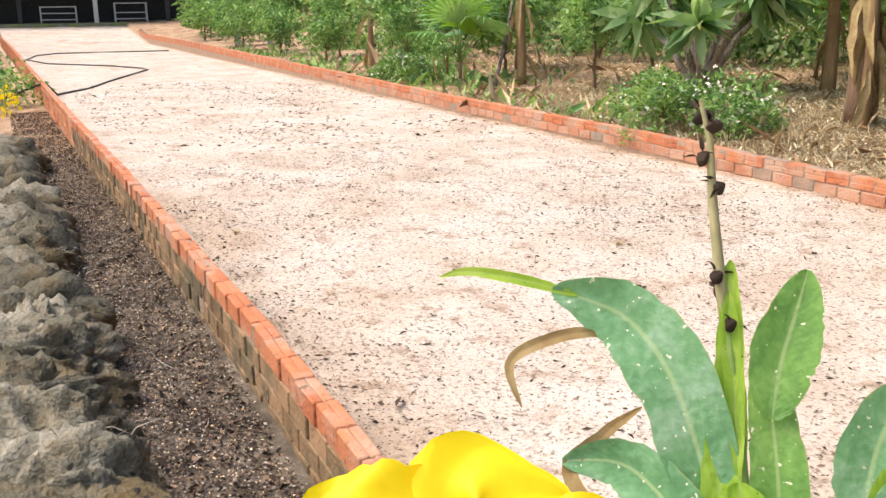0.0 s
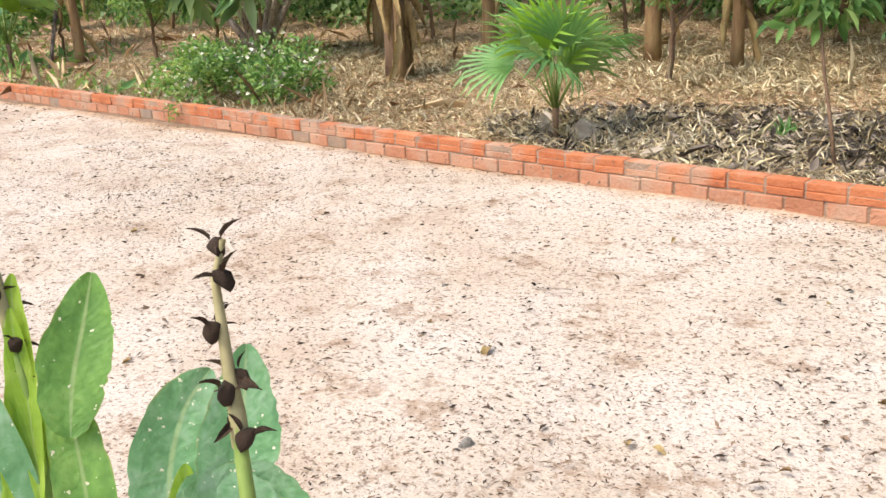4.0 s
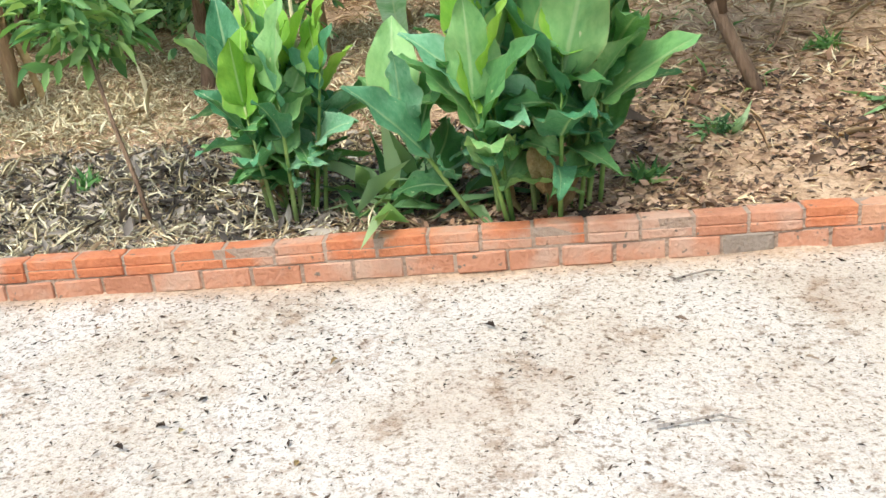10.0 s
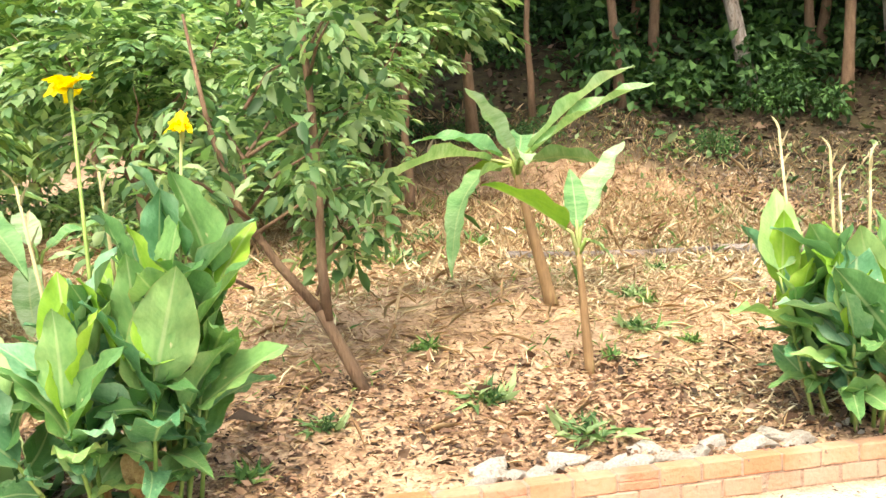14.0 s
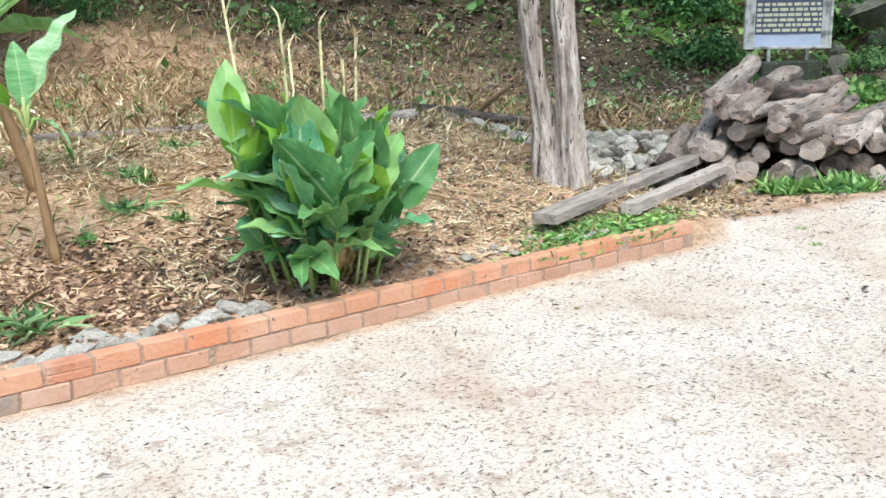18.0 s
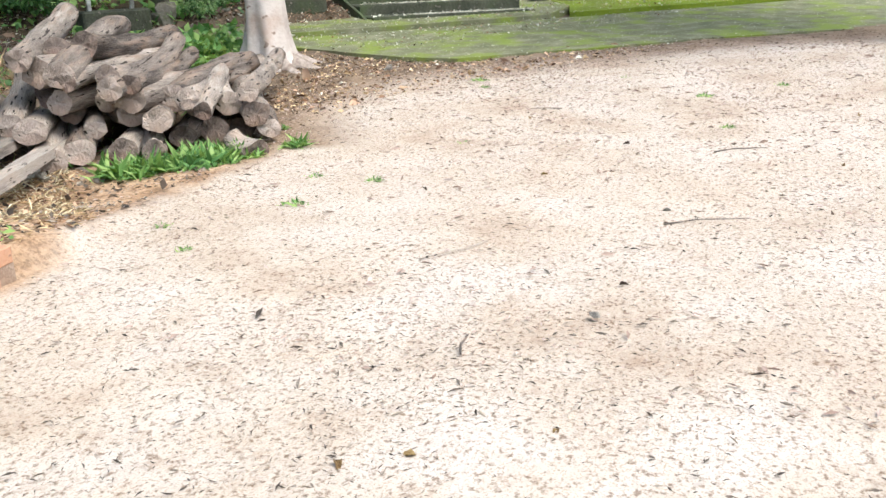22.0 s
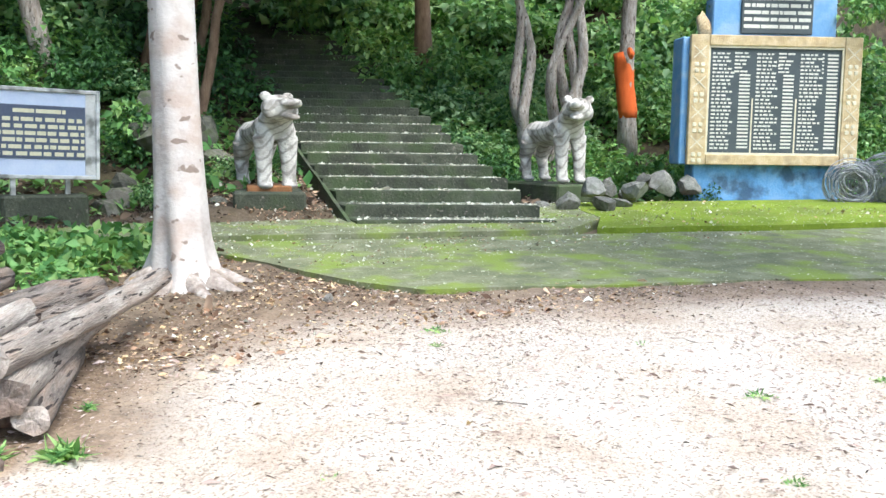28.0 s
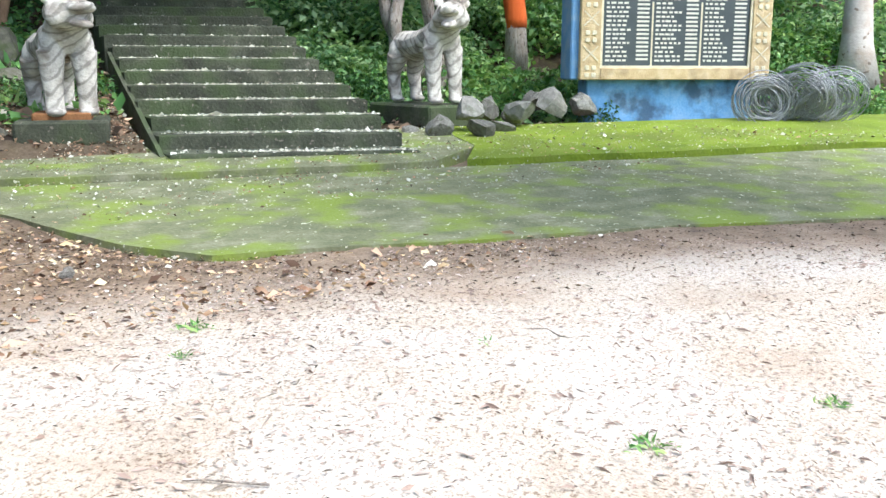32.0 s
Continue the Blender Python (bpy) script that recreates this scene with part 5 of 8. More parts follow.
def build_sign():
    rng = random.Random(14)
    W, H = 1.42, 1.10
    s = thing("notice_sign", pose(18.10, 5.78, 1.08, 0, 1.5, -39), "stained white framed sign with rows of cream lettering on posts", "sign")
    part("panel", Shape().box(0, 0.02, 0, W, 0.07, H, 0.006), SIGN_SKY, s, "faded pale blue panel", smooth=False)
    for x0, z0, x1, z1 in ((0, 0, 0.04, H), (W - 0.04, 0, W, H), (0.043, 0, W - 0.043, 0.04), (0.043, H - 0.04, W - 0.043, H)):
        part("frame", Shape().box(x0 - 0.004, -0.01, z0 - 0.004, x1 + 0.004, 0.075, z1 + 0.004, 0.008), SIGN_WHITE, s, "stained white border", smooth=False)
    for x0, x1 in ((0.045, 0.165), (W - 0.165, W - 0.045)):
        part("stain_border", Shape().box(x0, 0.012, 0.05, x1, 0.022, H - 0.05), SIGN_WHITE, s, smooth=False)
    field = part("field", Shape().box(0.17, 0.01, 0.24, W - 0.17, 0.022, H - 0.21), SIGN_NAVY, s, "dark lettered field", smooth=False)
    part("lettering", bars(rng, 0.42, W - 0.40, H - 0.32, H - 0.24, 1, 0.009, 0.6, (0.1, 0.3), 0.015), LETTER_WARM, field, smooth=False)
    part("lettering", bars(rng, 0.19, W - 0.18, 0.26, H - 0.34, 6, 0.009, 0.58, (0.05, 0.15), 0.025), LETTER_WARM, field, smooth=False)
    for x in (0.42, 1.05):
        part("post", Shape().box(x - 0.03, 0.03, -0.95, x + 0.03, 0.09, 0.0, 0.006), SIGN_WHITE, s, "pale post", smooth=False)
    solid("sign_footing", Shape().box(-0.5, -0.15, 0, 0.5, 0.25, 0.42, 0.03), STEP_DARK, pose(18.7, 5.31, gz(18.7, 5.3) - 0.1, 0, 0, -39), "mossy concrete footing under a sign", "footing", smooth=False)


build_board()
build_sign()


# ---- plants ----
def clump_dome(rng, n, wide, tall):
    a, r = rng.uniform(0, 6.28, n), wide * np.sqrt(rng.uniform(0, 1, n))
    return np.stack([r * np.cos(a), r * np.sin(a), tall * rng.uniform(0.15, 1, n) * np.sqrt(np.clip(1 - (r / wide) ** 2, 0.05, 1))], 1)


def bush_mesh(seed, material, n=1000, wide=0.8, tall=0.9, leaf=0.11, wide_leaf=0.3):
    rng = np.random.default_rng(seed)
    p, w, s = clump_points(rng, n, clump_dome(rng, 16, wide, tall), 0.3, leaf)
    return scatter_mesh("bush", p, w, s, material, wide_leaf)


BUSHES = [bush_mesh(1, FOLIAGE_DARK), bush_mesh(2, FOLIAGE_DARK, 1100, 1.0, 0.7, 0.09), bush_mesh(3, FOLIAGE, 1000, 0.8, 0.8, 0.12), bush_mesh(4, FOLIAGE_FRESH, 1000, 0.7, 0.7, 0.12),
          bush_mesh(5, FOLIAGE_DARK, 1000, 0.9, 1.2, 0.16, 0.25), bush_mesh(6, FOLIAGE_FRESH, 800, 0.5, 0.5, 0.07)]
BUSHES.append(bush_mesh(7, FOLIAGE_FRESH, 300, 0.55, 0.5, 0.17, 0.36))
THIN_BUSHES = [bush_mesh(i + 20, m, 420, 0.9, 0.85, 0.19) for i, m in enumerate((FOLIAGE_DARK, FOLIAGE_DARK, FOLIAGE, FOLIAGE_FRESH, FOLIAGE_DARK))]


def bush(k, x, y, size, label, group="", z=None, name="bush"):
    rng = random.Random(int(x * 91 + y * 57))
    ob = new(name, BUSHES[k])
    ob.matrix_basis = Matrix.LocRotScale((x, y, (gz(x, y) if z is None else z) - 0.03), Euler((0, 0, rng.uniform(0, 6.3))), Vector((size, size, size * rng.uniform(0.8, 1.15))))
    return tagged(ob, label, "bush", group)


def joined(name, items, material, label, category):
    """Many leafy pieces, rows of (mesh, placing), joined into one object that nobody could count."""
    co, faces, count = [], [], 0
    for me, m in items:
        c = np.empty(len(me.vertices) * 3, np.float32)
        me.vertices.foreach_get("co", c)
        f = np.empty(len(me.loops), np.int32)
        me.loops.foreach_get("vertex_index", f)
        mm = np.array(m)
        co.append(c.reshape(-1, 3) @ mm[:3, :3].T + mm[:3, 3])
        faces.append(f + count)
        count += len(me.vertices)
    me = triangle_mesh(name, np.concatenate(co), np.concatenate(faces).reshape(-1, 3), material)
    return tagged(new(name, me), label, category, kind="stuff")


def stair_place(x, y):
    """Metres up the flight and metres across it from its middle, to the side of the board."""
    den = STAIR_UP[0] * STAIR_EDGE[1] - STAIR_UP[1] * STAIR_EDGE[0]
    dx, dy = x - STAIR_AT[0], y - STAIR_AT[1]
    return (dx * STAIR_EDGE[1] - dy * STAIR_EDGE[0]) / den, (STAIR_UP[0] * dy - STAIR_UP[1] * dx) / den


def in_stairs(x, y, margin=0.5):
    u, w = stair_place(x, y)
    return u > -2 and -STAIR_WIDE / 2 - margin < w < STAIR_WIDE / 2 + margin - 0.11 * max(0, u - 4)


def build_forest():
    rng = random.Random(40)
    made, far = 0, []
    for _ in range(1500):
        u, s = rng.uniform(-9, 29), rng.uniform(0.6, 13)
        near = np.interp(u, HILL_U, HILL_N) + s
        x, y = 0.8 * u + 0.6 * near, -0.6 * u + 0.8 * near
        if in_stairs(x, y, 0.75) or (x < 14.5 and s < 2.6) or (17 < x < 22.5 and 4.3 < y < 6.2 and s < 2.2) or (24 < x < 28.5 and -6 < y < -1.3) or made >= 380:
            continue
        if 22.5 < x < 26 and -1.6 < y < 1.2:
            continue
        made += 1
        if 11.5 < x < 19.5 and s < 5 and rng.random() < 0.88:
            continue
        k = rng.choice((0, 1, 0, 4, 2, 1, 3)) if x > 18 else rng.choice((0, 1, 0, 4, 1))
        # paler leaf colours stand in for the stronger light beyond the stairs
        if x > 20 and (s < 8 or stair_place(x, y)[1] > 0):
            k = rng.choice((2, 3, 2, 0, 4, 1)) if stair_place(x, y)[1] < 0 else rng.choice((2, 3, 3, 2))
        if s > 6 or (x < 15 and s > 4.5):
            if x < 18 and made % 2:
                continue
            far.append((k, Matrix.LocRotScale((x, y, gz(x, y) - 0.03), Euler((0, 0, rng.uniform(0, 6.3))), Vector((1, 1, rng.uniform(0.8, 1.15))) * rng.uniform(0.55, 1.15) * (1 + 0.05 * s))))
            continue
        bush(k, x, y, rng.uniform(0.55, 1.15) * (1 + 0.05 * s) * (min(1.0, 0.14 * s) if x < 15 else 1), "dark green undergrowth bush on the wooded slope", "undergrowth")
    for mat in (FOLIAGE_DARK, FOLIAGE, FOLIAGE_FRESH):
        joined("undergrowth", [(THIN_BUSHES[k], m) for k, m in far if THIN_BUSHES[k].materials[0] == mat], mat, "dense green undergrowth deep in the wood", "undergrowth")
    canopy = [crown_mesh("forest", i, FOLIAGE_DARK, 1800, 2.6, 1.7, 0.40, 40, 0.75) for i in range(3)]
    spots = [(8.3, 12.0, 0.10, -0.4), (11.6, 13.1, 0.10, -0.3), (14.9, 13.7, 0.17, -1.1), (18.0, 13.2, 0.16, -0.5), (9.6, 12.6, 0.06, -0.2), (16.6, 14.2, 0.11, 0.0),
             (6.0, 12.8, 0.13, 0.5), (7.2, 13.4, 0.10, -0.5), (13.2, 15.0, 0.12, 0.3), (20.5, 12.4, 0.14, -0.3), (19.2, 11.2, 0.10, 0.2), (21.6, 9.6, 0.10, -0.6), (23.3, 9.3, 0.19, -1.3),
             (24.6, 9.9, 0.10, 0.0), (27.2, 8.6, 0.10, -0.2), (25.6, 11.5, 0.13, 0.1), (22.4, 12.8, 0.15, 0.3)]
    # brown bark stands in for dim trunks; crowns below x 21 enlarged for shade
    for i, (x, y, r, lean) in enumerate(spots):
        tree("tree", x, y, rng.uniform(6, 8), r, "slender leaning tree at the edge of the wood", BARK_GREY if i in (2, 3, 11, 12) else BARK_BROWN, (lean * 1.4, -lean * 0.7), canopy[i % 3],
             crown_scale=rng.uniform(1.0, 1.25) + (0.3 if x < 21 else 0), seed=i, group="forest trees", limbs=3)
    made = 0
    while made < 62:
        u, s = rng.uniform(-12, 30), rng.uniform(5, 22)
        near = np.interp(u, HILL_U, HILL_N) + s
        x, y = 0.8 * u + 0.6 * near, -0.6 * u + 0.8 * near
        su, sw = stair_place(x, y)
        if in_stairs(x, y, 0.6) or (x > 20 and s < 9) or (-1 < sw < 9 and su < 20):
            continue
        made += 1
        tree("tree", x, y, rng.uniform(4.5, 8), rng.uniform(0.06, 0.15), "shaded forest tree with a thin dark trunk", BARK_BROWN, (rng.uniform(-0.6, 0.6), rng.uniform(-0.6, 0.6)), canopy[made % 3],
             crown_scale=rng.uniform(1.0, 1.5), seed=200 + made, group="forest trees", limbs=2)
    # trees added beside the stairs; their crowns, out of view, shade the upper flight
    for i, (u, w) in enumerate(((4.8, -2.8), (6.5, -2.7), (8.5, -2.6), (10.5, -2.6), (12.5, -2.6), (15.5, -2.5), (9.5, -3.6), (11.5, -3.4), (14.0, -3.2), (7.4, -3.5), (13.2, -4.0), (16.5, -3.4))):
        c = STAIR_AT + STAIR_UP * u + STAIR_EDGE * w
        over = -STAIR_EDGE * w * 0.8
        tree("tree", c.x, c.y, 4.6, 0.10, "dark tree added beside the steps, its unseen crown shading the flight", BARK_BROWN, (over.x * 0.4, over.y * 0.4), canopy[i % 3], (over.x * 0.9, over.y * 0.9, 4.7), 1.15, seed=700 + i, group="forest trees", limbs=3)
    # undergrowth spreading over the upper steps
    for i in range(34):
        u = 4.6 + i * 0.38
        limit = STAIR_WIDE / 2 - 0.11 * (u - 4)
        w = rng.uniform(limit + 0.25, STAIR_WIDE / 2 + 0.6)
        c = STAIR_AT + STAIR_UP * u + STAIR_EDGE * w
        bush(rng.choice((2, 3, 2)), c.x, c.y, rng.uniform(0.4, 0.65), "green undergrowth spreading over the steps", "undergrowth")
    # trees that close the view round the garden, the drive and the yard
    light = [crown_mesh("grove", i, FOLIAGE, 1900, 2.3, 1.7, 0.32, 34, 0.7) for i in range(3)]
    for i in range(46):
        a = radians(95 + i * 5.6)
        d = rng.uniform(34, 46)
        x, y = 4 + d * math.cos(a), 2 + d * math.sin(a)
        if (-20 < x < 40 and hill(x, y) > -2) or (x < -18 and -11 < y < 9):
            continue
        tree("tree", x, y, rng.uniform(3.5, 6), 0.2, "leafy tree in the far grove", BARK_BROWN, (0, 0), light[i % 3], crown_scale=rng.uniform(1.6, 2.3), seed=400 + i, group="far grove", limbs=2)


build_forest()


# ---- garden trees ----
def build_garden_trees():
    rng = random.Random(50)
    leafy = [spray_crown(1, FOLIAGE, 250, 1.15, 1.3, 0.14, 0.23), spray_crown(2, FOLIAGE_FRESH, 190, 1.15, 1.3, 0.17, 0.2, 0.5), spray_crown(3, FOLIAGE, 170, 1.15, 1.3, 0.19, 0.24, 0.46)]
    fresh = [crown_mesh("fresh", i, FOLIAGE_FRESH, 1400, 0.75, 0.7, 0.15, 20, 0.34, 0.2, True) for i in range(3)]
    spots = [(1.0, 3.0, 1.5, 0.85), (-0.2, 4.6, 1.6, 1.0), (3.05, 4.9, 1.3, 0.85), (3.9, 5.6, 1.6, 1.0), (0.1, 6.8, 1.9, 1.25), (-2.0, 6.4, 1.9, 1.2), (5.0, 7.0, 1.9, 1.15),
             (3.1, 8.8, 2.3, 1.4), (6.4, 8.8, 2.4, 1.3), (-4.2, 7.6, 2.2, 1.3), (0.2, 9.5, 2.6, 1.6), (4.6, 10.4, 2.8, 1.6), (-3.0, 10.5, 3.0, 1.8), (-6.5, 10.5, 3.0, 1.9),
             (2.0, 12.5, 3.2, 1.8), (6.6, 11.4, 2.6, 1.3), (-1.0, 14, 3.5, 2.2), (-10, 12, 3.0, 2.2), (-14, 9, 2.6, 2.0), (-18, 8, 2.6, 2.0), (-22, 9, 3, 2.2), (-27, 8, 3, 2.4), (-9.5, 8.5, 2.2, 1.7)]
    for i, (x, y, h, c) in enumerate(spots):
        tree("tree", x, y, h, 0.035 + 0.012 * h, "leafy green fruit tree in the dry garden", BARK_BROWN, (rng.uniform(-0.2, 0.2), rng.uniform(-0.2, 0.2)), leafy[i % 3], (0, 0, h * (0.85 + 0.25 * (i % 3)) + 0.15 * c), c, seed=500 + i,
             group="fruit trees", limbs=5)
    small = [(-8.6, 2.2, 0.8, 0.7), (-9.2, 3.6, 1.0, 1.0), (-11.4, 2.2, 0.8, 0.9), (-12.8, 3.2, 1.0, 1.1), (-14.6, 1.7, 0.7, 0.7), (-16.5, 2.5, 1.0, 1.0), (-18.8, 1.4, 0.5, 0.7),
             (-20.2, 2.2, 0.8, 0.9), (-22.5, 1.3, 0.5, 0.8), (-24.5, 1.8, 0.8, 0.9), (-26.5, 1.2, 0.6, 0.8), (-5.6, 4.6, 1.1, 1.1), (-7.8, 5.6, 1.2, 1.3), (-10.5, 5.4, 1.3, 1.3), (-13.5, 5.5, 1.3, 1.4),
             (-17.5, 5.0, 1.3, 1.4), (-21, 5, 1.3, 1.4), (-25, 4.8, 1.3, 1.4), (-2.8, 4.9, 0.9, 0.7), (-0.9, 2.6, 0.75, 0.42), (-29.5, 1.6, 0.7, 1.0), (-32.5, 2.4, 0.9, 1.2), (-36, 1.8, 0.8, 1.1), (-39, 2.6, 1.0, 1.4), (-34, 5, 1.3, 1.6), (-30, 5.5, 1.3, 1.6), (-41, 5.2, 1.4, 1.8)]
    for i, (x, y, h, c) in enumerate(small):
        tree("shrub", x, y, h, 0.03, "fresh green shrub planted behind the kerb", BARK_BROWN, (rng.uniform(-0.1, 0.1), 0), fresh[i % 3], crown_scale=c, seed=600 + i, group="garden shrubs", limbs=4, category="shrub")
    # leafy bushes filling in below and between the trees
    for x, y, k, size in ((-0.6, 6.0, 2, 0.8), (0.4, 7.6, 2, 0.9), (2.9, 7.2, 2, 0.8), (4.3, 8.4, 2, 0.9), (-2.6, 7.8, 2, 1.0), (-1.4, 8.8, 2, 1.1), (1.8, 9.8, 2, 1.1), (3.6, 9.6, 2, 1.0), (5.6, 9.4, 2, 0.9), (-4.5, 9.2, 2, 1.2),
                          (0.2, 11.2, 2, 1.3), (2.8, 11.0, 2, 1.2), (-7.4, 8.0, 2, 1.2), (-9.8, 6.8, 2, 1.2), (-12.2, 7.2, 2, 1.3), 
                          (-15.2, 6.2, 2, 1.3), (-17.2, 3.4, 3, 1.0), (-19.6, 3.8, 2, 1.1), (-20.5, 7, 2, 1.4), (-23.2, 3.4, 3, 1.0), (-13.4, 1.8, 3, 0.6)):
        bush(k, x, y, size, "leafy green bush between fruit trees", "garden bushes")
    # leaning sapling beside the kerb
    t = thing("sapling", pose(1.40, 0.50, gz(1.4, 0.5) - 0.03), "thin leaning sapling with a tuft of bright leaves", "sapling")
    part("trunk", Shape().tube([(0, 0, 0), (-0.06, 0.06, 0.25), (-0.16, 0.16, 0.55), (-0.24, 0.25, 0.85), (-0.28, 0.3, 1.05)], [0.012, 0.011, 0.010, 0.008, 0.005], 7, 0.1), BARK_BROWN, t)
    r2 = np.random.default_rng(9)
    c = np.array([(-0.28, 0.3, 1.0), (-0.36, 0.28, 0.9), (-0.2, 0.36, 0.95), (-0.34, 0.2, 1.1), (-0.25, 0.38, 1.15)])
    p, w, s = clump_points(r2, 260, c, 0.17, 0.14)
    part("crown", scatter_mesh("crown", p, w, s, FOLIAGE_FRESH, 0.18, oval=True), None, t)
    # forked guava tree
    x, y = 4.45, 1.31
    t = thing("guava_tree", pose(x, y, gz(x, y) - 0.05), "forked fruit tree with brown bark and dense oval leaves", "tree")
    r3 = random.Random(7)
    s = Shape()
    s.tube([(0, 0, 0), (-0.06, 0, 0.15), (-0.16, 0.02, 0.36), (-0.24, 0.03, 0.52)], [0.045, 0.04, 0.037, 0.034], 9, 0.12, r3)
    s.tube([(-0.20, 0.02, 0.46), (-0.22, 0.02, 0.8), (-0.22, 0.03, 1.2), (-0.23, 0.05, 1.65), (-0.28, 0.05, 2.3), (-0.2, 0, 2.9)], [0.032, 0.028, 0.026, 0.023, 0.018, 0.008], 8, 0.1, r3)
    s.tube([(-0.24, 0.03, 0.52), (-0.45, 0.1, 0.78), (-0.65, 0.16, 1.1), (-0.8, 0.2, 1.6), (-0.9, 0.2, 2.2)], [0.03, 0.026, 0.022, 0.016, 0.008], 8, 0.1, r3)
    part("trunk", s, BARK_BROWN, t)
    ends = []
    for k in range(26):
        z = r3.uniform(0.9, 3.1)
        a = r3.uniform(0, 6.28)
        reach = r3.uniform(0.3, 0.75) * (1.0 if z < 2.4 else 0.8)
        base = Vector((-0.25 - 0.35 * (k % 2), 0.08, z - 0.3))
        end = base + Vector((math.cos(a) * reach, math.sin(a) * reach, 0.3))
        part("limb", Shape().tube([base, base.lerp(end, 0.5) + Vector((0, 0, 0.06)), end], [0.012, 0.009, 0.004], 5), BARK_BROWN, t)
        ends += [tuple(end), tuple(base.lerp(end, 0.65))]
    p, w, s = clump_points(np.random.default_rng(77), 2300, np.array(ends), 0.22, 0.12)
    part("crown", scatter_mesh("crown", p, w, s, FOLIAGE, 0.26, oval=True, loose=0.4), None, t)
    # shrub with long hanging leaves behind the white-flowered bush
    x, y = -7.0, 2.8
    t = thing("frangipani_tree", pose(x, y, gz(x, y)), "small tree with whorls of long dark leaves", "tree")
    s = Shape()
    heads = []
    for k in range(11):
        a = k * 0.9
        end = Vector((math.cos(a) * r3.uniform(0.4, 1.1), math.sin(a) * r3.uniform(0.4, 1.1), r3.uniform(0.9, 1.7)))
        s.tube([(0, 0, 0), end * 0.5 + Vector((0, 0, 0.15)), end], [0.06, 0.04, 0.02], 7, 0.1, r3)
        heads.append(end)
    part("trunk", s, BARK_GREY, t)
    r4 = np.random.default_rng(12)
    n = 11 * 42
    c = np.array([tuple(h) for h in heads])[np.arange(n) % 11]
    d = r4.normal(size=(n, 3)) * (1, 1, 0.45) + (0, 0, -0.05)
    part("crown", scatter_mesh("crown", c, d, r4.uniform(0.4, 0.68, n), FOLIAGE, 0.13, 0.06, 0.25, True), None, t)


build_garden_trees()

# ---- bananas ----
BANANA_LEAVES = [leaf_shape(1.0, 0.36, d, 0.16, 20, 0.3, 1.0, i, 0.12).mesh("leaf", LEAF_BANANA) for i, d in enumerate((0.25, 0.5, 0.8, 1.05))]
BANANA_YOUNG = leaf_shape(1.0, 0.5, 0.2, 0.22, 14, 0.2, 1.0, 5).mesh("leaf", LEAF_LIGHT)
BANANA_DRY = leaf_shape(1.0, 0.13, 0.2, 0.5, 12, 0.5, 1.0, 8, 0.3).mesh("dry_leaf", LEAF_DRY)


def banana(x, y, stem, radius, leaves, label, group="banana plants", lean=(0, 0), dry=0, bark=None):
    """leaves: rows of (turn in degrees from +x, rise in degrees, length, kind)."""
    rng = random.Random(int(x * 31 + y * 17))
    t = thing("banana_plant", pose(x, y, gz(x, y) - 0.04), label, "banana plant", group)
    n = 8
    pts = [Vector((lean[0] * k / n, lean[1] * k / n, stem * k / n)) for k in range(n + 1)]
    part("stem", Shape().tube(pts, [radius * (1.25 - 0.65 * k / n) for k in range(n + 1)], 12, 0.10, rng), bark or BANANA_STEM, t)
    top = pts[-1]
    for turn, up, long, kind in leaves:
        a, e = radians(turn), radians(up)
        way = Vector((math.cos(a) * math.cos(e), math.sin(a) * math.cos(e), math.sin(e)))
        start = top + way * 0.16 * long + Vector((0, 0, 0.05))
        part("leaf_stalk", Shape().tube([top - Vector((0, 0, 0.05)), top + Vector((0, 0, 0.06)) + way * 0.05, start + way * 0.05], [0.016, 0.013, 0.01], 6), STALK, t)
        me = BANANA_YOUNG if kind == 9 else BANANA_LEAVES[kind]
        part("leaf", me, None, t, "bright yellow-green young leaf" if kind == 9 else "", Matrix.Translation(start) @ turned(way, rng.uniform(-0.5, 0.5)) @ Matrix.Scale(long, 4))
    for k in range(dry):
        a = rng.uniform(0, 6.28)
        way = Vector((math.cos(a), math.sin(a), -rng.uniform(1.4, 4.0)))
        part("dry_leaf", BANANA_DRY, None, t, "hanging dry brown leaf", Matrix.Translation(pts[rng.randrange(3, 9)] + way * radius * 0.6) @ turned(way, rng.uniform(-1, 1)) @ Matrix.Scale(rng.uniform(0.5, 0.9), 4))
    return t


banana(6.02, 2.40, 1.0, 0.042, [(178, 66, 0.6, 0), (-8, 48, 1.0, 0), (-34, 38, 1.0, 0), (150, 34, 0.75, 1), (166, 16, 1.15, 2), (202, -4, 0.9, 3), (-28, 14, 0.65, 1), (140, 2, 0.35, 9), (60, 40, 0.6, 1), (-90, 30, 0.45, 2)],
       "banana plant with pale spreading leaves in a dry garden", lean=(-0.22, 0.08))
banana(5.81, 1.25, 0.80, 0.028, [(185, 38, 0.62, 9), (15, 66, 0.62, 0), (80, 80, 0.4, 0), (330, -10, 0.28, 2)], "slim young banana plant with a bright leaf", lean=(-0.06, 0.0))
banana(-3.93, 2.30, 2.4, 0.115, [(30, 30, 1.5, 2), (100, 35, 1.5, 2), (170, 25, 1.5, 2), (240, 40, 1.4, 1), (310, 30, 1.5, 2)], "old dark banana stem hung with dry yellow leaves", dry=16, bark=BARK_BROWN)
banana(-3.70, 2.12, 1.9, 0.045, [(30, 50, 1.2, 2), (200, 35, 1.2, 2), (260, 60, 1.2, 1)], "slender banana stem beside an old dark one", dry=3)
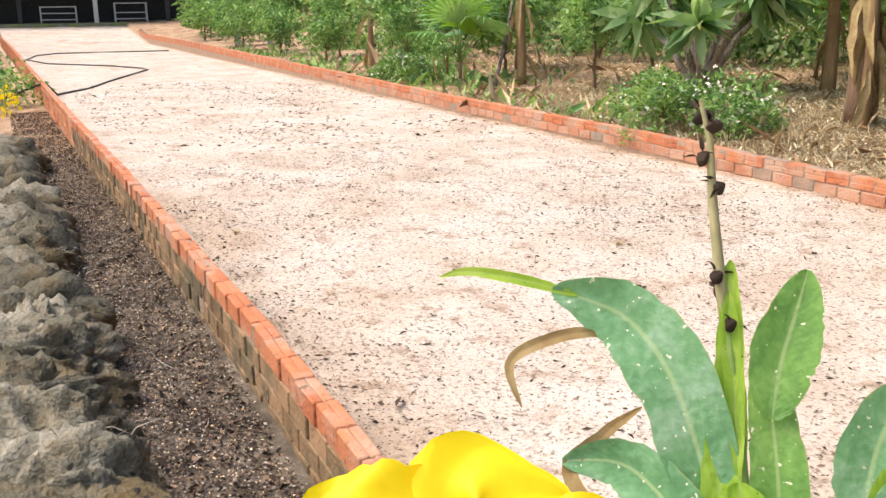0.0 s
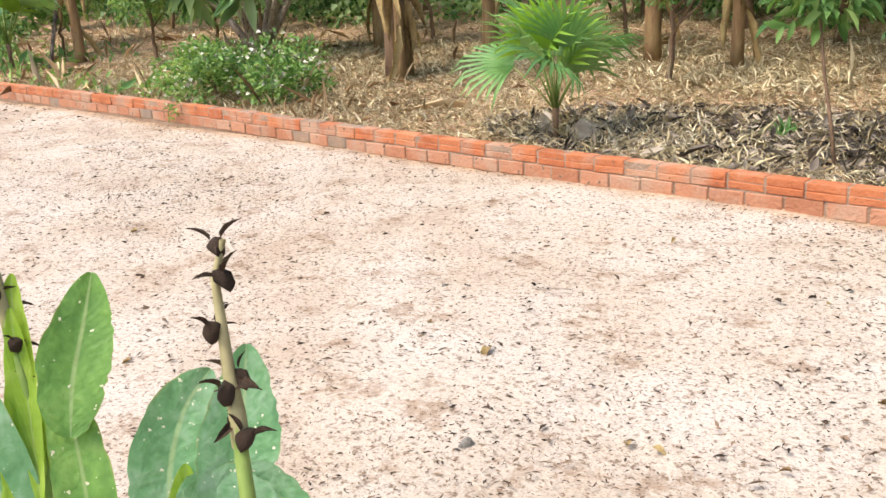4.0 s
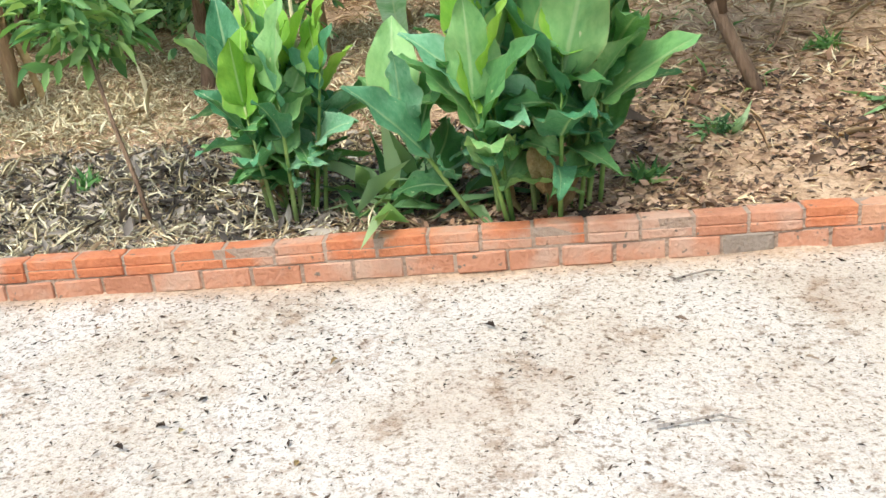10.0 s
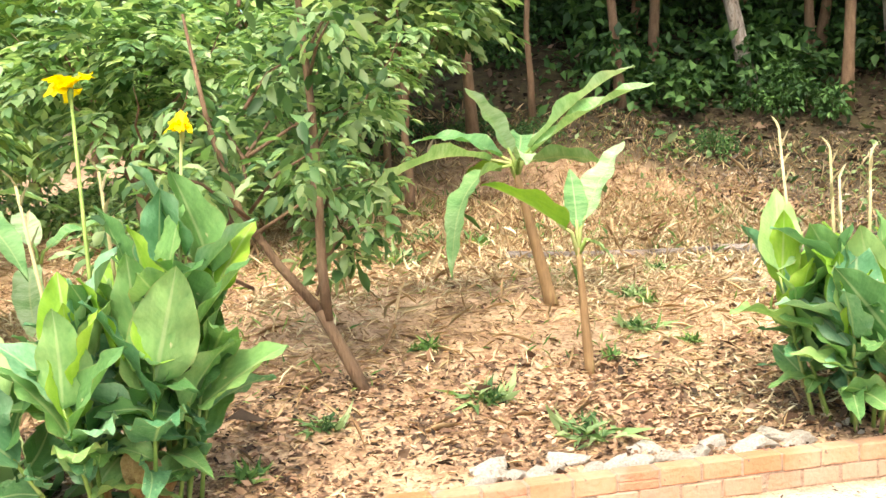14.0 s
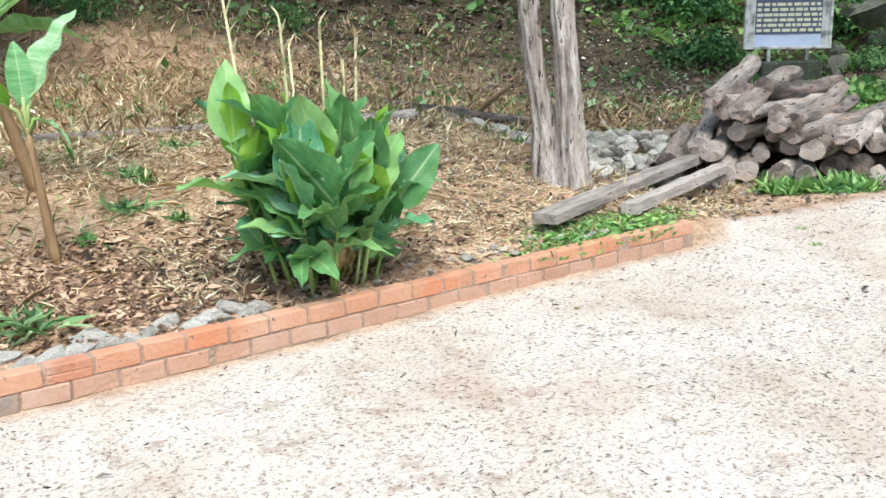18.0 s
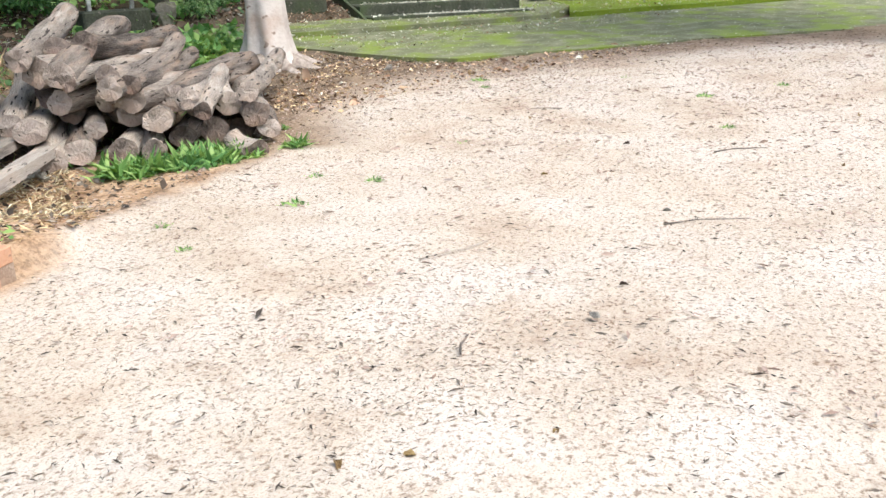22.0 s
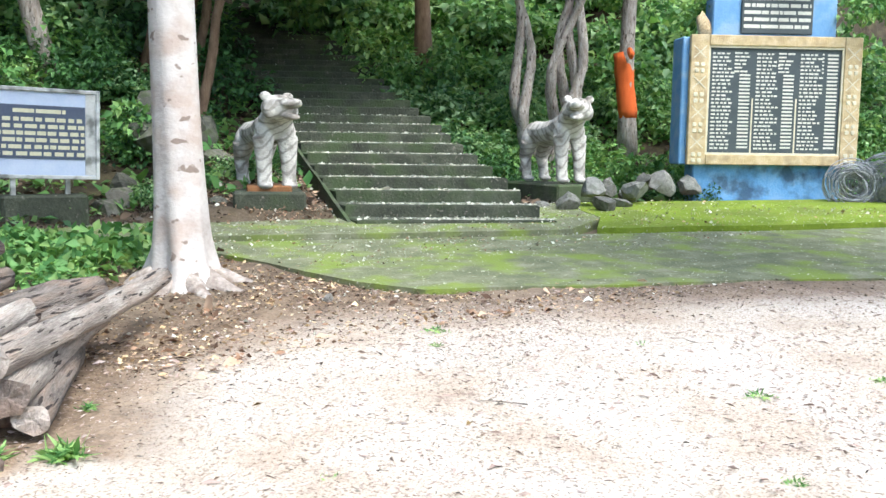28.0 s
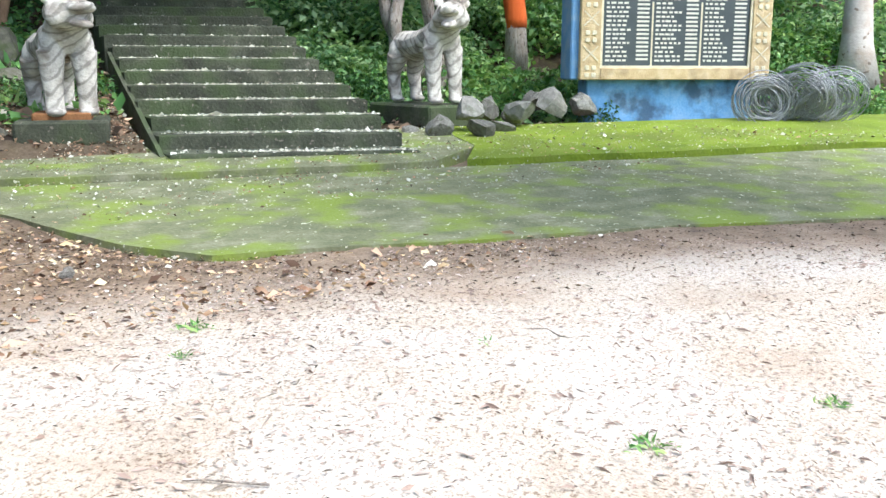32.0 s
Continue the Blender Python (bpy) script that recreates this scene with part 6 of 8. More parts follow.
banana(-1.72, 3.72, 2.2, 0.075, [(20, 40, 1.4, 2), (110, 35, 1.4, 1), (200, 25, 1.4, 2), (290, 40, 1.3, 2)], "tall banana plant in the garden", dry=5)
banana(-3.72, 3.58, 2.0, 0.085, [(0, 40, 1.4, 2), (80, 35, 1.4, 1), (150, 15, 1.4, 2), (260, 20, 1.3, 2)], "tall banana plant in the garden", dry=5)
banana(-0.6, 3.3, 1.9, 0.05, [(40, 40, 1.3, 2), (140, 35, 1.3, 1), (220, 20, 1.2, 2), (320, 15, 1.2, 2)], "banana plant with drooping leaves among fruit trees", dry=4)
banana(1.75, 3.5, 1.0, 0.06, [(150, 30, 0.8, 2), (210, 20, 0.9, 2), (10, 30, 0.8, 2), (90, 60, 0.8, 0), (-40, 5, 0.9, 2)], "banana plant with drooping leaves among fruit trees", dry=1)
banana(2.35, 3.9, 0.55, 0.035, [(260, -25, 0.7, 3), (120, 50, 0.6, 1), (20, 40, 0.6, 1)], "small banana plant with hanging leaves", dry=1)
banana(-6.0, 4.0, 2.4, 0.08, [(0, 40, 1.5, 2), (80, 35, 1.5, 1), (150, 15, 1.5, 2), (260, 20, 1.4, 2)], "tall banana plant in the garden", dry=6)
banana(-10.4, 2.0, 1.6, 0.07, [(0, 50, 1.2, 1), (80, 45, 1.2, 1), (150, 35, 1.2, 2), (260, 50, 1.2, 1), (200, 70, 1.1, 0)], "banana clump behind the kerb", dry=5)
banana(-16.0, 1.5, 1.2, 0.07, [(0, 50, 1.0, 1), (80, 45, 1.0, 1), (180, 35, 1.0, 2), (270, 50, 1.0, 1)], "banana clump behind the kerb", dry=2)

# ---- cannas ----
CANNA_MESH = {}
for mat_key, mat in (("mid", LEAF_CANNA), ("young", LEAF_LIGHT), ("waxy", LEAF_BLUE), ("dry", LEAF_DRY)):
    CANNA_MESH[mat_key] = [leaf_shape(1.0, w, d, 0.20, 14, wv, 0.85, i).mesh("leaf", mat) for i, (w, d, wv) in enumerate(((0.52, 0.12, 0.3), (0.50, 0.38, 0.45), (0.48, 0.7, 0.5), (0.44, 1.0, 0.6)))]
SPENT = [leaf_shape(1.0, 0.17, d, 0.4, 6, 0.3, 1.0, 30 + i).mesh("bract", STALK_DRY) for i, d in enumerate((0.0, 0.3))]
PETALS = [leaf_shape(1.0, w, d, 0.15, 7, 0.6, 0.85, 20 + i).mesh("petal", YELLOW) for i, (w, d) in enumerate(((0.7, 0.6), (0.6, 0.2), (0.75, 0.9)))]
POD = rock_shape(2, 1.1, 2).mesh("seed_pod", SEED)
BRACT = leaf_shape(1.0, 0.28, 0.4, 0.5, 6, 0.2, 1.0, 4).mesh("bract", SEED)


def flower_head(parent, at, size, rng, count=7):
    head = part("flower", Shape().tube([at - Vector((0, 0, size * 0.6)), at], [size * 0.08, size * 0.12], 6), STALK, parent, "yellow flower head")
    for k in range(count):
        a, e = rng.uniform(0, 6.28), rng.uniform(0.0, 1.2)
        way = Vector((math.cos(a) * math.cos(e), math.sin(a) * math.cos(e), math.sin(e)))
        part("petal", PETALS[k % 3], None, head, m=Matrix.Translation(at) @ turned(way, rng.uniform(-1, 1)) @ Matrix.Scale(size * rng.uniform(0.7, 1.1), 4))


def canna(x, y, stems, label, seed, leaf=0.42, dry=4, tall_stalks=(), broad=()):
    """stems: rows of (dx, dy, height, lean turn in degrees, lean). tall_stalks: rows of (dx, dy, height, tip dx, tip dy, has a flower)."""
    rng = random.Random(seed)
    t = thing("canna_clump", pose(x, y, gz(x, y) - 0.02), label, "canna", "canna clumps")
    for dx, dy, h, turn, lean in stems:
        a = radians(turn)
        tip = Vector((dx + math.cos(a) * lean, dy + math.sin(a) * lean, h * 0.72))
        base = Vector((dx, dy, 0))
        pts = [base.lerp(tip, k / 5) for k in range(6)]
        part("stem", Shape().tube(pts, [0.012, 0.011, 0.010, 0.009, 0.007, 0.005], 7, 0.05, rng), STALK, t)
        count = rng.randint(6, 8)
        spin = rng.uniform(0, 6.28)
        for k in range(count):
            q = 0.32 + 0.68 * k / (count - 1)
            at = base.lerp(tip, q)
            spin += 2.4 + rng.uniform(-0.5, 0.5)
            rise = 0.32 + 1.0 * q + rng.uniform(-0.45, 0.25)
            way = Vector((math.cos(spin) * math.cos(rise), math.sin(spin) * math.cos(rise), math.sin(rise)))
            kind = "waxy" if rng.random() < 0.3 else "mid"
            if k >= count - 2 and rng.random() < 0.4:
                kind = "young"
            shape = 0 if q > 0.75 else rng.choice((0, 1, 1, 2) if q > 0.45 else (1, 2, 2, 3))
            size = leaf * rng.uniform(0.75, 1.15) * (1.0 if q > 0.5 else 0.7)
            part("leaf", CANNA_MESH[kind][shape], None, t, m=Matrix.Translation(at) @ turned(way, rng.uniform(-1.1, 1.1)) @ Matrix.Diagonal((size * rng.uniform(0.8, 1.1), size, size, 1)))
    for dx, dy, z, turn, up, size, kind in broad:
        a, e = radians(turn), radians(up)
        way = Vector((math.cos(a) * math.cos(e), math.sin(a) * math.cos(e), math.sin(e)))
        part("leaf", CANNA_MESH[kind][0], None, t, "broad upright leaf", m=Matrix.Translation((dx, dy, z)) @ turned(way, 0.0) @ Matrix.Diagonal((size * 1.1, size, size, 1)))
    for k in range(dry):
        a = rng.uniform(0, 6.28)
        at = Vector((math.cos(a) * 0.10, math.sin(a) * 0.08, rng.uniform(0.2, 0.4)))
        part("dry_leaf", CANNA_MESH["dry"][2 + k % 2], None, t, "brown dry leaf", m=Matrix.Translation(at) @ turned((math.cos(a) * 0.5, math.sin(a) * 0.5, -0.9)) @ Matrix.Scale(leaf * 0.5, 4))
    for dx, dy, h, tx, ty, flower in tall_stalks:
        tip = Vector((dx + tx, dy + ty, h))
        base = Vector((dx, dy, 0.2))
        part("flower_stalk", Shape().tube([base, base.lerp(tip, 0.5) + Vector((0.01, 0, 0)), tip], [0.012, 0.010, 0.007], 7), STALK if flower else STALK_DRY, t)
        if flower:
            flower_head(t, tip, 0.125, rng, 9)
        else:
            for k in range(4):
                at = base.lerp(tip, 0.78 + 0.07 * k)
                a = rng.uniform(0, 6.28)
                part("bract", SPENT[k % 2], None, t, "dry spent bract", m=Matrix.Translation(at) @ turned((math.cos(a) * 0.4, math.sin(a) * 0.4, 1)) @ Matrix.Scale(0.12, 4))
    return t


def clump_stems(seed, count, wide, deep, low, high, lean):
    """Stems set over an oval foot, the tall ones towards its middle."""
    rng = random.Random(seed)
    out = []
    for k in range(count):
        a, d = k * 2.4 + rng.uniform(-0.4, 0.4), math.sqrt((k + 0.5) / count)
        out.append((math.cos(a) * d * wide, math.sin(a) * d * deep, high - (high - low) * d * rng.uniform(0.5, 1.0), math.degrees(a), lean * d * rng.uniform(0.5, 1.2)))
    return out


canna(2.08, 0.55, clump_stems(1, 11, 0.17, 0.13, 0.75, 1.15, 0.16), "clump of green canna plants with narrow upright leaves", 61, 0.38, 6,
      [(-0.05, 0.1, 1.42, -0.14, 0.05, 0), (0.08, 0.1, 1.36, 0.02, 0.02, 0), (0.0, 0.12, 1.25, -0.04, 0.02, 0)])
canna(3.26, 0.26, clump_stems(2, 13, 0.24, 0.12, 0.75, 1.3, 0.16) + [(0.20, 0.04, 1.62, 10, 0.05), (0.25, 0.08, 1.5, 20, 0.12), (-0.3, 0.02, 0.75, 185, 0.32), (0.12, 0.06, 1.45, 60, 0.04)],
      "broad clump of green canna plants with tall yellow flowers", 62, 0.48, 8,
      [(0.14, 0.08, 1.74, 0.12, 0.20, 1), (-0.15, 0.08, 1.92, -0.05, 0.12, 1), (-0.25, 0.1, 1.5, -0.20, 0.1, 0), (0.0, 0.1, 1.55, -0.1, 0.05, 0)],
      [(0.10, -0.06, 0.92, 200, 84, 0.42, "young"), (0.16, 0.0, 1.02, 30, 80, 0.40, "mid"), (0.02, 0.0, 1.08, 160, 72, 0.36, "mid"), (0.24, -0.04, 0.80, 5, 56, 0.46, "mid"), (-0.06, -0.08, 0.72, 185, 78, 0.42, "young"), (0.05, -0.10, 0.60, 120, 80, 0.38, "mid")])
canna(7.06, 0.34, clump_stems(3, 16, 0.30, 0.16, 0.62, 1.15, 0.20) + [(-0.28, 0.1, 1.2, 170, 0.2)], "clump of waxy green canna plants with spent flower stalks", 63, 0.48, 9,
      [(-0.32, 0.15, 1.62, -0.10, 0.05, 0), (-0.1, 0.15, 1.5, 0.0, 0.05, 0), (-0.08, 0.12, 1.34, 0.0, 0.03, 0), (0.08, 0.15, 1.46, 0.04, 0.0, 0), (0.24, 0.12, 1.38, 0.12, 0.05, 0), (0.2, 0.14, 1.26, 0.06, 0.02, 0)],
      [(0.16, -0.12, 0.62, 215, 80, 0.44, "mid"), (0.22, -0.10, 0.62, 330, 76, 0.44, "young"), (-0.05, -0.08, 0.66, 190, 78, 0.38, "young"), (-0.20, -0.02, 0.85, 165, 40, 0.46, "waxy"), (-0.24, -0.06, 0.6, 185, 22, 0.44, "waxy"), (0.32, -0.08, 0.5, 350, 12, 0.4, "waxy")])


# ---- fan palm ----
def fan_mesh(seed, material):
    rng = random.Random(seed)
    s = Shape()
    n = 17
    for k in range(n):
        a = radians(-78 + 156 * k / (n - 1))
        long = 0.36 * (0.75 + 0.25 * math.cos(a)) * rng.uniform(0.9, 1.05)
        d = Vector((math.sin(a), math.cos(a), 0))
        side = Vector((math.cos(a), -math.sin(a), 0))
        pts = [Vector((0, 0, 0)), d * long * 0.45 + Vector((0, 0, 0.02)), d * long * 0.8 - Vector((0, 0, 0.01)), d * long - Vector((0, 0, 0.07 * rng.uniform(0.5, 1.6)))]
        v = []
        for p, w in zip(pts, (0.004, 0.013, 0.010, 0.001)):
            v += [p - side * w + Vector((0, 0, w * 0.6)), p, p + side * w + Vector((0, 0, w * 0.6))]
        s.add(v, [(i * 3 + j, i * 3 + j + 1, i * 3 + j + 4, i * 3 + j + 3) for i in range(3) for j in range(2)])
    s.blade = [(0.5, 0.3, 0)] * len(s.v)
    return s.mesh("fan", material)


FANS = [fan_mesh(i, LEAF_CANNA) for i in range(3)] + [fan_mesh(7, LEAF_LIGHT), fan_mesh(8, LEAF_GREY)]


def fan_palm(x, y, size, label, fronds=13):
    rng = random.Random(int(x * 10))
    t = thing("fan_palm", pose(x, y, gz(x, y) - 0.02) @ Matrix.Scale(size, 4), label, "palm", "palms")
    part("trunk", Shape().tube([(0, 0, 0), (0, 0, 0.10), (0.0, 0, 0.2)], [0.016, 0.015, 0.02], 8), BARK_BROWN, t)
    for k in range(fronds):
        a = k * 2.4
        e = radians(86 - 42 * k / fronds)
        way = Vector((math.cos(a) * math.cos(e), math.sin(a) * math.cos(e), math.sin(e)))
        long = rng.uniform(0.24, 0.40)
        tip = Vector((0, 0, 0.18)) + way * long
        stalk = part("frond_stalk", Shape().tube([(0, 0, 0.18), Vector((0, 0, 0.2)) + way * long * 0.5, tip], [0.007, 0.005, 0.004], 5), STALK, t)
        out = Vector((math.cos(a), math.sin(a), 2.3 * math.sin(e) - 0.55 if k < 0.7 * fronds else 0.15))
        part("fan", FANS[3] if k < 4 else FANS[k % 3], None, stalk, "", m=Matrix.Translation(tip) @ turned(out, rng.uniform(-0.7, 0.7)))
    for k in range(2 if fronds == 13 else 0):
        a = 0.4 + k * 2.2
        way = Vector((math.cos(a), math.sin(a), -0.7))
        part("dead_fan", FANS[4], None, t, "withered grey hanging fan", m=Matrix.Translation(Vector((0, 0, 0.17)) + way * 0.10) @ turned(way, rng.uniform(0.9, 1.3)) @ Matrix.Diagonal((0.4, 0.6, 0.6, 1)))


fan_palm(-0.55, 0.52, 1.25, "small fan palm with bright green leaves behind the kerb")
fan_palm(-11.2, 1.3, 1.9, "young palm with bright arching fronds behind the kerb", 10)


# ---- white-flowered bush ----
def flowering_bush(x, y, wide, tall, seed):
    rng = np.random.default_rng(seed)
    t = thing("flowering_bush", pose(x, y, gz(x, y) - 0.02), "loose green weedy bush dotted with small white flowers", "bush", "flowering bushes")
    c = clump_dome(rng, 40, wide, tall)
    p, w, s = clump_points(rng, 4200, c, 0.24, 0.075)
    part("foliage", scatter_mesh("foliage", p, w + (0, 0, 0.5), s, FOLIAGE_FRESH, 0.22), None, t)
    p, w, s = clump_points(rng, 420, c, 0.26, 0.04)
    p = p + (0, 0, 0.05)
    tagged(part("flowers", scatter_mesh("flowers", p, w, s * 1.2, PETAL_WHITE, 0.5), None, t, "small white flowers"), kind="stuff")


flowering_bush(-4.75, 0.85, 0.80, 0.80, 1)
flowering_bush(-12.3, 0.8, 0.5, 0.5, 3)


# ---- cannas beside the start of the path ----
def spine_leaf(points, wide, face, fold=0.12, rows=26, tip=0.0, wave=0.08):
    """A leaf along a bent spine; face: the way its upper side looks."""
    pts = [Vector(p) for p in points]
    face = Vector(face).normalized()

    def along(t):
        q = t * (len(pts) - 1)
        i = min(int(q), len(pts) - 2)
        a, b, c, d = pts[max(i - 1, 0)], pts[i], pts[i + 1], pts[min(i + 2, len(pts) - 1)]
        s = q - i
        return 0.5 * ((2 * b) + (c - a) * s + (2 * a - 5 * b + 4 * c - d) * s * s + (3 * b - a - 3 * c + d) * s ** 3)

    v, f = [], []
    nick = random.Random(int(wide * 1000) + len(pts))
    for i in range(rows + 1):
        t = i / rows
        p = along(t)
        d = (along(min(1, t + 0.02)) - along(max(0, t - 0.02))).normalized()
        side = d.cross(face).normalized()
        up = side.cross(d)
        w = wide * 0.5 * max(0.03, math.sin(math.pi * min(1, t * 0.96 + 0.02) ** 0.85) ** 0.8)
        for j in range(9):
            u = (j - 4) / 4
            if j in (0, 8):
                u *= 1 - 0.12 * nick.random() ** 4 + 0.02 * nick.random()
            v.append(p + side * (u * w) + up * (abs(u) * w * fold * 2 + wave * wide * 0.3 * math.sin(t * 14 + j) * abs(u)))
    for i in range(rows):
        for j in range(8):
            a = i * 9 + j
            f.append((a, a + 1, a + 10, a + 9))
    s = Shape().add(v, f)
    s.blade = [((j - 4) / 4, i / rows, 0) for i in range(rows + 1) for j in range(9)]
    return s


def seed_head(parent, spots, size, rng):
    for p in spots:
        pod = part("seed_pod", POD, None, parent, "dark dry seed pod", m=Matrix.LocRotScale(Vector(p), Euler((rng.uniform(0, 3), 0, rng.uniform(0, 3))), Vector((size, size, size * 1.15))))
        for k in range(3):
            a, e = rng.uniform(0, 6.28), rng.uniform(-0.2, 1.4)
            way = Vector((math.cos(a) * math.cos(e), math.sin(a) * math.cos(e), math.sin(e)))
            part("bract", BRACT, None, parent, m=Matrix.Translation(Vector(p) + way * size * 0.7) @ turned(way, rng.uniform(-1, 1)) @ Matrix.Scale(size * rng.uniform(1.2, 2.5), 4))


POD_SMALL = rock_shape(6, 0.6, 1).mesh("speckle", ORANGE)


def along_stem(points, count, off, rng):
    """Places spread along a stem, set a little off it to alternating sides."""
    out = []
    for k in range(count):
        q = (k + 0.9 * rng.random()) / count * (len(points) - 1)
        i = min(int(q), len(points) - 2)
        p = Vector(points[i]).lerp(Vector(points[i + 1]), q - i)
        a = k * 2.6
        out.append(p + Vector((math.cos(a) * off, math.sin(a) * off, 0)))
    return out


def build_near_cannas():
    rng = random.Random(71)
    view = (0.80, -0.50, 0.35)
    at = pose(-1.247, 2.141, -0.580, 0.08, 0.16, -1.61) @ Matrix.Scale(1.38, 4)
    closer = pose(-0.546, 0.975, -0.264, 0.08, 0.16, -1.61) @ Matrix.Scale(1.17, 4)
    t = thing("canna_plant", at, "canna with insect-bitten green leaves and dry black seed heads", "canna", "cannas beside the path")
    part("stem", Shape().tube([(2.37, -4.49, 0.36), (2.36, -4.5, 0.5), (2.345, -4.53, 0.66), (2.24, -4.486, 0.887), (2.183, -4.478, 1.03), (2.146, -4.473, 1.157), (2.127, -4.47, 1.25), (2.112, -4.48, 1.30)],
                              [0.014, 0.013, 0.012, 0.010, 0.008, 0.004, 0.003, 0.002], 9), STALK, t)
    part("spent_spike", Shape().furrowed([(2.20, -4.479, 0.98), (2.183, -4.478, 1.03), (2.146, -4.473, 1.157), (2.127, -4.47, 1.25), (2.112, -4.48, 1.31)], [0.0095, 0.0088, 0.0072, 0.005, 0.003], 12, 0.2, 3), STALK_DRY, t, "fading flower spike")
    seed_head(t, along_stem(((2.205, -4.480, 0.97), (2.183, -4.478, 1.03), (2.146, -4.473, 1.157), (2.127, -4.47, 1.25), (2.112, -4.48, 1.31)), 7, 0.011, rng), 0.0145, rng)
    for pts, wide, mat, label in (
            ([(2.33, -4.55, 0.62), (2.278, -4.55, 0.744), (2.20, -4.57, 0.90), (2.13, -4.60, 0.975), (2.085, -4.65, 1.005), (2.055, -4.70, 1.02)], 0.125, NEAR_BLUE, "arching grey-green leaf"),
            ([(2.075, -4.665, 1.012), (2.04, -4.72, 1.03), (1.985, -4.805, 1.045), (1.96, -4.85, 1.035)], 0.018, NEAR_YOUNG, "withered leaf tip"),
            ([(2.30, -4.465, 0.86), (2.28, -4.44, 0.93), (2.265, -4.405, 1.0), (2.253, -4.376, 1.065)], 0.10, NEAR_GREEN, ""),
            ([(2.30, -4.52, 0.78), (2.23, -4.485, 0.93), (2.19, -4.468, 1.03), (2.175, -4.455, 1.07)], 0.035, NEAR_YOUNG, "young upright leaf"),
            ([(2.31, -4.53, 0.70), (2.26, -4.50, 0.84), (2.215, -4.486, 0.95), (2.20, -4.48, 1.0)], 0.04, NEAR_YOUNG, "young upright leaf"),
            ([(2.36, -4.51, 0.60), (2.345, -4.48, 0.72), (2.29, -4.455, 0.85), (2.235, -4.45, 0.965)], 0.085, NEAR_GREEN, ""),
            ([(2.345, -4.55, 0.60), (2.30, -4.55, 0.72), (2.24, -4.50, 0.88), (2.20, -4.475, 1.03)], 0.06, NEAR_YOUNG, "young upright leaf"),
            ([(2.35, -4.58, 0.58), (2.29, -4.60, 0.70), (2.197, -4.643, 0.772), (2.143, -4.726, 0.774)], 0.10, NEAR_BLUE, ""),
            ([(2.42, -4.60, 0.50), (2.38, -4.565, 0.60), (2.34, -4.54, 0.70), (2.31, -4.525, 0.775)], 0.16, NEAR_YOUNG, "bright young leaf"),
            ([(2.36, -4.6, 0.60), (2.166, -4.718, 0.743), (2.159, -4.664, 0.811), (2.173, -4.605, 0.853)], 0.025, LEAF_DRY, "curled brown leaf"),
            ([(2.13, -4.60, 0.955), (2.085, -4.682, 0.955), (2.055, -4.77, 0.915), (2.085, -4.767, 0.846)], 0.02, LEAF_DRY, "withered hanging strip"),
            ([(2.38, -4.52, 0.45), (2.46, -4.44, 0.58), (2.52, -4.38, 0.62)], 0.11, NEAR_GREEN, "")):
        part("leaf", spine_leaf(pts, wide, view), mat, t, label)
    t = thing("canna_plant", at, "canna with a pale stalk, broad leaves and a dry seed head", "canna", "cannas beside the path")
    part("stem", Shape().tube([(2.85, -4.52, 0.36), (2.84, -4.52, 0.5), (2.806, -4.505, 0.845), (2.776, -4.484, 0.909), (2.725, -4.455, 1.031), (2.708, -4.448, 1.073), (2.683, -4.435, 1.161), (2.685, -4.421, 1.195)],
                              [0.012, 0.011, 0.009, 0.009, 0.007, 0.003, 0.002, 0.002], 9), STALK, t)
    part("spent_spike", Shape().furrowed([(2.735, -4.461, 1.0), (2.725, -4.455, 1.031), (2.708, -4.448, 1.073), (2.683, -4.435, 1.161), (2.685, -4.421, 1.2)], [0.0085, 0.0080, 0.006, 0.004, 0.003], 12, 0.2, 4), STALK_DRY, t, "fading flower spike")
    seed_head(t, along_stem(((2.735, -4.461, 1.0), (2.725, -4.455, 1.031), (2.708, -4.448, 1.073), (2.683, -4.435, 1.161), (2.685, -4.421, 1.2)), 7, 0.010, rng), 0.0135, rng)
    t = thing("canna_plant", closer, "canna with broad split grey-green leaves beside the drive", "canna", "cannas beside the path")
    part("stem", Shape().tube([(2.36, -4.2, 0.12), (2.35, -4.21, 0.35), (2.31, -4.2, 0.56), (2.28, -4.15, 0.66)], [0.016, 0.015, 0.012, 0.008], 9), STALK, t)
    for pts, wide, mat, label in (
            ([(2.26, -4.22, 0.56), (2.225, -4.20, 0.67), (2.21, -4.15, 0.77), (2.228, -4.10, 0.835)], 0.13, NEAR_BLUE, "broad grey-green leaf"),
            ([(2.31, -4.18, 0.58), (2.30, -4.12, 0.70), (2.28, -4.08, 0.78), (2.262, -4.05, 0.87)], 0.13, NEAR_BLUE, "broad grey-green leaf"),
            ([(2.29, -4.2, 0.55), (2.25, -4.19, 0.62), (2.24, -4.175, 0.70)], 0.06, NEAR_YOUNG, "bright young leaf"),
            ([(2.26, -4.2, 0.645), (2.34, -4.11, 0.665), (2.42, -4.06, 0.60)], 0.09, NEAR_BLUE, ""),
            ([(2.24, -4.2, 0.645), (2.34, -4.14, 0.62), (2.46, -4.09, 0.50)], 0.14, NEAR_BLUE, ""),
            ([(2.32, -4.25, 0.42), (2.22, -4.3, 0.56), (2.16, -4.36, 0.60)], 0.12, NEAR_GREEN, ""),
            ([(2.33, -4.2, 0.40), (2.44, -4.14, 0.52), (2.56, -4.08, 0.46)], 0.13, NEAR_GREEN, "")):
        part("leaf", spine_leaf(pts, wide, view), mat, t, label)
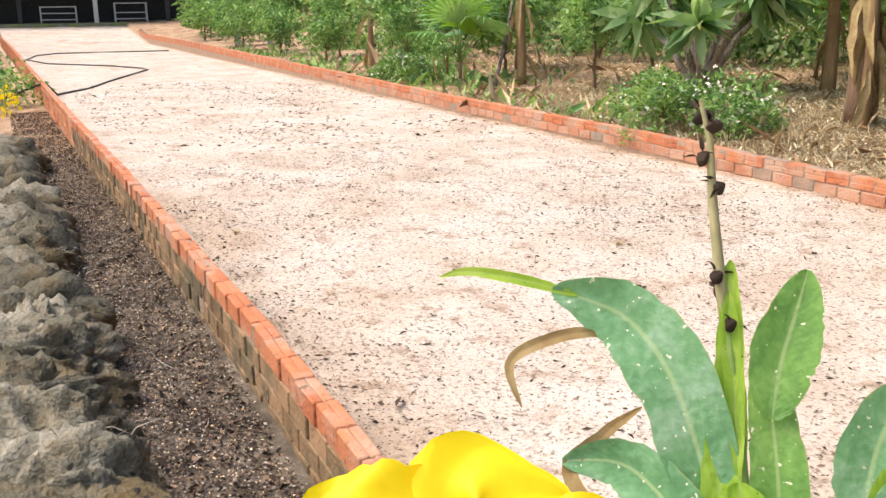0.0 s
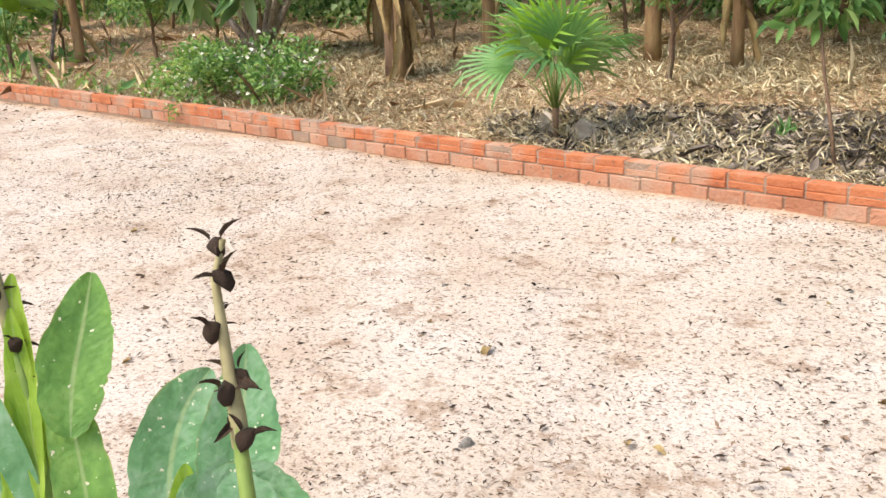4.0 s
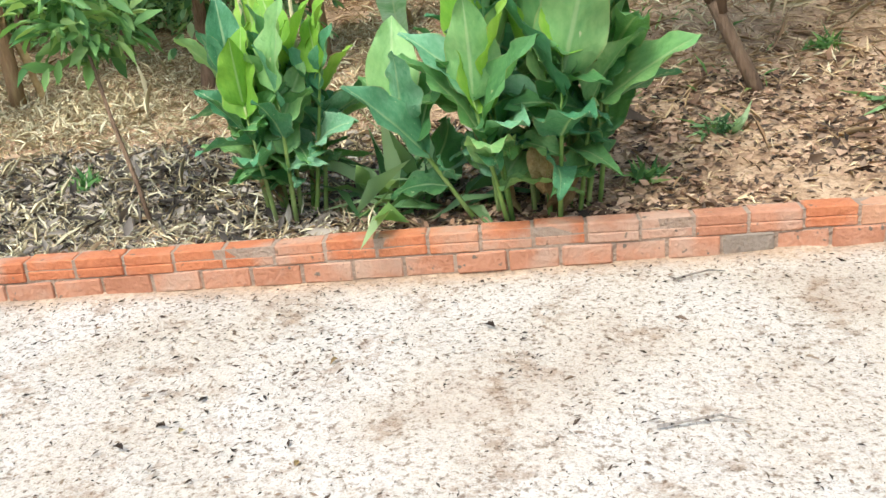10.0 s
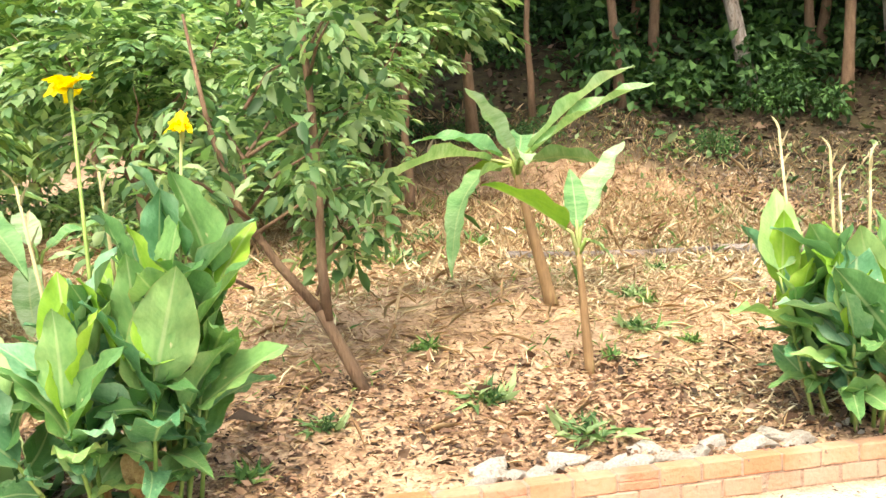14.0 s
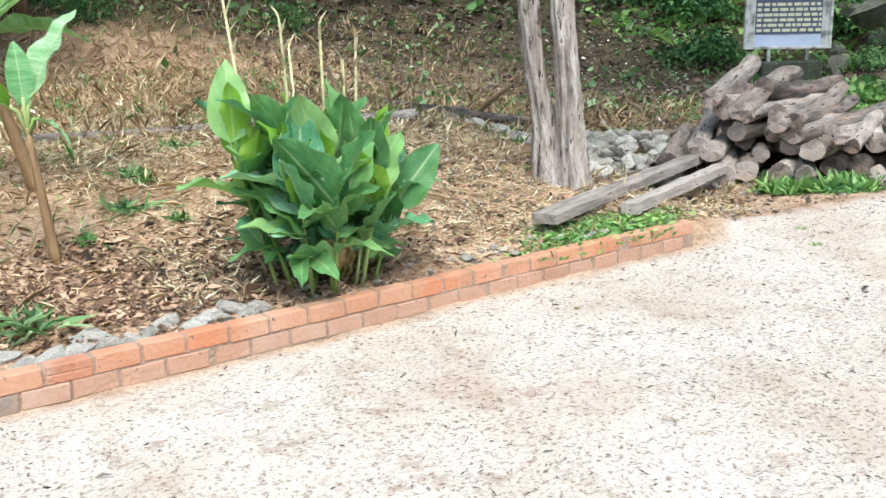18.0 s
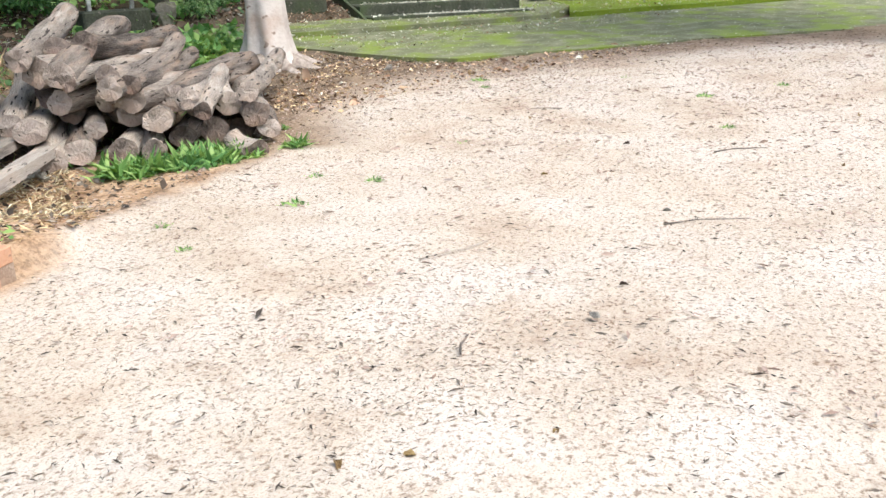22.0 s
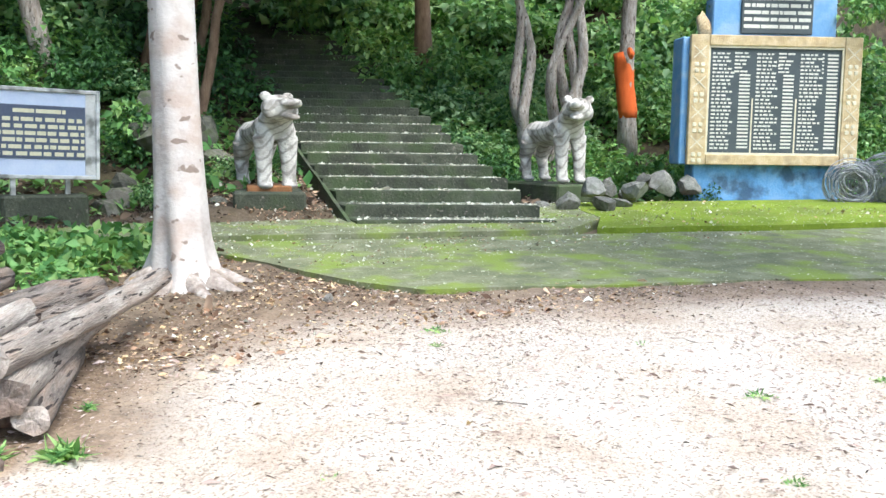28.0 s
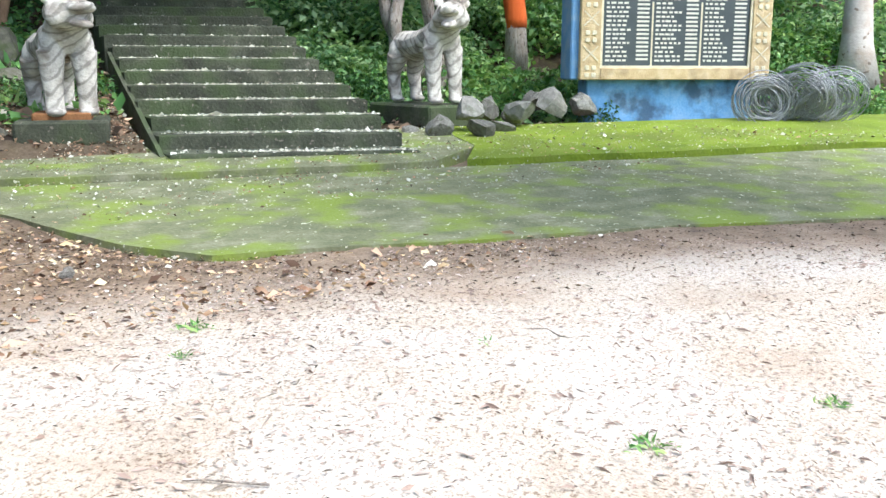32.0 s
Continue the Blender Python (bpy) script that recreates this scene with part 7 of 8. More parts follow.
    # yellow flower close to the path
    t = thing("canna_flower", at, "bright yellow canna flower with orange speckles on a green stalk", "flower", "cannas beside the path")
    part("stem", Shape().tube([(2.76, -5.23, 0.36), (2.77, -5.22, 0.5), (2.80, -5.18, 0.95), (2.80, -5.17, 1.08)], [0.011, 0.010, 0.008, 0.006], 8), STALK, t)
    for pts, wide in (([(2.80, -5.17, 1.085), (2.785, -5.21, 1.13), (2.77, -5.25, 1.138), (2.757, -5.28, 1.128)], 0.075),
                      ([(2.80, -5.17, 1.085), (2.785, -5.185, 1.135), (2.785, -5.16, 1.155), (2.815, -5.11, 1.138)], 0.07),
                      ([(2.80, -5.17, 1.085), (2.83, -5.13, 1.115), (2.845, -5.10, 1.120), (2.87, -5.065, 1.085)], 0.065),
                      ([(2.80, -5.17, 1.085), (2.81, -5.19, 1.105), (2.81, -5.175, 1.11), (2.82, -5.16, 1.095)], 0.04),
                      ([(2.80, -5.17, 1.085), (2.78, -5.22, 1.10), (2.79, -5.26, 1.085)], 0.05)):
        part("petal", spine_leaf(pts, wide, (0.5, -0.3, 0.8), 0.05, 24, wave=0.3), YELLOW, t)
    part("throat", rock_shape(4, 0.6).mesh("throat", ORANGE), None, t, "orange speckled throat", m=Matrix.LocRotScale((2.785, -5.205, 1.122), None, Vector((0.014, 0.014, 0.007))))
    for k in range(16):
        a = k * 2.4
        part("speckle", POD_SMALL, None, t, "orange speckle", m=Matrix.LocRotScale((2.782 + 0.012 * math.cos(a) * (1 + k % 3 * 0.4), -5.222 + 0.014 * math.sin(a) * (1 + k % 3 * 0.4), 1.1405), None, Vector((0.0022, 0.004, 0.0035))))


build_near_cannas()


# ---- strip left of the drive ----
def build_left_strip():
    rng = random.Random(81)
    RAG = shader("rotten_sacking", [(0.035, 0.031, 0.021), (0.14, 0.128, 0.09), (0.34, 0.315, 0.245)], 9, 0.95, 1.0, 60, vary=0.35, grime=((0.13, 0.085, 0.03), 4, 0.7), speck=((0.03, 0.028, 0.02), 13, 0.4))
    for i in range(24):
        x = 0.62 - i * 0.36
        y = -5.47 - 0.004 * i + rng.uniform(-0.08, 0.06)
        bm = bmesh.new()
        bmesh.ops.create_icosphere(bm, subdivisions=5 if i < 6 else 4, radius=1.0)
        lay = Euler((rng.uniform(-0.4, 0.4), rng.uniform(-0.4, 0.4), rng.uniform(0, 6.28))).to_matrix()
        for v in bm.verts:
            d = v.co.normalized()
            e = lay @ d
            warp = d + Vector((0.3 * noise.noise(d * 2.5), 0.3 * noise.noise(d * 2.5 + Vector((9, 0, 0))), 0))
            fold = 1 - abs(noise.noise(Vector((e.x * 0.9, e.y * 5.0, e.z * 2.2)) + warp + Vector((i * 2.3, 0, 0)))) * 2
            k = 1 + 0.5 * noise.noise(d * 1.5 + Vector((i * 3.1, 0, 0))) + 0.32 * fold + 0.11 * (1 - 2 * abs(noise.noise(Vector((e.x * 2.5, e.y * 13, e.z * 6)) + warp * 1.5 + Vector((0, i * 1.7, 0))))) + 0.05 * noise.noise(d * 14 + Vector((0, 0, i)))
            v.co = Vector((d.x * k * 0.27, d.y * k * 0.22, d.z * k * 0.19))
        s = Shape().add([v.co for v in bm.verts], [[v.index for v in f.verts] for f in bm.faces])
        bm.free()
        solid("old_sack", s, RAG, pose(x, y, gz(x, y) + 0.06, rng.uniform(-12, 12), rng.uniform(-10, 10), rng.uniform(0, 60)), "rotten grey earth-filled sack overgrown with dry grass", "sack", "old sacks")
    r2 = np.random.default_rng(5)
    n = 2600
    x, y = r2.uniform(-8, 0.9, n), -5.75 - np.abs(r2.normal(size=n)) * 0.35
    w = np.stack([r2.normal(size=n), r2.normal(size=n), r2.uniform(0.1, 1.2, n)], 1)
    me = scatter_mesh("dry_grass", np.stack([x, y, height(x, y)], 1), w, r2.uniform(0.1, 0.34, n), STRAW, 0.018, 0.0, 0.35)
    tagged(new("dry_grass", me), "matted dry grass behind old sacks", "grass", kind="stuff")
    n = 7000
    x = r2.uniform(-6, 0.8, n)
    y = -5.52 + r2.normal(size=n) * 0.13
    keep = np.sin(5.1 * x + 1) + np.sin(11.3 * x) > 0.2
    x, y, n = x[keep], y[keep], int(keep.sum())
    w = np.stack([r2.normal(size=n), r2.normal(size=n), r2.uniform(0.0, 0.7, n)], 1)
    me = scatter_mesh("dry_grass", np.stack([x, y, height(x, y) + 0.10 + 0.12 * r2.random(n)], 1), w, r2.uniform(0.04, 0.13, n), MULCH, 0.02, 0.0, 0.5)
    tagged(new("dry_grass", me), "dry grass stalks over rotten sacks", "grass", kind="stuff")
    n = 38000
    x, y = r2.uniform(-13, 1.0, n), r2.uniform(-5.5, -4.72, n)
    w = np.stack([r2.normal(size=n), r2.normal(size=n), r2.uniform(-0.1, 0.25, n)], 1)
    me = scatter_mesh("earth_litter", np.stack([x, y, height(x, y) + 0.008], 1), w, r2.uniform(0.006, 0.024, n) * (1 + 1.5 * (r2.uniform(0, 1, n) > 0.97)), LITTER, 0.35, 0.2, 0.1)
    tagged(new("earth_litter", me), "crumbs of bark and leaf on damp earth", "litter", kind="stuff")
    n = 4500
    x, y = r2.uniform(-10, 1.0, n), r2.uniform(-5.5, -4.72, n)
    w = np.stack([r2.normal(size=n), r2.normal(size=n), r2.uniform(-0.1, 0.25, n)], 1)
    me = scatter_mesh("earth_litter", np.stack([x, y, height(x, y) + 0.012], 1), w, r2.uniform(0.006, 0.018, n), STRAW, 0.3, 0.2, 0.1)
    tagged(new("earth_litter", me), "pale chips and grit on damp earth", "litter", kind="stuff")
    n = 24000
    x, y = r2.uniform(-8, 1.0, n), r2.uniform(-5.5, -4.70, n)
    w = np.stack([r2.normal(size=n), r2.normal(size=n), r2.uniform(-0.1, 0.25, n)], 1)
    me = scatter_mesh("earth_litter", np.stack([x, y, height(x, y) + 0.010], 1), w, r2.uniform(0.005, 0.02, n), MULCH, 0.3, 0.2, 0.1)
    tagged(new("earth_litter", me), "grey crumbs of leaf and bark on damp earth", "litter", kind="stuff")
    for k in range(22):
        x, y, a = rng.uniform(-4, 0.8), rng.uniform(-5.4, -4.85), rng.uniform(0, 6.28)
        long = rng.uniform(0.12, 0.32)
        s = Shape().tube([(0, 0, 0), (long * 0.5, rng.uniform(-0.03, 0.03), 0.01), (long, rng.uniform(-0.04, 0.04), 0.004)], [0.004, 0.0035, 0.002], 5)
        solid("twig", s, WOOD_OLD, pose(x, y, gz(x, y) + 0.006, 0, 0, math.degrees(a)), "dry twig on dark earth", "twig", "twigs")
    bush(5, -14.2, -5.7, 1.3, "pale green weedy bush beside the kerb")
    bush(5, -16.0, -6.0, 1.5, "pale green weedy bush beside the kerb")
    t = thing("marigold", pose(-12.6, -5.55, gz(-12.6, -5.55)), "weedy plant with yellow flowers beside the kerb", "flower")
    part("stem", Shape().tube([(0, 0, 0), (0.02, 0, 0.3), (0, 0.03, 0.62)], [0.008, 0.006, 0.004], 6), STALK, t)
    p, w, s = clump_points(np.random.default_rng(3), 120, clump_dome(np.random.default_rng(4), 8, 0.15, 0.6), 0.1, 0.06)
    part("flowers", scatter_mesh("flowers", p, w, s, YELLOW, 0.4), None, t, "yellow blossoms")


build_left_strip()


# ---- far end of the drive ----
def build_shelter():
    x, y = -47.5, -1.0
    z = gz(x, y)
    s = thing("shelter", pose(x, y, z), "dark open-fronted shelter at the far end of the drive", "shelter")
    part("back_wall", Shape().box(-3.2, -7.5, 0, -3.0, 7.0, 3.2, 0.02), DARK_METAL, s, smooth=False)
    part("roof", Shape().box(-3.4, -7.8, 2.6, 0.8, 7.3, 2.72, 0.02), DARK_METAL, s, smooth=False)
    part("floor_slab", Shape().box(-3.2, -7.6, -0.4, 0.6, 7.1, 0.10, 0.03), CONCRETE_MOSS, s, "pale concrete floor edge", smooth=False)
    for k in range(5):
        part("post", Shape().box(0.3, -7.2 + k * 3.4, 0.10, 0.5, -7.0 + k * 3.4, 2.6, 0.01), DARK_METAL if k % 2 else PALE_METAL, s, smooth=False)
    for dy, w, h in ((-2.8, 1.6, 0.75), (0.6, 1.5, 0.9)):
        r = thing("metal_rack", pose(x + 0.1, y + dy, z + 0.1), "grey metal rack standing in a dark shelter", "rack", "racks")
        for yy in (0, w):
            part("upright", Shape().box(-0.4, yy, 0, -0.36, yy + 0.05, h), PALE_METAL, r, smooth=False)
            part("upright", Shape().box(0, yy, 0, 0.04, yy + 0.05, h), PALE_METAL, r, smooth=False)
        for zz in (0.15, 0.45, h):
            part("rail", Shape().box(-0.4, 0.0, zz, 0.05, w + 0.05, zz + 0.05), PALE_METAL, r, smooth=False)
    b = thing("bench", pose(-29.5, 2.2, gz(-29.5, 2.2)), "white bench among garden shrubs", "bench")
    part("seat", Shape().box(-0.25, -0.7, 0.38, 0.25, 0.7, 0.43, 0.01), PALE_METAL, b, smooth=False)
    for yy in (-0.6, 0.5):
        part("leg", Shape().box(-0.2, yy, 0, 0.2, yy + 0.1, 0.38, 0.01), PALE_METAL, b, smooth=False)
    hose = Shape()
    for pts in ([(-11.6, -6.3), (-12.8, -5.85), (-13.6, -5.45), (-14.0, -5.1), (-14.15, -4.92)],):
        lift = [0.03, 0.04, 0.10, 0.20, 0.24]
        hose.tube([(a, b, max(gz(a, b), 0) + c) for (a, b), c in zip(pts, lift)], [0.018] * 5, 7)
    pts = [(-14.15, -4.92, 0.24), (-14.4, -4.75, 0.02), (-14.7, -4.6, 0.02), (-15.5, -4.15, 0.02), (-17.0, -3.7, 0.02), (-18.9, -3.05, 0.02), (-20.6, -2.45, 0.02), (-21.2, -2.5, 0.02), (-22.7, -3.05, 0.02), (-24.9, -4.5, 0.02), (-27.5, -4.95, 0.02), (-30.2, -4.6, 0.02), (-31.4, -3.9, 0.02), (-31.2, -2.0, 0.02), (-31.0, -0.4, 0.02)]
    hose.tube([(a, b, gz(a, b) + c) for a, b, c in pts], [0.018] * len(pts), 7)
    solid("garden_hose", hose, RUBBER, pose(0, 0, 0), "black hose lying in loops across the sand and over the kerb", "hose")
    st = Shape().tube([(-10.1, 1.35, 0.1), (-10.7, 1.9, 1.0), (-11.4, 2.5, 2.1)], [0.03, 0.028, 0.025], 7)
    solid("leaning_pole", st, WOOD_OLD, pose(0, 0, 0), "pale pole leaning against garden shrubs", "pole")


build_shelter()


# ---- things round the platform ----
def build_platform_things():
    rng = random.Random(91)
    # coils of old wire beside the board
    for i in range(5):
        at = Vector((26.1 + rng.uniform(-0.3, 0.3), -4.25 - 0.24 * i, 1.0 + rng.uniform(-0.08, 0.22)))
        coil = thing("wire_coil", Matrix.Translation(at), "tangled coil of old grey wire beside the board", "wire coil", "wire coils")
        tilt = Euler((rng.uniform(1.0, 1.7), rng.uniform(-0.4, 0.4), rng.uniform(0.8, 1.9))).to_matrix()
        for k in range(26):
            r = rng.uniform(0.12, 0.46)
            off = Vector((rng.uniform(-0.06, 0.06), rng.uniform(-0.06, 0.06), rng.uniform(-0.10, 0.10)))
            squash = rng.uniform(0.75, 1.0)
            pts = [tilt @ (off + Vector((r * math.cos(a), r * squash * math.sin(a), 0.05 * math.sin(2 * a + k)))) for a in np.linspace(0, 6.2832, 19)]
            part("wire_loop", Shape().tube(pts, [0.007] * 19, 5, cap=False), WIRE, coil)
    # tree wrapped in orange cloth
    x, y = 28.4, -0.25
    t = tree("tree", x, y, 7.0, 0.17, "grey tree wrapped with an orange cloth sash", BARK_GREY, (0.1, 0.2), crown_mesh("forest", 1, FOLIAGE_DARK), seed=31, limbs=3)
    pts = [(0.01 * k, 0.02 * k, 0.75 + 0.16 * k) for k in range(9)]
    part("cloth_sash", Shape().tube(pts, [0.175, 0.185, 0.178, 0.188, 0.18, 0.188, 0.195, 0.185, 0.178], 14, 0.12, rng), CLOTH, t, "orange cloth wrapped round the trunk")
    part("cloth_knot", Shape().tube([(-0.18, -0.05, 1.9), (-0.24, -0.06, 1.98), (-0.2, -0.02, 2.06), (-0.16, 0, 2.0)], [0.03, 0.07, 0.06, 0.03], 8, 0.2, rng), CLOTH, t, "knot of orange cloth")
    # pale tree beyond the wire
    t = tree("tree", 29.4, -5.95, 7.0, 0.24, "pale tree trunk with an orange cloth band", BARK_PALE, (0.2, 0.1), crown_mesh("forest", 2, FOLIAGE_DARK), seed=32, limbs=3, flare=1.6)
    part("cloth_band", Shape().tube([(0.05, 0, 1.7), (0.06, 0, 1.95), (0.07, 0, 2.25)], [0.235, 0.235, 0.23], 14, 0.05, rng), CLOTH, t, "orange cloth band")
    tree("tree", 18.3, -5.6, 6.5, 0.16, "tree trunk standing at the edge of the platform", BARK_GREY, (0.3, -0.3), crown_mesh("forest", 0, FOLIAGE_DARK), seed=33, limbs=3, flare=1.8)
    tree("tree", 29.5, 4.5, 7.5, 0.2, "dark rough trunk standing among the slope plants", BARK_BROWN, (0.5, 0.4), crown_mesh("forest", 1, FOLIAGE_DARK), (1.5, 1.0, 8.6), seed=34, limbs=3)
    # strangler tree of several twisted stems behind the statue
    t = thing("tree", pose(26.9, 1.0, gz(26.9, 1.0) - 0.1), "twisted tree of several pale braided stems", "tree")
    for k in range(6):
        a = k * 1.05
        pts = [Vector((0.20 * math.cos(a + q * 0.55) * (1.1 - 0.05 * q) + 0.12 * math.sin(q * 1.3 + k), 0.26 * math.sin(a + q * 0.55) + (0.10 * q if k < 2 else -0.07 * q), 0.42 * q)) for q in range(13)]
        part("trunk", Shape().furrowed(pts, [0.12 * (1 - 0.05 * q) for q in range(13)], 16, 0.14, k), BARK_GREY, t)
    part("crown", crown_mesh("forest", 0, FOLIAGE_DARK), None, t, m=pose(0, 0, 6.2))
    # red cloth on the leaning tree behind the sign
    s = Shape().tube([(-0.15, 0.1, 0), (-0.25, 0.15, 0.25), (-0.38, 0.2, 0.5)], [0.21, 0.22, 0.19], 12, 0.1, rng)
    solid("cloth_band", s, CLOTH, pose(22.9, 9.5, gz(23.3, 9.3) + 1.55), "orange cloth tied round a leaning trunk", "cloth")
    # plants at the foot of the pale tree, the sign and the boulders
    for x, y, k, size in ((17.0, 3.0, 6, 0.8), (17.4, 3.9, 6, 0.75), (16.5, 2.8, 6, 0.7), (17.0, 4.5, 6, 0.8), (15.9, 2.6, 6, 0.6), (17.5, 3.3, 6, 0.6), (16.2, 3.4, 6, 0.7), (16.6, 3.9, 3, 0.6), (20.2, 4.6, 2, 0.5), (26.5, -1.7, 2, 0.5), (25.9, -2.0, 4, 0.45),
                          (26.4, -1.3, 2, 0.55), (28.2, -6.4, 3, 0.7), (28.9, -5.3, 3, 0.8), (29.5, -7.6, 3, 0.9), (23.7, 2.7, 2, 0.5), (24.4, 1.5, 3, 0.55), (25.6, 0.8, 2, 0.6), (26.5, 0.2, 2, 0.7), (27.4, -1.2, 3, 0.8), (25.4, 1.7, 0, 0.8),
                          (21.6, 4.4, 2, 0.5), (22.3, 4.2, 0, 0.5), (20.7, 4.6, 0, 0.5)):
        bush(k, x, y, size, "green leafy undergrowth at the edge of the forecourt", "forecourt plants")
    # overhanging sprays over the board
    for x, y, z, size in ((26.4, -2.2, 3.6, 0.9), (26.9, -4.6, 3.7, 0.9), (26.2, -3.4, 4.3, 0.6)):
        bush(3, x, y, size, "leafy spray hanging over the top of a board", "overhanging sprays", z=z, name="hanging_branch")


build_platform_things()


# ---- weeds, grass and small things on the ground ----
def tuft_mesh(seed, n=60, long=0.10, spread=0.07, material=FOLIAGE_FRESH, wide=0.12, rise=1.0):
    rng = np.random.default_rng(seed)
    p = np.zeros((n, 3))
    p[:, :2] = rng.normal(size=(n, 2)) * spread * 0.5
    w = np.stack([rng.normal(size=n), rng.normal(size=n), rng.uniform(0.2, rise, n)], 1)
    return scatter_mesh("weed", p, w, long * rng.uniform(0.5, 1.2, n), material, wide, 0.03, 0.3)


TUFTS = [tuft_mesh(1), tuft_mesh(2, 40, 0.08, 0.10), tuft_mesh(3, 90, 0.22, 0.12, FOLIAGE_FRESH, 0.10, 1.6), tuft_mesh(4, 70, 0.30, 0.16, FOLIAGE, 0.09, 1.2), tuft_mesh(5, 110, 0.05, 0.22, FOLIAGE_FRESH, 0.25, 0.6)]


def weed(k, x, y, size, label, group):
    ob = new("weed", TUFTS[k])
    ob.matrix_basis = Matrix.LocRotScale((x, y, gz(x, y) - 0.004), Euler((0, 0, x * 7)), Vector((size,) * 3))
    tagged(ob, label, "weed", group)


def build_small_things():
    rng = random.Random(95)
    for x, y, k, s in ((11.4, -0.78, 1, 1.2), (12.05, -0.64, 1, 1.0), (12.0, -1.1, 1, 1.0), (10.4, -0.58, 1, 0.7), (15.03, -3.2, 1, 1.2), (13.53, 0.28, 0, 1.0), (15.9, -0.9, 1, 1.3), (13.75, -3.4, 1, 0.9), (13.1, -1.45, 1, 0.8),
                       (15.5, -1.05, 1, 0.8), (7.95, -2.2, 0, 0.5), (16.0, -2.4, 1, 0.9), (15.6, -3.9, 1, 1.0), (10.8, -0.2, 1, 0.8), (8.05, -2.9, 0, 0.6)):
        weed(k, x, y, s * 0.58, "small green weed in pale sand", "weeds in the sand")
    for x, y, k, s in ((5.07, 1.01, 3, 0.8), (5.48, 0.50, 3, 0.9), (6.42, 1.83, 3, 0.7), (6.66, 2.46, 3, 0.6), (6.64, 1.55, 2, 0.6), (6.03, 1.44, 2, 0.5), (7.3, 3.2, 3, 0.6), (4.93, 1.8, 2, 0.7), (6.7, 2.3, 2, 0.6), (5.9, 5.6, 3, 1.1), (5.3, 4.4, 3, 1.0), (6.3, 5.2, 2, 1.1), (7.2, 6.0, 2, 1.0), (9.6, 6.2, 2, 1.0),
                       (3.75, 0.5, 2, 0.7), (0.75, 1.25, 2, 0.7), (-0.3, 0.45, 4, 1.2), (4.15, 0.9, 3, 0.6), (10.6, 2.9, 2, 0.8), (12.3, 4.2, 3, 1.0), (11.3, 3.8, 2, 0.8), (8.0, 4.2, 2, 0.7), (10.1, 2.2, 2, 0.6), (7.9, 1.6, 2, 0.7)):
        weed(k, x, y, s * 0.75, "green weed in dry garden earth", "garden weeds")
    creepers, blades = [], []
    for _ in range(30):
        x, y = rng.uniform(8.3, 9.9), 0.16 + 0.34 * rng.random()
        creepers.append((TUFTS[4], Matrix.LocRotScale((x, y, gz(x, y)), Euler((0, 0, x * 7)), Vector((1, 1, 1)) * rng.uniform(0.7, 1.5))))
    joined("creeper", creepers, FOLIAGE_FRESH, "low green creeper along the top of the kerb", "creeper")
    for _ in range(30):
        t = rng.random() ** 1.3
        x, y = 11.9 + 0.95 * t + rng.uniform(-0.15, 0.1), 0.85 - 0.85 * t + rng.uniform(-0.2, 0.12)
        blades.append((TUFTS[2], Matrix.LocRotScale((x, y, gz(x, y)), Euler((0, 0, x * 7)), Vector((1, 1, 1)) * rng.uniform(0.55, 0.95) * (1 - 0.35 * t))))
    joined("grass", blades, FOLIAGE_FRESH, "bright green grass along the foot of stacked logs", "grass")
    # grey-leaved weed between the cannas
    weed(3, 2.65, 0.55, 1.5, "pale grey-green weed between canna clumps", "garden weeds")
    # loose stones, leaves and sticks on the drive
    stones("stone", [(1.65, -2.91, 0.012, 0.032), (0.62, -1.9, 0.008, 0.018), (11.5, -3.05, 0.01, 0.03), (9.78, -2.85, 0.01, 0.028), (16.6, 0.35, 0.23, 0.06)], "small grey stone lying on pale sand", "loose stones")
    dry = [leaf_shape(1.0, 0.45, 0.4, 0.5, 6, 0.5, 1.0, i).mesh("dry_leaf", LEAF_DRY) for i in range(3)] + [leaf_shape(1.0, 0.4, 0.2, 0.7, 6, 0.5, 1.0, 7).mesh("dry_leaf", SEED)]
    for x, y, s in ((2.55, -1.93, 0.075), (2.89, -2.1, 0.07), (1.9, -1.29, 0.045), (1.99, -1.16, 0.045), (2.05, -1.21, 0.04), (2.46, -1.43, 0.04), (3.03, -0.58, 0.05), (2.48, -0.76, 0.04), (1.73, -0.66, 0.03), (2.22, -2.01, 0.025), (1.24, -2.31, 0.085),
                    (2.47, -2.48, 0.04), (2.04, -2.63, 0.05), (2.1, -2.59, 0.05), (-0.81, -1.39, 0.05), (0.88, -2.25, 0.04), (1.11, -0.74, 0.05), (0.2, -3.2, 0.05), (-1.5, -2.2, 0.07), (-2.85, -4.2, 0.06), (8.53, -2.46, 0.06), (8.45, -2.23, 0.06),
                    (8.78, -2.85, 0.045), (10.17, -2.91, 0.05), (8.1, -0.55, 0.06), (12.2, -2.2, 0.06), (13.1, -2.7, 0.06), (11.8, -1.5, 0.05), (14.0, -1.8, 0.06), (12.6, -4.1, 0.06), (14.2, -4.4, 0.07), (13.9, -0.6, 0.06)):
        me = dry[rng.randrange(4)]
        ob = new("fallen_leaf", me)
        ob.matrix_basis = Matrix.LocRotScale((x, y, gz(x, y) + 0.010), Euler((rng.uniform(-0.2, 0.2), rng.uniform(-0.3, 0.3), rng.uniform(0, 6.3))), Vector((s,) * 3))
        tagged(ob, "curled dry brown leaf on pale sand", "leaf", "fallen leaves")
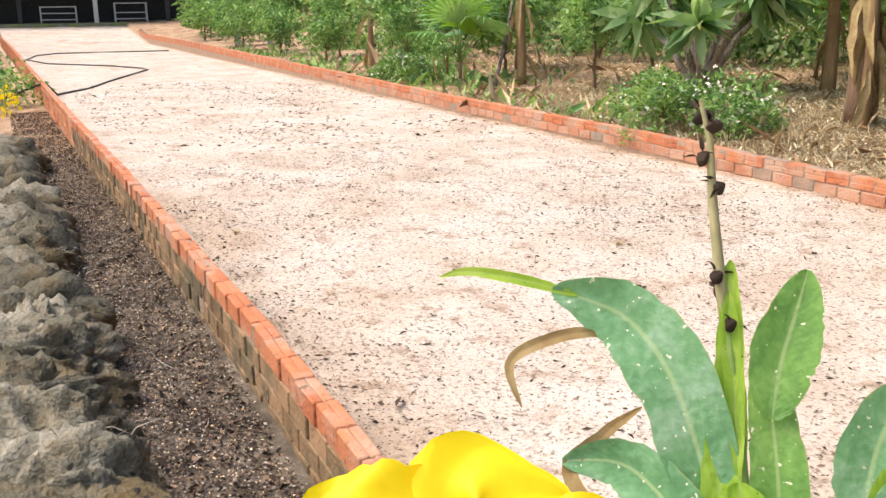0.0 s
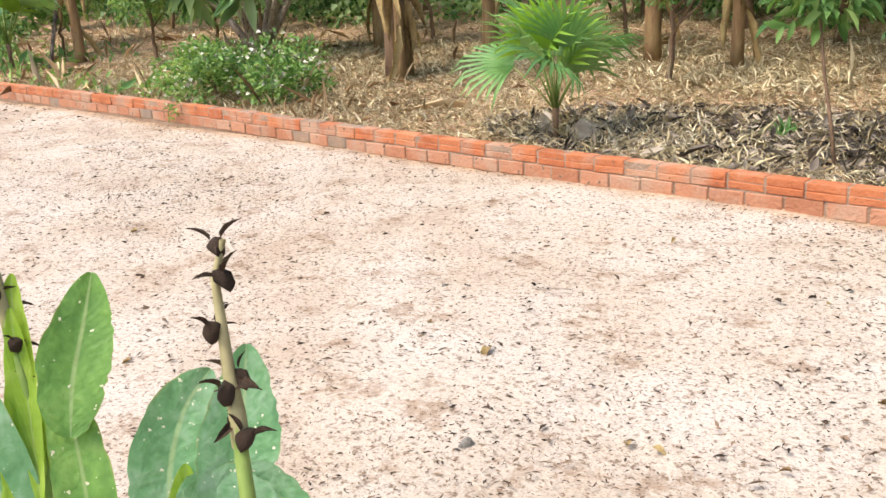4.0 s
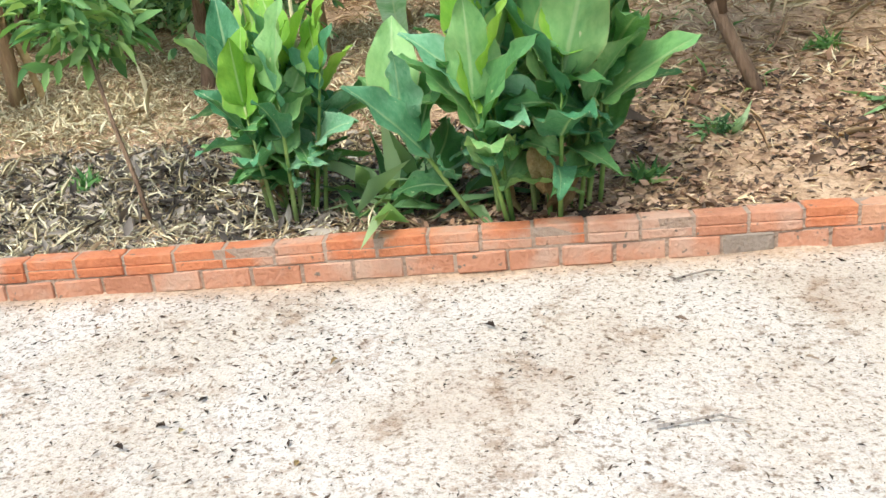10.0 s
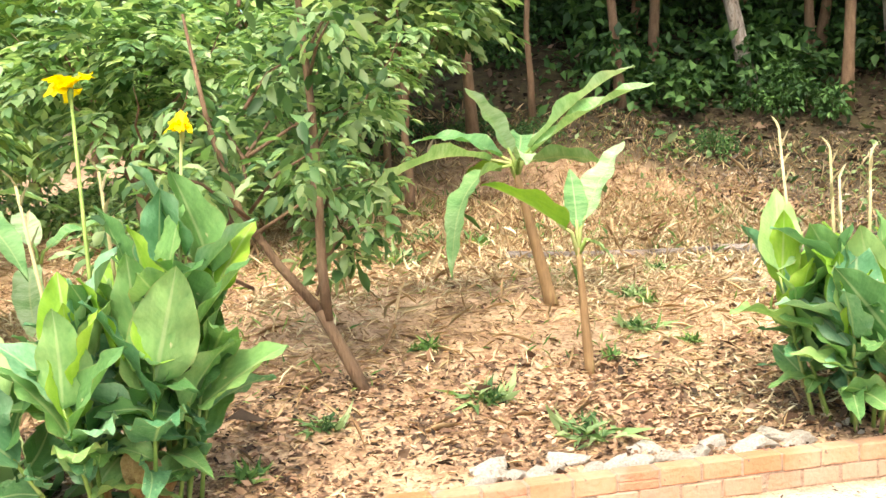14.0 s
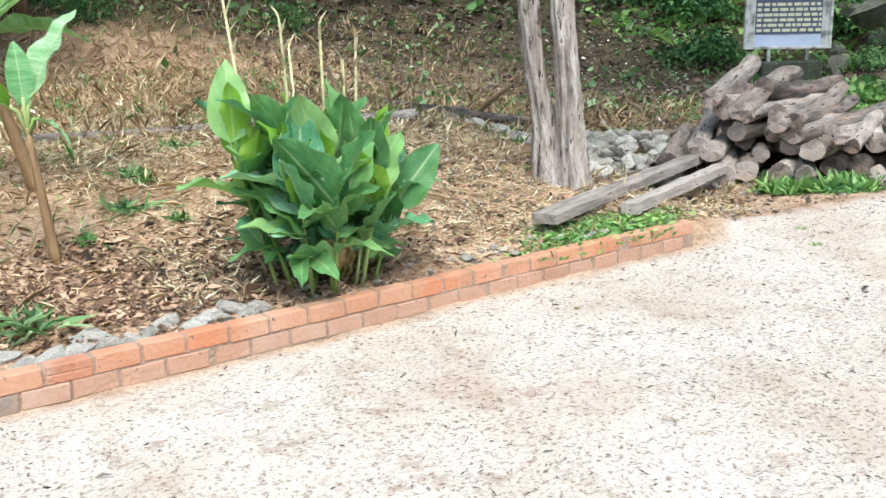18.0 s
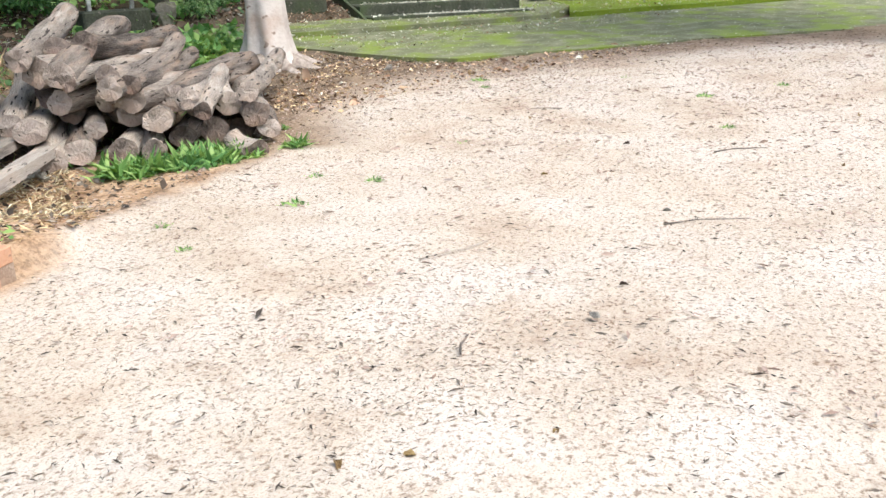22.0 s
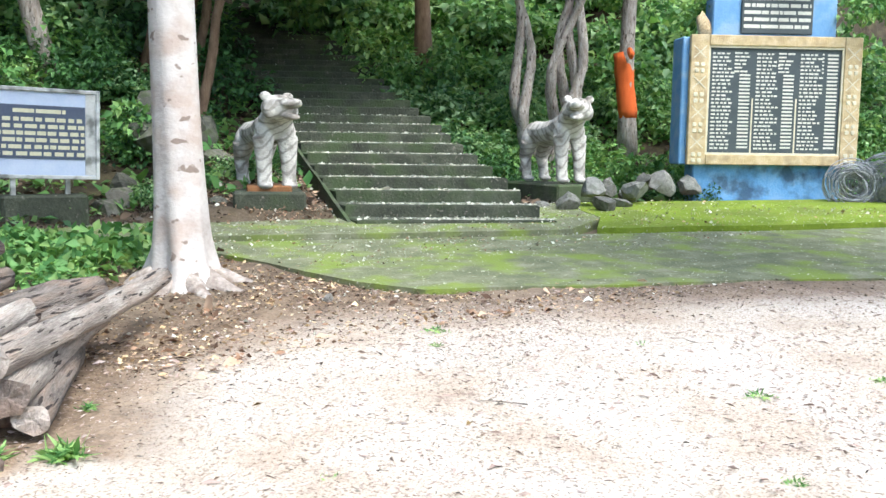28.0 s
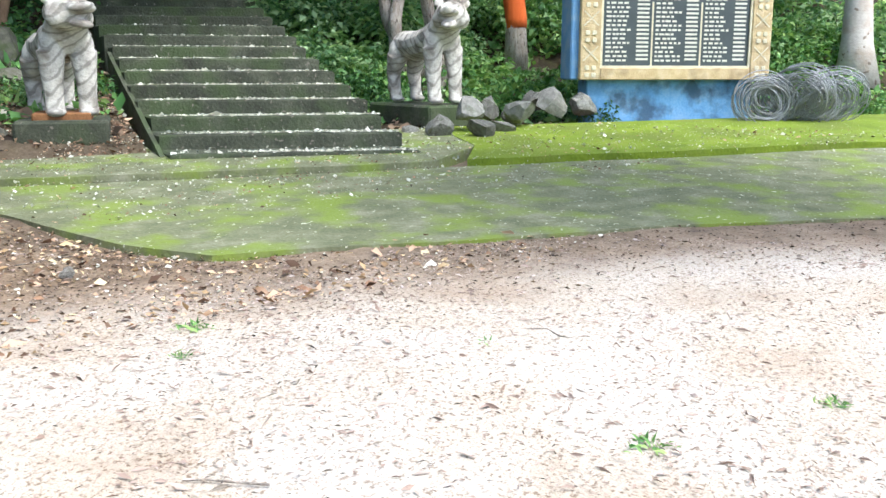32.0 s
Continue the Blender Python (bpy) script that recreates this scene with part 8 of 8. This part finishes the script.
    for x, y, long, a in ((3.73, -0.25, 0.22, 20), (3.5, -1.32, 0.25, 5), (3.45, -2.03, 0.2, 40), (11.2, -3.05, 0.5, -70), (10.4, -1.9, 0.45, -40), (16.1, -2.86, 0.35, 60), (16.6, 0.9, 1.3, -20), (9.3, -2.4, 0.2, 10), (14.4, -2.0, 0.3, 100), (1.0, -1.7, 0.14, 30), (12.9, -3.3, 0.4, -60)):
        s = Shape().tube([(0, 0, 0.004), (long * 0.4, long * rng.uniform(-0.12, 0.12), 0.012), (long * 0.75, long * rng.uniform(-0.1, 0.1), 0.008), (long, long * rng.uniform(-0.1, 0.1), 0.004)], [0.005, 0.0045, 0.004, 0.002], 5)
        solid("twig", s, WOOD_OLD, pose(x, y, gz(x, y) + 0.006, 0, 0, a), "thin dry twig on pale sand", "twig", "twigs")


build_small_things()


# ---- litter ----
def litter(name, n, box, keep, size, material, label, wide=0.25, rise=(-0.05, 0.2), lift=0.010, seed=1, ground=height, bend=0.15):
    rng = np.random.default_rng(seed)
    x, y = rng.uniform(box[0], box[2], n), rng.uniform(box[1], box[3], n)
    ok = keep(x, y, rng)
    x, y = x[ok], y[ok]
    w = np.stack([rng.normal(size=len(x)), rng.normal(size=len(x)), rng.uniform(*rise, len(x))], 1)
    s = size * rng.lognormal(0, 0.45, len(x))
    me = scatter_mesh(name, np.stack([x, y, ground(x, y) + lift], 1), w, s, material, wide, 0.06, bend, kite=True)
    tagged(new(name, me), label, "litter", kind="stuff")


def on_stairs(x, y):
    den = STAIR_UP[0] * STAIR_EDGE[1] - STAIR_UP[1] * STAIR_EDGE[0]
    dx, dy = x - STAIR_AT[0], y - STAIR_AT[1]
    u, w = (dx * STAIR_EDGE[1] - dy * STAIR_EDGE[0]) / den, (STAIR_UP[0] * dy - STAIR_UP[1] * dx) / den
    return (np.abs(w) < 1.5) & (u > -2)


def patchy(x, y, rng, scale=1.3, low=0.25):
    v = 0.5 + 0.25 * np.sin(x * scale + 2 * np.sin(y * 0.9)) + 0.25 * np.sin(y * scale * 1.7 + 1.5 * np.sin(x * 0.7))
    return rng.uniform(0, 1, len(x)) < low + (1 - low) * v ** 2


litter("sand_litter", 80000, (-6, -4.5, 5.2, -0.05), lambda x, y, r: patchy(x, y, r, 1.3, 0.4), 0.013, LITTER, "specks of bark and leaf on pale sand", 0.16, seed=2)
litter("sand_litter", 9000, (-16, -4.5, -6, -0.05), lambda x, y, r: patchy(x, y, r), 0.03, LITTER, "specks of bark and leaf on pale sand", 0.16, seed=3)
litter("sand_litter", 110000, (5.2, -6.5, 17.5, 0.6), lambda x, y, r: patchy(x, y, r, 1.1) & (hill(x, y) < -5.0) & ((y < -0.05) | (x > 10.2)) & (r.uniform(0, 1, len(x)) < np.interp(x, [9, 12.5], [1, 0.25])), 0.017, MULCH, "thin dry leaflets strewn over sand", 0.10, seed=4)
litter("sand_litter", 45000, (9, -6.5, 18.5, 0.6), lambda x, y, r: patchy(x, y, r, 1.7, 0.3) & (x < slab_edge(y)) & ((y < -0.05) | (x > 10.2)), 0.020, LEAFLET, "thin pinkish leaflets strewn over sand", 0.13, seed=23)
litter("sand_crumbs", 110000, (-6, -4.6, 3.6, -0.05), lambda x, y, r: (np.sin(1.9 * x + 2.2 * np.sin(1.3 * y + 1)) * np.sin(2.6 * y + 1.7 * np.sin(0.9 * x)) + 0.35 * np.sin(7.3 * x + 3 * np.sin(5.1 * y)) > 0.55) & (r.uniform(0, 1, len(x)) < np.interp(x, [-2, 0.5], [0.3, 0.04])) | ((y < -4.62 + 0.55 * r.uniform(0, 1, len(x)) ** 2) & (x > -3) & (r.uniform(0, 1, len(x)) < 0.7)), 0.011, LITTER, "drifts of dark crumbs on pale sand", 0.3, seed=52)
litter("sand_litter", 24000, (11.8, -6.5, 18.5, 1.2), lambda x, y, r: patchy(x, y, r, 1.4, 0.25) & (x < slab_edge(y)) & (r.uniform(0, 1, len(x)) < np.interp(x, [11.8, 14], [0.1, 1])), 0.026, LEAFLET, "pinkish brown leaflets strewn over sand", 0.14, seed=55)
litter("dark_litter", 60000, (13.5, -8, 20.5, 4), lambda x, y, r: ((hill(x, y) > -7.0 + 0.8 * r.uniform(-1, 1, len(x))) | (x > slab_edge(y) - 1.7 * r.uniform(0, 1, len(x)))) & (x < slab_edge(y)), 0.016, LITTER, "dead leaves on dark earth before the platform", 0.2, seed=5)
litter("dead_leaves", 9000, (14.2, -2.5, 19.4, 4), lambda x, y, r: (hill(x, y) > -7.2) & (x < slab_edge(y) + 0.25) & patchy(x, y, r, 2.2, 0.3), 0.034, STRAW, "pale dry leaves and chips on dark earth", 0.26, (-0.1, 0.35), seed=31)
litter("dead_leaves", 7000, (14.2, -2.5, 19.4, 4), lambda x, y, r: (hill(x, y) > -7.2) & (x < slab_edge(y) + 0.25) & patchy(x, y, r, 1.8, 0.3), 0.04, DEAD_LEAF, "brown dead leaves on dark earth", 0.3, (-0.1, 0.4), seed=32)
litter("petal_litter", 2600, (14, -6, 19.5, 4), lambda x, y, r: (hill(x, y) > -7.0) & (hill(x, y) < -4.4), 0.02, PETAL_WHITE, "pale fallen petals on dark earth", 0.4, seed=6)
platform_top = lambda x, y: np.maximum(slab_top(x, y) + np.where(0.862 * (x - 19.58) + 0.507 * (y - 1.57) > 0.02, 0.07, 0.006), height(x, y))
litter("dead_leaves", 7000, (17.4, -8, 25, 3.6), lambda x, y, r: (hill(x, y) > -4.8) & (hill(x, y) < -1.0) & patchy(x, y, r, 1.3, 0.2), 0.022, DEAD_LEAF, "brown leaf crumbs on a mossy slab", 0.3, seed=33, ground=platform_top)
litter("petal_litter", 5200, (17.9, -8, 25, 3.4), lambda x, y, r: (hill(x, y) > -4.8) & (hill(x, y) < -1.2), 0.022, PETAL_WHITE, "pale fallen petals on a mossy slab", 0.4, seed=7, ground=platform_top)


litter("petal_litter", 900, (20.2, 1.6, 23.5, 5.0), lambda x, y, r: (0.862 * (x - 19.58) + 0.507 * (y - 1.57) > 1.2) & ~on_stairs(x, y), 0.035, PETAL_WHITE, "pale fallen petals on earth beside the steps", 0.4, seed=54)
litter("dead_leaves", 12000, (20.2, 1.6, 25.5, 5.5), lambda x, y, r: (0.862 * (x - 19.58) + 0.507 * (y - 1.57) > 1.2) & ~on_stairs(x, y), 0.04, DEAD_LEAF, "brown and pale dead leaves on earth beside the steps", 0.3, (-0.1, 0.4), seed=53)


def step_top(x, y):
    u = ((x - STAIR_AT[0]) * STAIR_EDGE[1] - (y - STAIR_AT[1]) * STAIR_EDGE[0]) / (STAIR_UP[0] * STAIR_EDGE[1] - STAIR_UP[1] * STAIR_EDGE[0])
    return STAIR_Z + (np.floor(u / TREAD) + 1) * RISE


def on_steps(x, y, r):
    den = STAIR_UP[0] * STAIR_EDGE[1] - STAIR_UP[1] * STAIR_EDGE[0]
    dx, dy = x - STAIR_AT[0], y - STAIR_AT[1]
    u, w = (dx * STAIR_EDGE[1] - dy * STAIR_EDGE[0]) / den, (STAIR_UP[0] * dy - STAIR_UP[1] * dx) / den
    front = (u / TREAD) % 1
    return (u > 0) & (u < 16) & (np.abs(w) < 1.25) & (r.uniform(0, 1, len(x)) < np.clip(0.9 - u / 5.5, 0.03, 1)) & ((front < 0.22) | (r.uniform(0, 1, len(x)) < 0.12))


litter("petal_litter", 26000, (20.5, -1.5, 33, 11), on_steps, 0.034, PETAL_WHITE, "pale fallen petals on dark steps", 0.4, seed=8, ground=step_top)
def on_noses(x, y, r):
    u, w = stair_place(x, y)
    front = (u / TREAD) % 1
    return (u > 0) & (u < 5.5) & (np.abs(w) < 1.28) & (front < 0.2) & (r.uniform(0, 1, len(x)) < 1.1 - u / 5.5)


litter("petal_litter", 110000, (20.8, -1.2, 26.8, 5), on_noses, 0.028, PETAL_WHITE, "pale fallen petals along the edges of steps", 0.35, seed=21, ground=step_top)
litter("straw", 130000, (-5, 0.14, 13.5, 9), lambda x, y, r: (x < 10.5 + 1.1 * y) & (hill(x, y) < 1.8) & patchy(x, y, r, 1.9, 0.35) & (y < 6.5 + r.uniform(-1, 3, len(x))), 0.042, STRAW, "dry straw and leaf mulch over garden earth", 0.07, (-0.1, 0.5), seed=9)
litter("straw", 60000, (1.5, 0.3, 14.5, 10), lambda x, y, r: (x < 10.5 + 1.1 * y) & (hill(x, y) < 2.0) & patchy(x, y, r, 2.6, 0.15) & (r.uniform(0, 1, len(x)) < np.interp(y, [0.3, 2.0], [0.2, 1])), 0.085, STRAW, "withered grass lying over garden earth", 0.035, (-0.05, 0.9), seed=34)
litter("dry_grass", 46000, (2.0, 1.2, 13.0, 9), lambda x, y, r: (hill(x, y) < 2) & patchy(x, y, r, 1.5, 0.12) & (r.uniform(0, 1, len(x)) < np.interp(y, [1.2, 2.6], [0.15, 1])), 0.075, STRAW_PALE, "bleached dry grass over the garden bank", 0.05, (-0.05, 1.1), seed=41, bend=0.2)
litter("dry_grass", 60000, (6.2, 0.35, 12.6, 5.5), lambda x, y, r: (x < 10.5 + 1.1 * y) & patchy(x, y, r, 2.1, 0.3) & (hill(x, y) < 1), 0.05, STRAW_PALE, "bleached dry grass and stalks over grey earth", 0.05, (-0.05, 0.7), seed=57, bend=0.2)
litter("dead_leaves", 14000, (2.4, 0.14, 7.5, 1.6), lambda x, y, r: patchy(x, y, r, 2.2, 0.3), 0.034, DEAD_LEAF, "reddish dead leaves behind the kerb", 0.26, (-0.1, 0.4), seed=58)
litter("dead_leaves", 9000, (2.4, 0.14, 7.5, 1.5), lambda x, y, r: patchy(x, y, r, 2.9, 0.3), 0.032, LITTER, "dark dead leaves behind the kerb", 0.26, (-0.1, 0.4), seed=42)
litter("green_grass", 9000, (2.5, 1.2, 14.5, 9), lambda x, y, r: (hill(x, y) < 3) & patchy(x, y, r, 3.1, 0.0), 0.06, FOLIAGE_FRESH, "sparse green blades among withered grass", 0.06, (0.2, 1.6), seed=35, bend=0.2)
litter("dead_leaves", 60000, (-5, 0.14, 13, 7), lambda x, y, r: (x < 10.5 + 1.1 * y) & patchy(x, y, r, 2.3, 0.2) & (hill(x, y) < 0) & (r.uniform(0, 1, len(x)) < np.interp(x, [0.5, 2.5], [0.25, 1])) & (r.uniform(0, 1, len(x)) < np.interp(y, [1.2, 2.6], [1, 0.35])), 0.032, DEAD_LEAF, "dead brown leaves over garden earth", 0.28, (-0.1, 0.4), seed=10)
litter("dead_leaves", 15000, (7.6, 0.2, 12.6, 4.6), lambda x, y, r: patchy(x, y, r, 2.7, 0.35), 0.032, MULCH, "grey dead leaves under the twin trunks", 0.28, (-0.1, 0.4), seed=22)
litter("dry_grass", 26000, (3, 3.6, 17, 14), lambda x, y, r: (hill(x, y) > -6) & (hill(x, y) < 4.5) & (x < 15.5), 0.11, STRAW, "tall dry grass at the edge of the wood", 0.016, (0.4, 2.0), seed=11, bend=0.2)
litter("green_grass", 12000, (3, 3.2, 16, 14), lambda x, y, r: (hill(x, y) > -7) & (hill(x, y) < 4.5) & patchy(x, y, r, 1.0, 0.05), 0.09, FOLIAGE_FRESH, "green grass among dry stalks", 0.03, (0.4, 1.8), seed=12, bend=0.2)
litter("dry_grass", 40000, (-18, 2.0, 1.5, 9), lambda x, y, r: patchy(x, y, r, 1.2, 0.3), 0.07, STRAW_PALE, "tawny dry grass between fruit trees", 0.06, (0.0, 1.0), seed=56, bend=0.25)
litter("dry_grass", 150000, (-9.5, 0.13, 2.6, 4.5), lambda x, y, r: patchy(x, y, r, 1.7, 0.35), 0.05, STRAW_PALE, "tawny dry grass lying behind the kerb", 0.05, (0.0, 1.2), seed=51, bend=0.25)
litter("dry_grass", 3000, (-16, 0.13, -2.2, 5), lambda x, y, r: patchy(x, y, r, 1.4, 0.2) & (r.uniform(0, 1, len(x)) < 0.4 + 0.6 * (y < 1.2)), 0.2, STRAW, "dry grass behind the kerb", 0.03, (0.3, 1.6), seed=13, bend=0.3)
litter("forest_litter", 14000, (18, -2, 34, 14), lambda x, y, r: (hill(x, y) > -1.2) & (hill(x, y) < 8), 0.10, LITTER, "dead leaves on the wooded slope", 0.3, (-0.1, 0.4), seed=14)
litter("forest_litter", 9000, (6, 9, 22, 20), lambda x, y, r: (hill(x, y) > 3) & (hill(x, y) < 9), 0.10, LITTER, "dead leaves on the wooded slope", 0.3, (-0.1, 0.4), seed=15)
# darker litter colour stands in for forest shade on the upper bank
litter("forest_litter", 26000, (11, 3.6, 20.2, 13), lambda x, y, r: (hill(x, y) > -4.5) & (hill(x, y) < 6) & patchy(x, y, r, 1.6, 0.4), 0.06, LITTER, "dead leaves on the bank, toned dark for the shade of the wood", 0.26, (-0.1, 0.5), seed=36)
litter("forest_litter", 14000, (11, 3.6, 20.2, 13), lambda x, y, r: (hill(x, y) > -4.5) & (hill(x, y) < 5) & patchy(x, y, r, 2.1, 0.3), 0.05, MULCH, "grey dead leaves on the bank at the edge of the wood", 0.24, (-0.1, 0.5), seed=37)
litter("petal_litter", 2200, (12, 3.6, 20.2, 11), lambda x, y, r: (hill(x, y) > -4) & (hill(x, y) < 4), 0.035, PETAL_WHITE, "pale fallen petals on a dark bank", 0.4, seed=38)
litter("ground_cover", 5000, (10, 3.6, 20.2, 12), lambda x, y, r: (hill(x, y) > -3.5) & (hill(x, y) < 4.5) & patchy(x, y, r, 2.3, 0.0), 0.08, FOLIAGE, "scattered low green plants on a dark bank", 0.28, (0.2, 1.2), 0.03, seed=39)
# paler leaf colour here also brightens the open slope
litter("ground_cover", 42000, (18, -9, 36, 15), lambda x, y, r: (hill(x, y) > -0.6) & (hill(x, y) < 10) & patchy(x, y, r, 0.9, 0.3) & ~on_stairs(x, y), 0.13, FOLIAGE_FRESH, "low green plants covering the wooded slope", 0.3, (0.1, 1.0), 0.05, seed=16)
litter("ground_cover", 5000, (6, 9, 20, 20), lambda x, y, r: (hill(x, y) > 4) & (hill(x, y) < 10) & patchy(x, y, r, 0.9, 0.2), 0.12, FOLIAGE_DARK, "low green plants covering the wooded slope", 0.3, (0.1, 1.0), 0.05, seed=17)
litter("ground_cover", 3500, (8, 5, 19, 16), lambda x, y, r: (hill(x, y) > -1.5) & (hill(x, y) < 4.5) & patchy(x, y, r, 1.3, 0.05) & (r.uniform(-2, 4, len(x)) < hill(x, y)), 0.10, FOLIAGE, "low green plants at the edge of the wood", 0.3, (0.1, 1.0), 0.04, seed=20)
litter("kerbside_plants", 7000, (-27, 0.15, -6.0, 3.5), lambda x, y, r: patchy(x, y, r, 1.1, 0.02) & (r.uniform(0, 1, len(x)) < 1.2 - y / 4), 0.12, FOLIAGE_FRESH, "low green plants behind the kerb", 0.16, (0.3, 1.8), 0.03, seed=18)
litter("mulch", 14000, (-1.6, 0.14, 3.6, 2.0), lambda x, y, r: np.hypot((x - 0.9) / 2.4, (y - 1.0) / 0.9) < 1.0, 0.055, MULCH, "dark mulch of dead leaves and stalks", 0.14, (-0.05, 0.5), seed=19)

# ---- kerb bricks ----
build_right_kerb()
build_left_kerb()
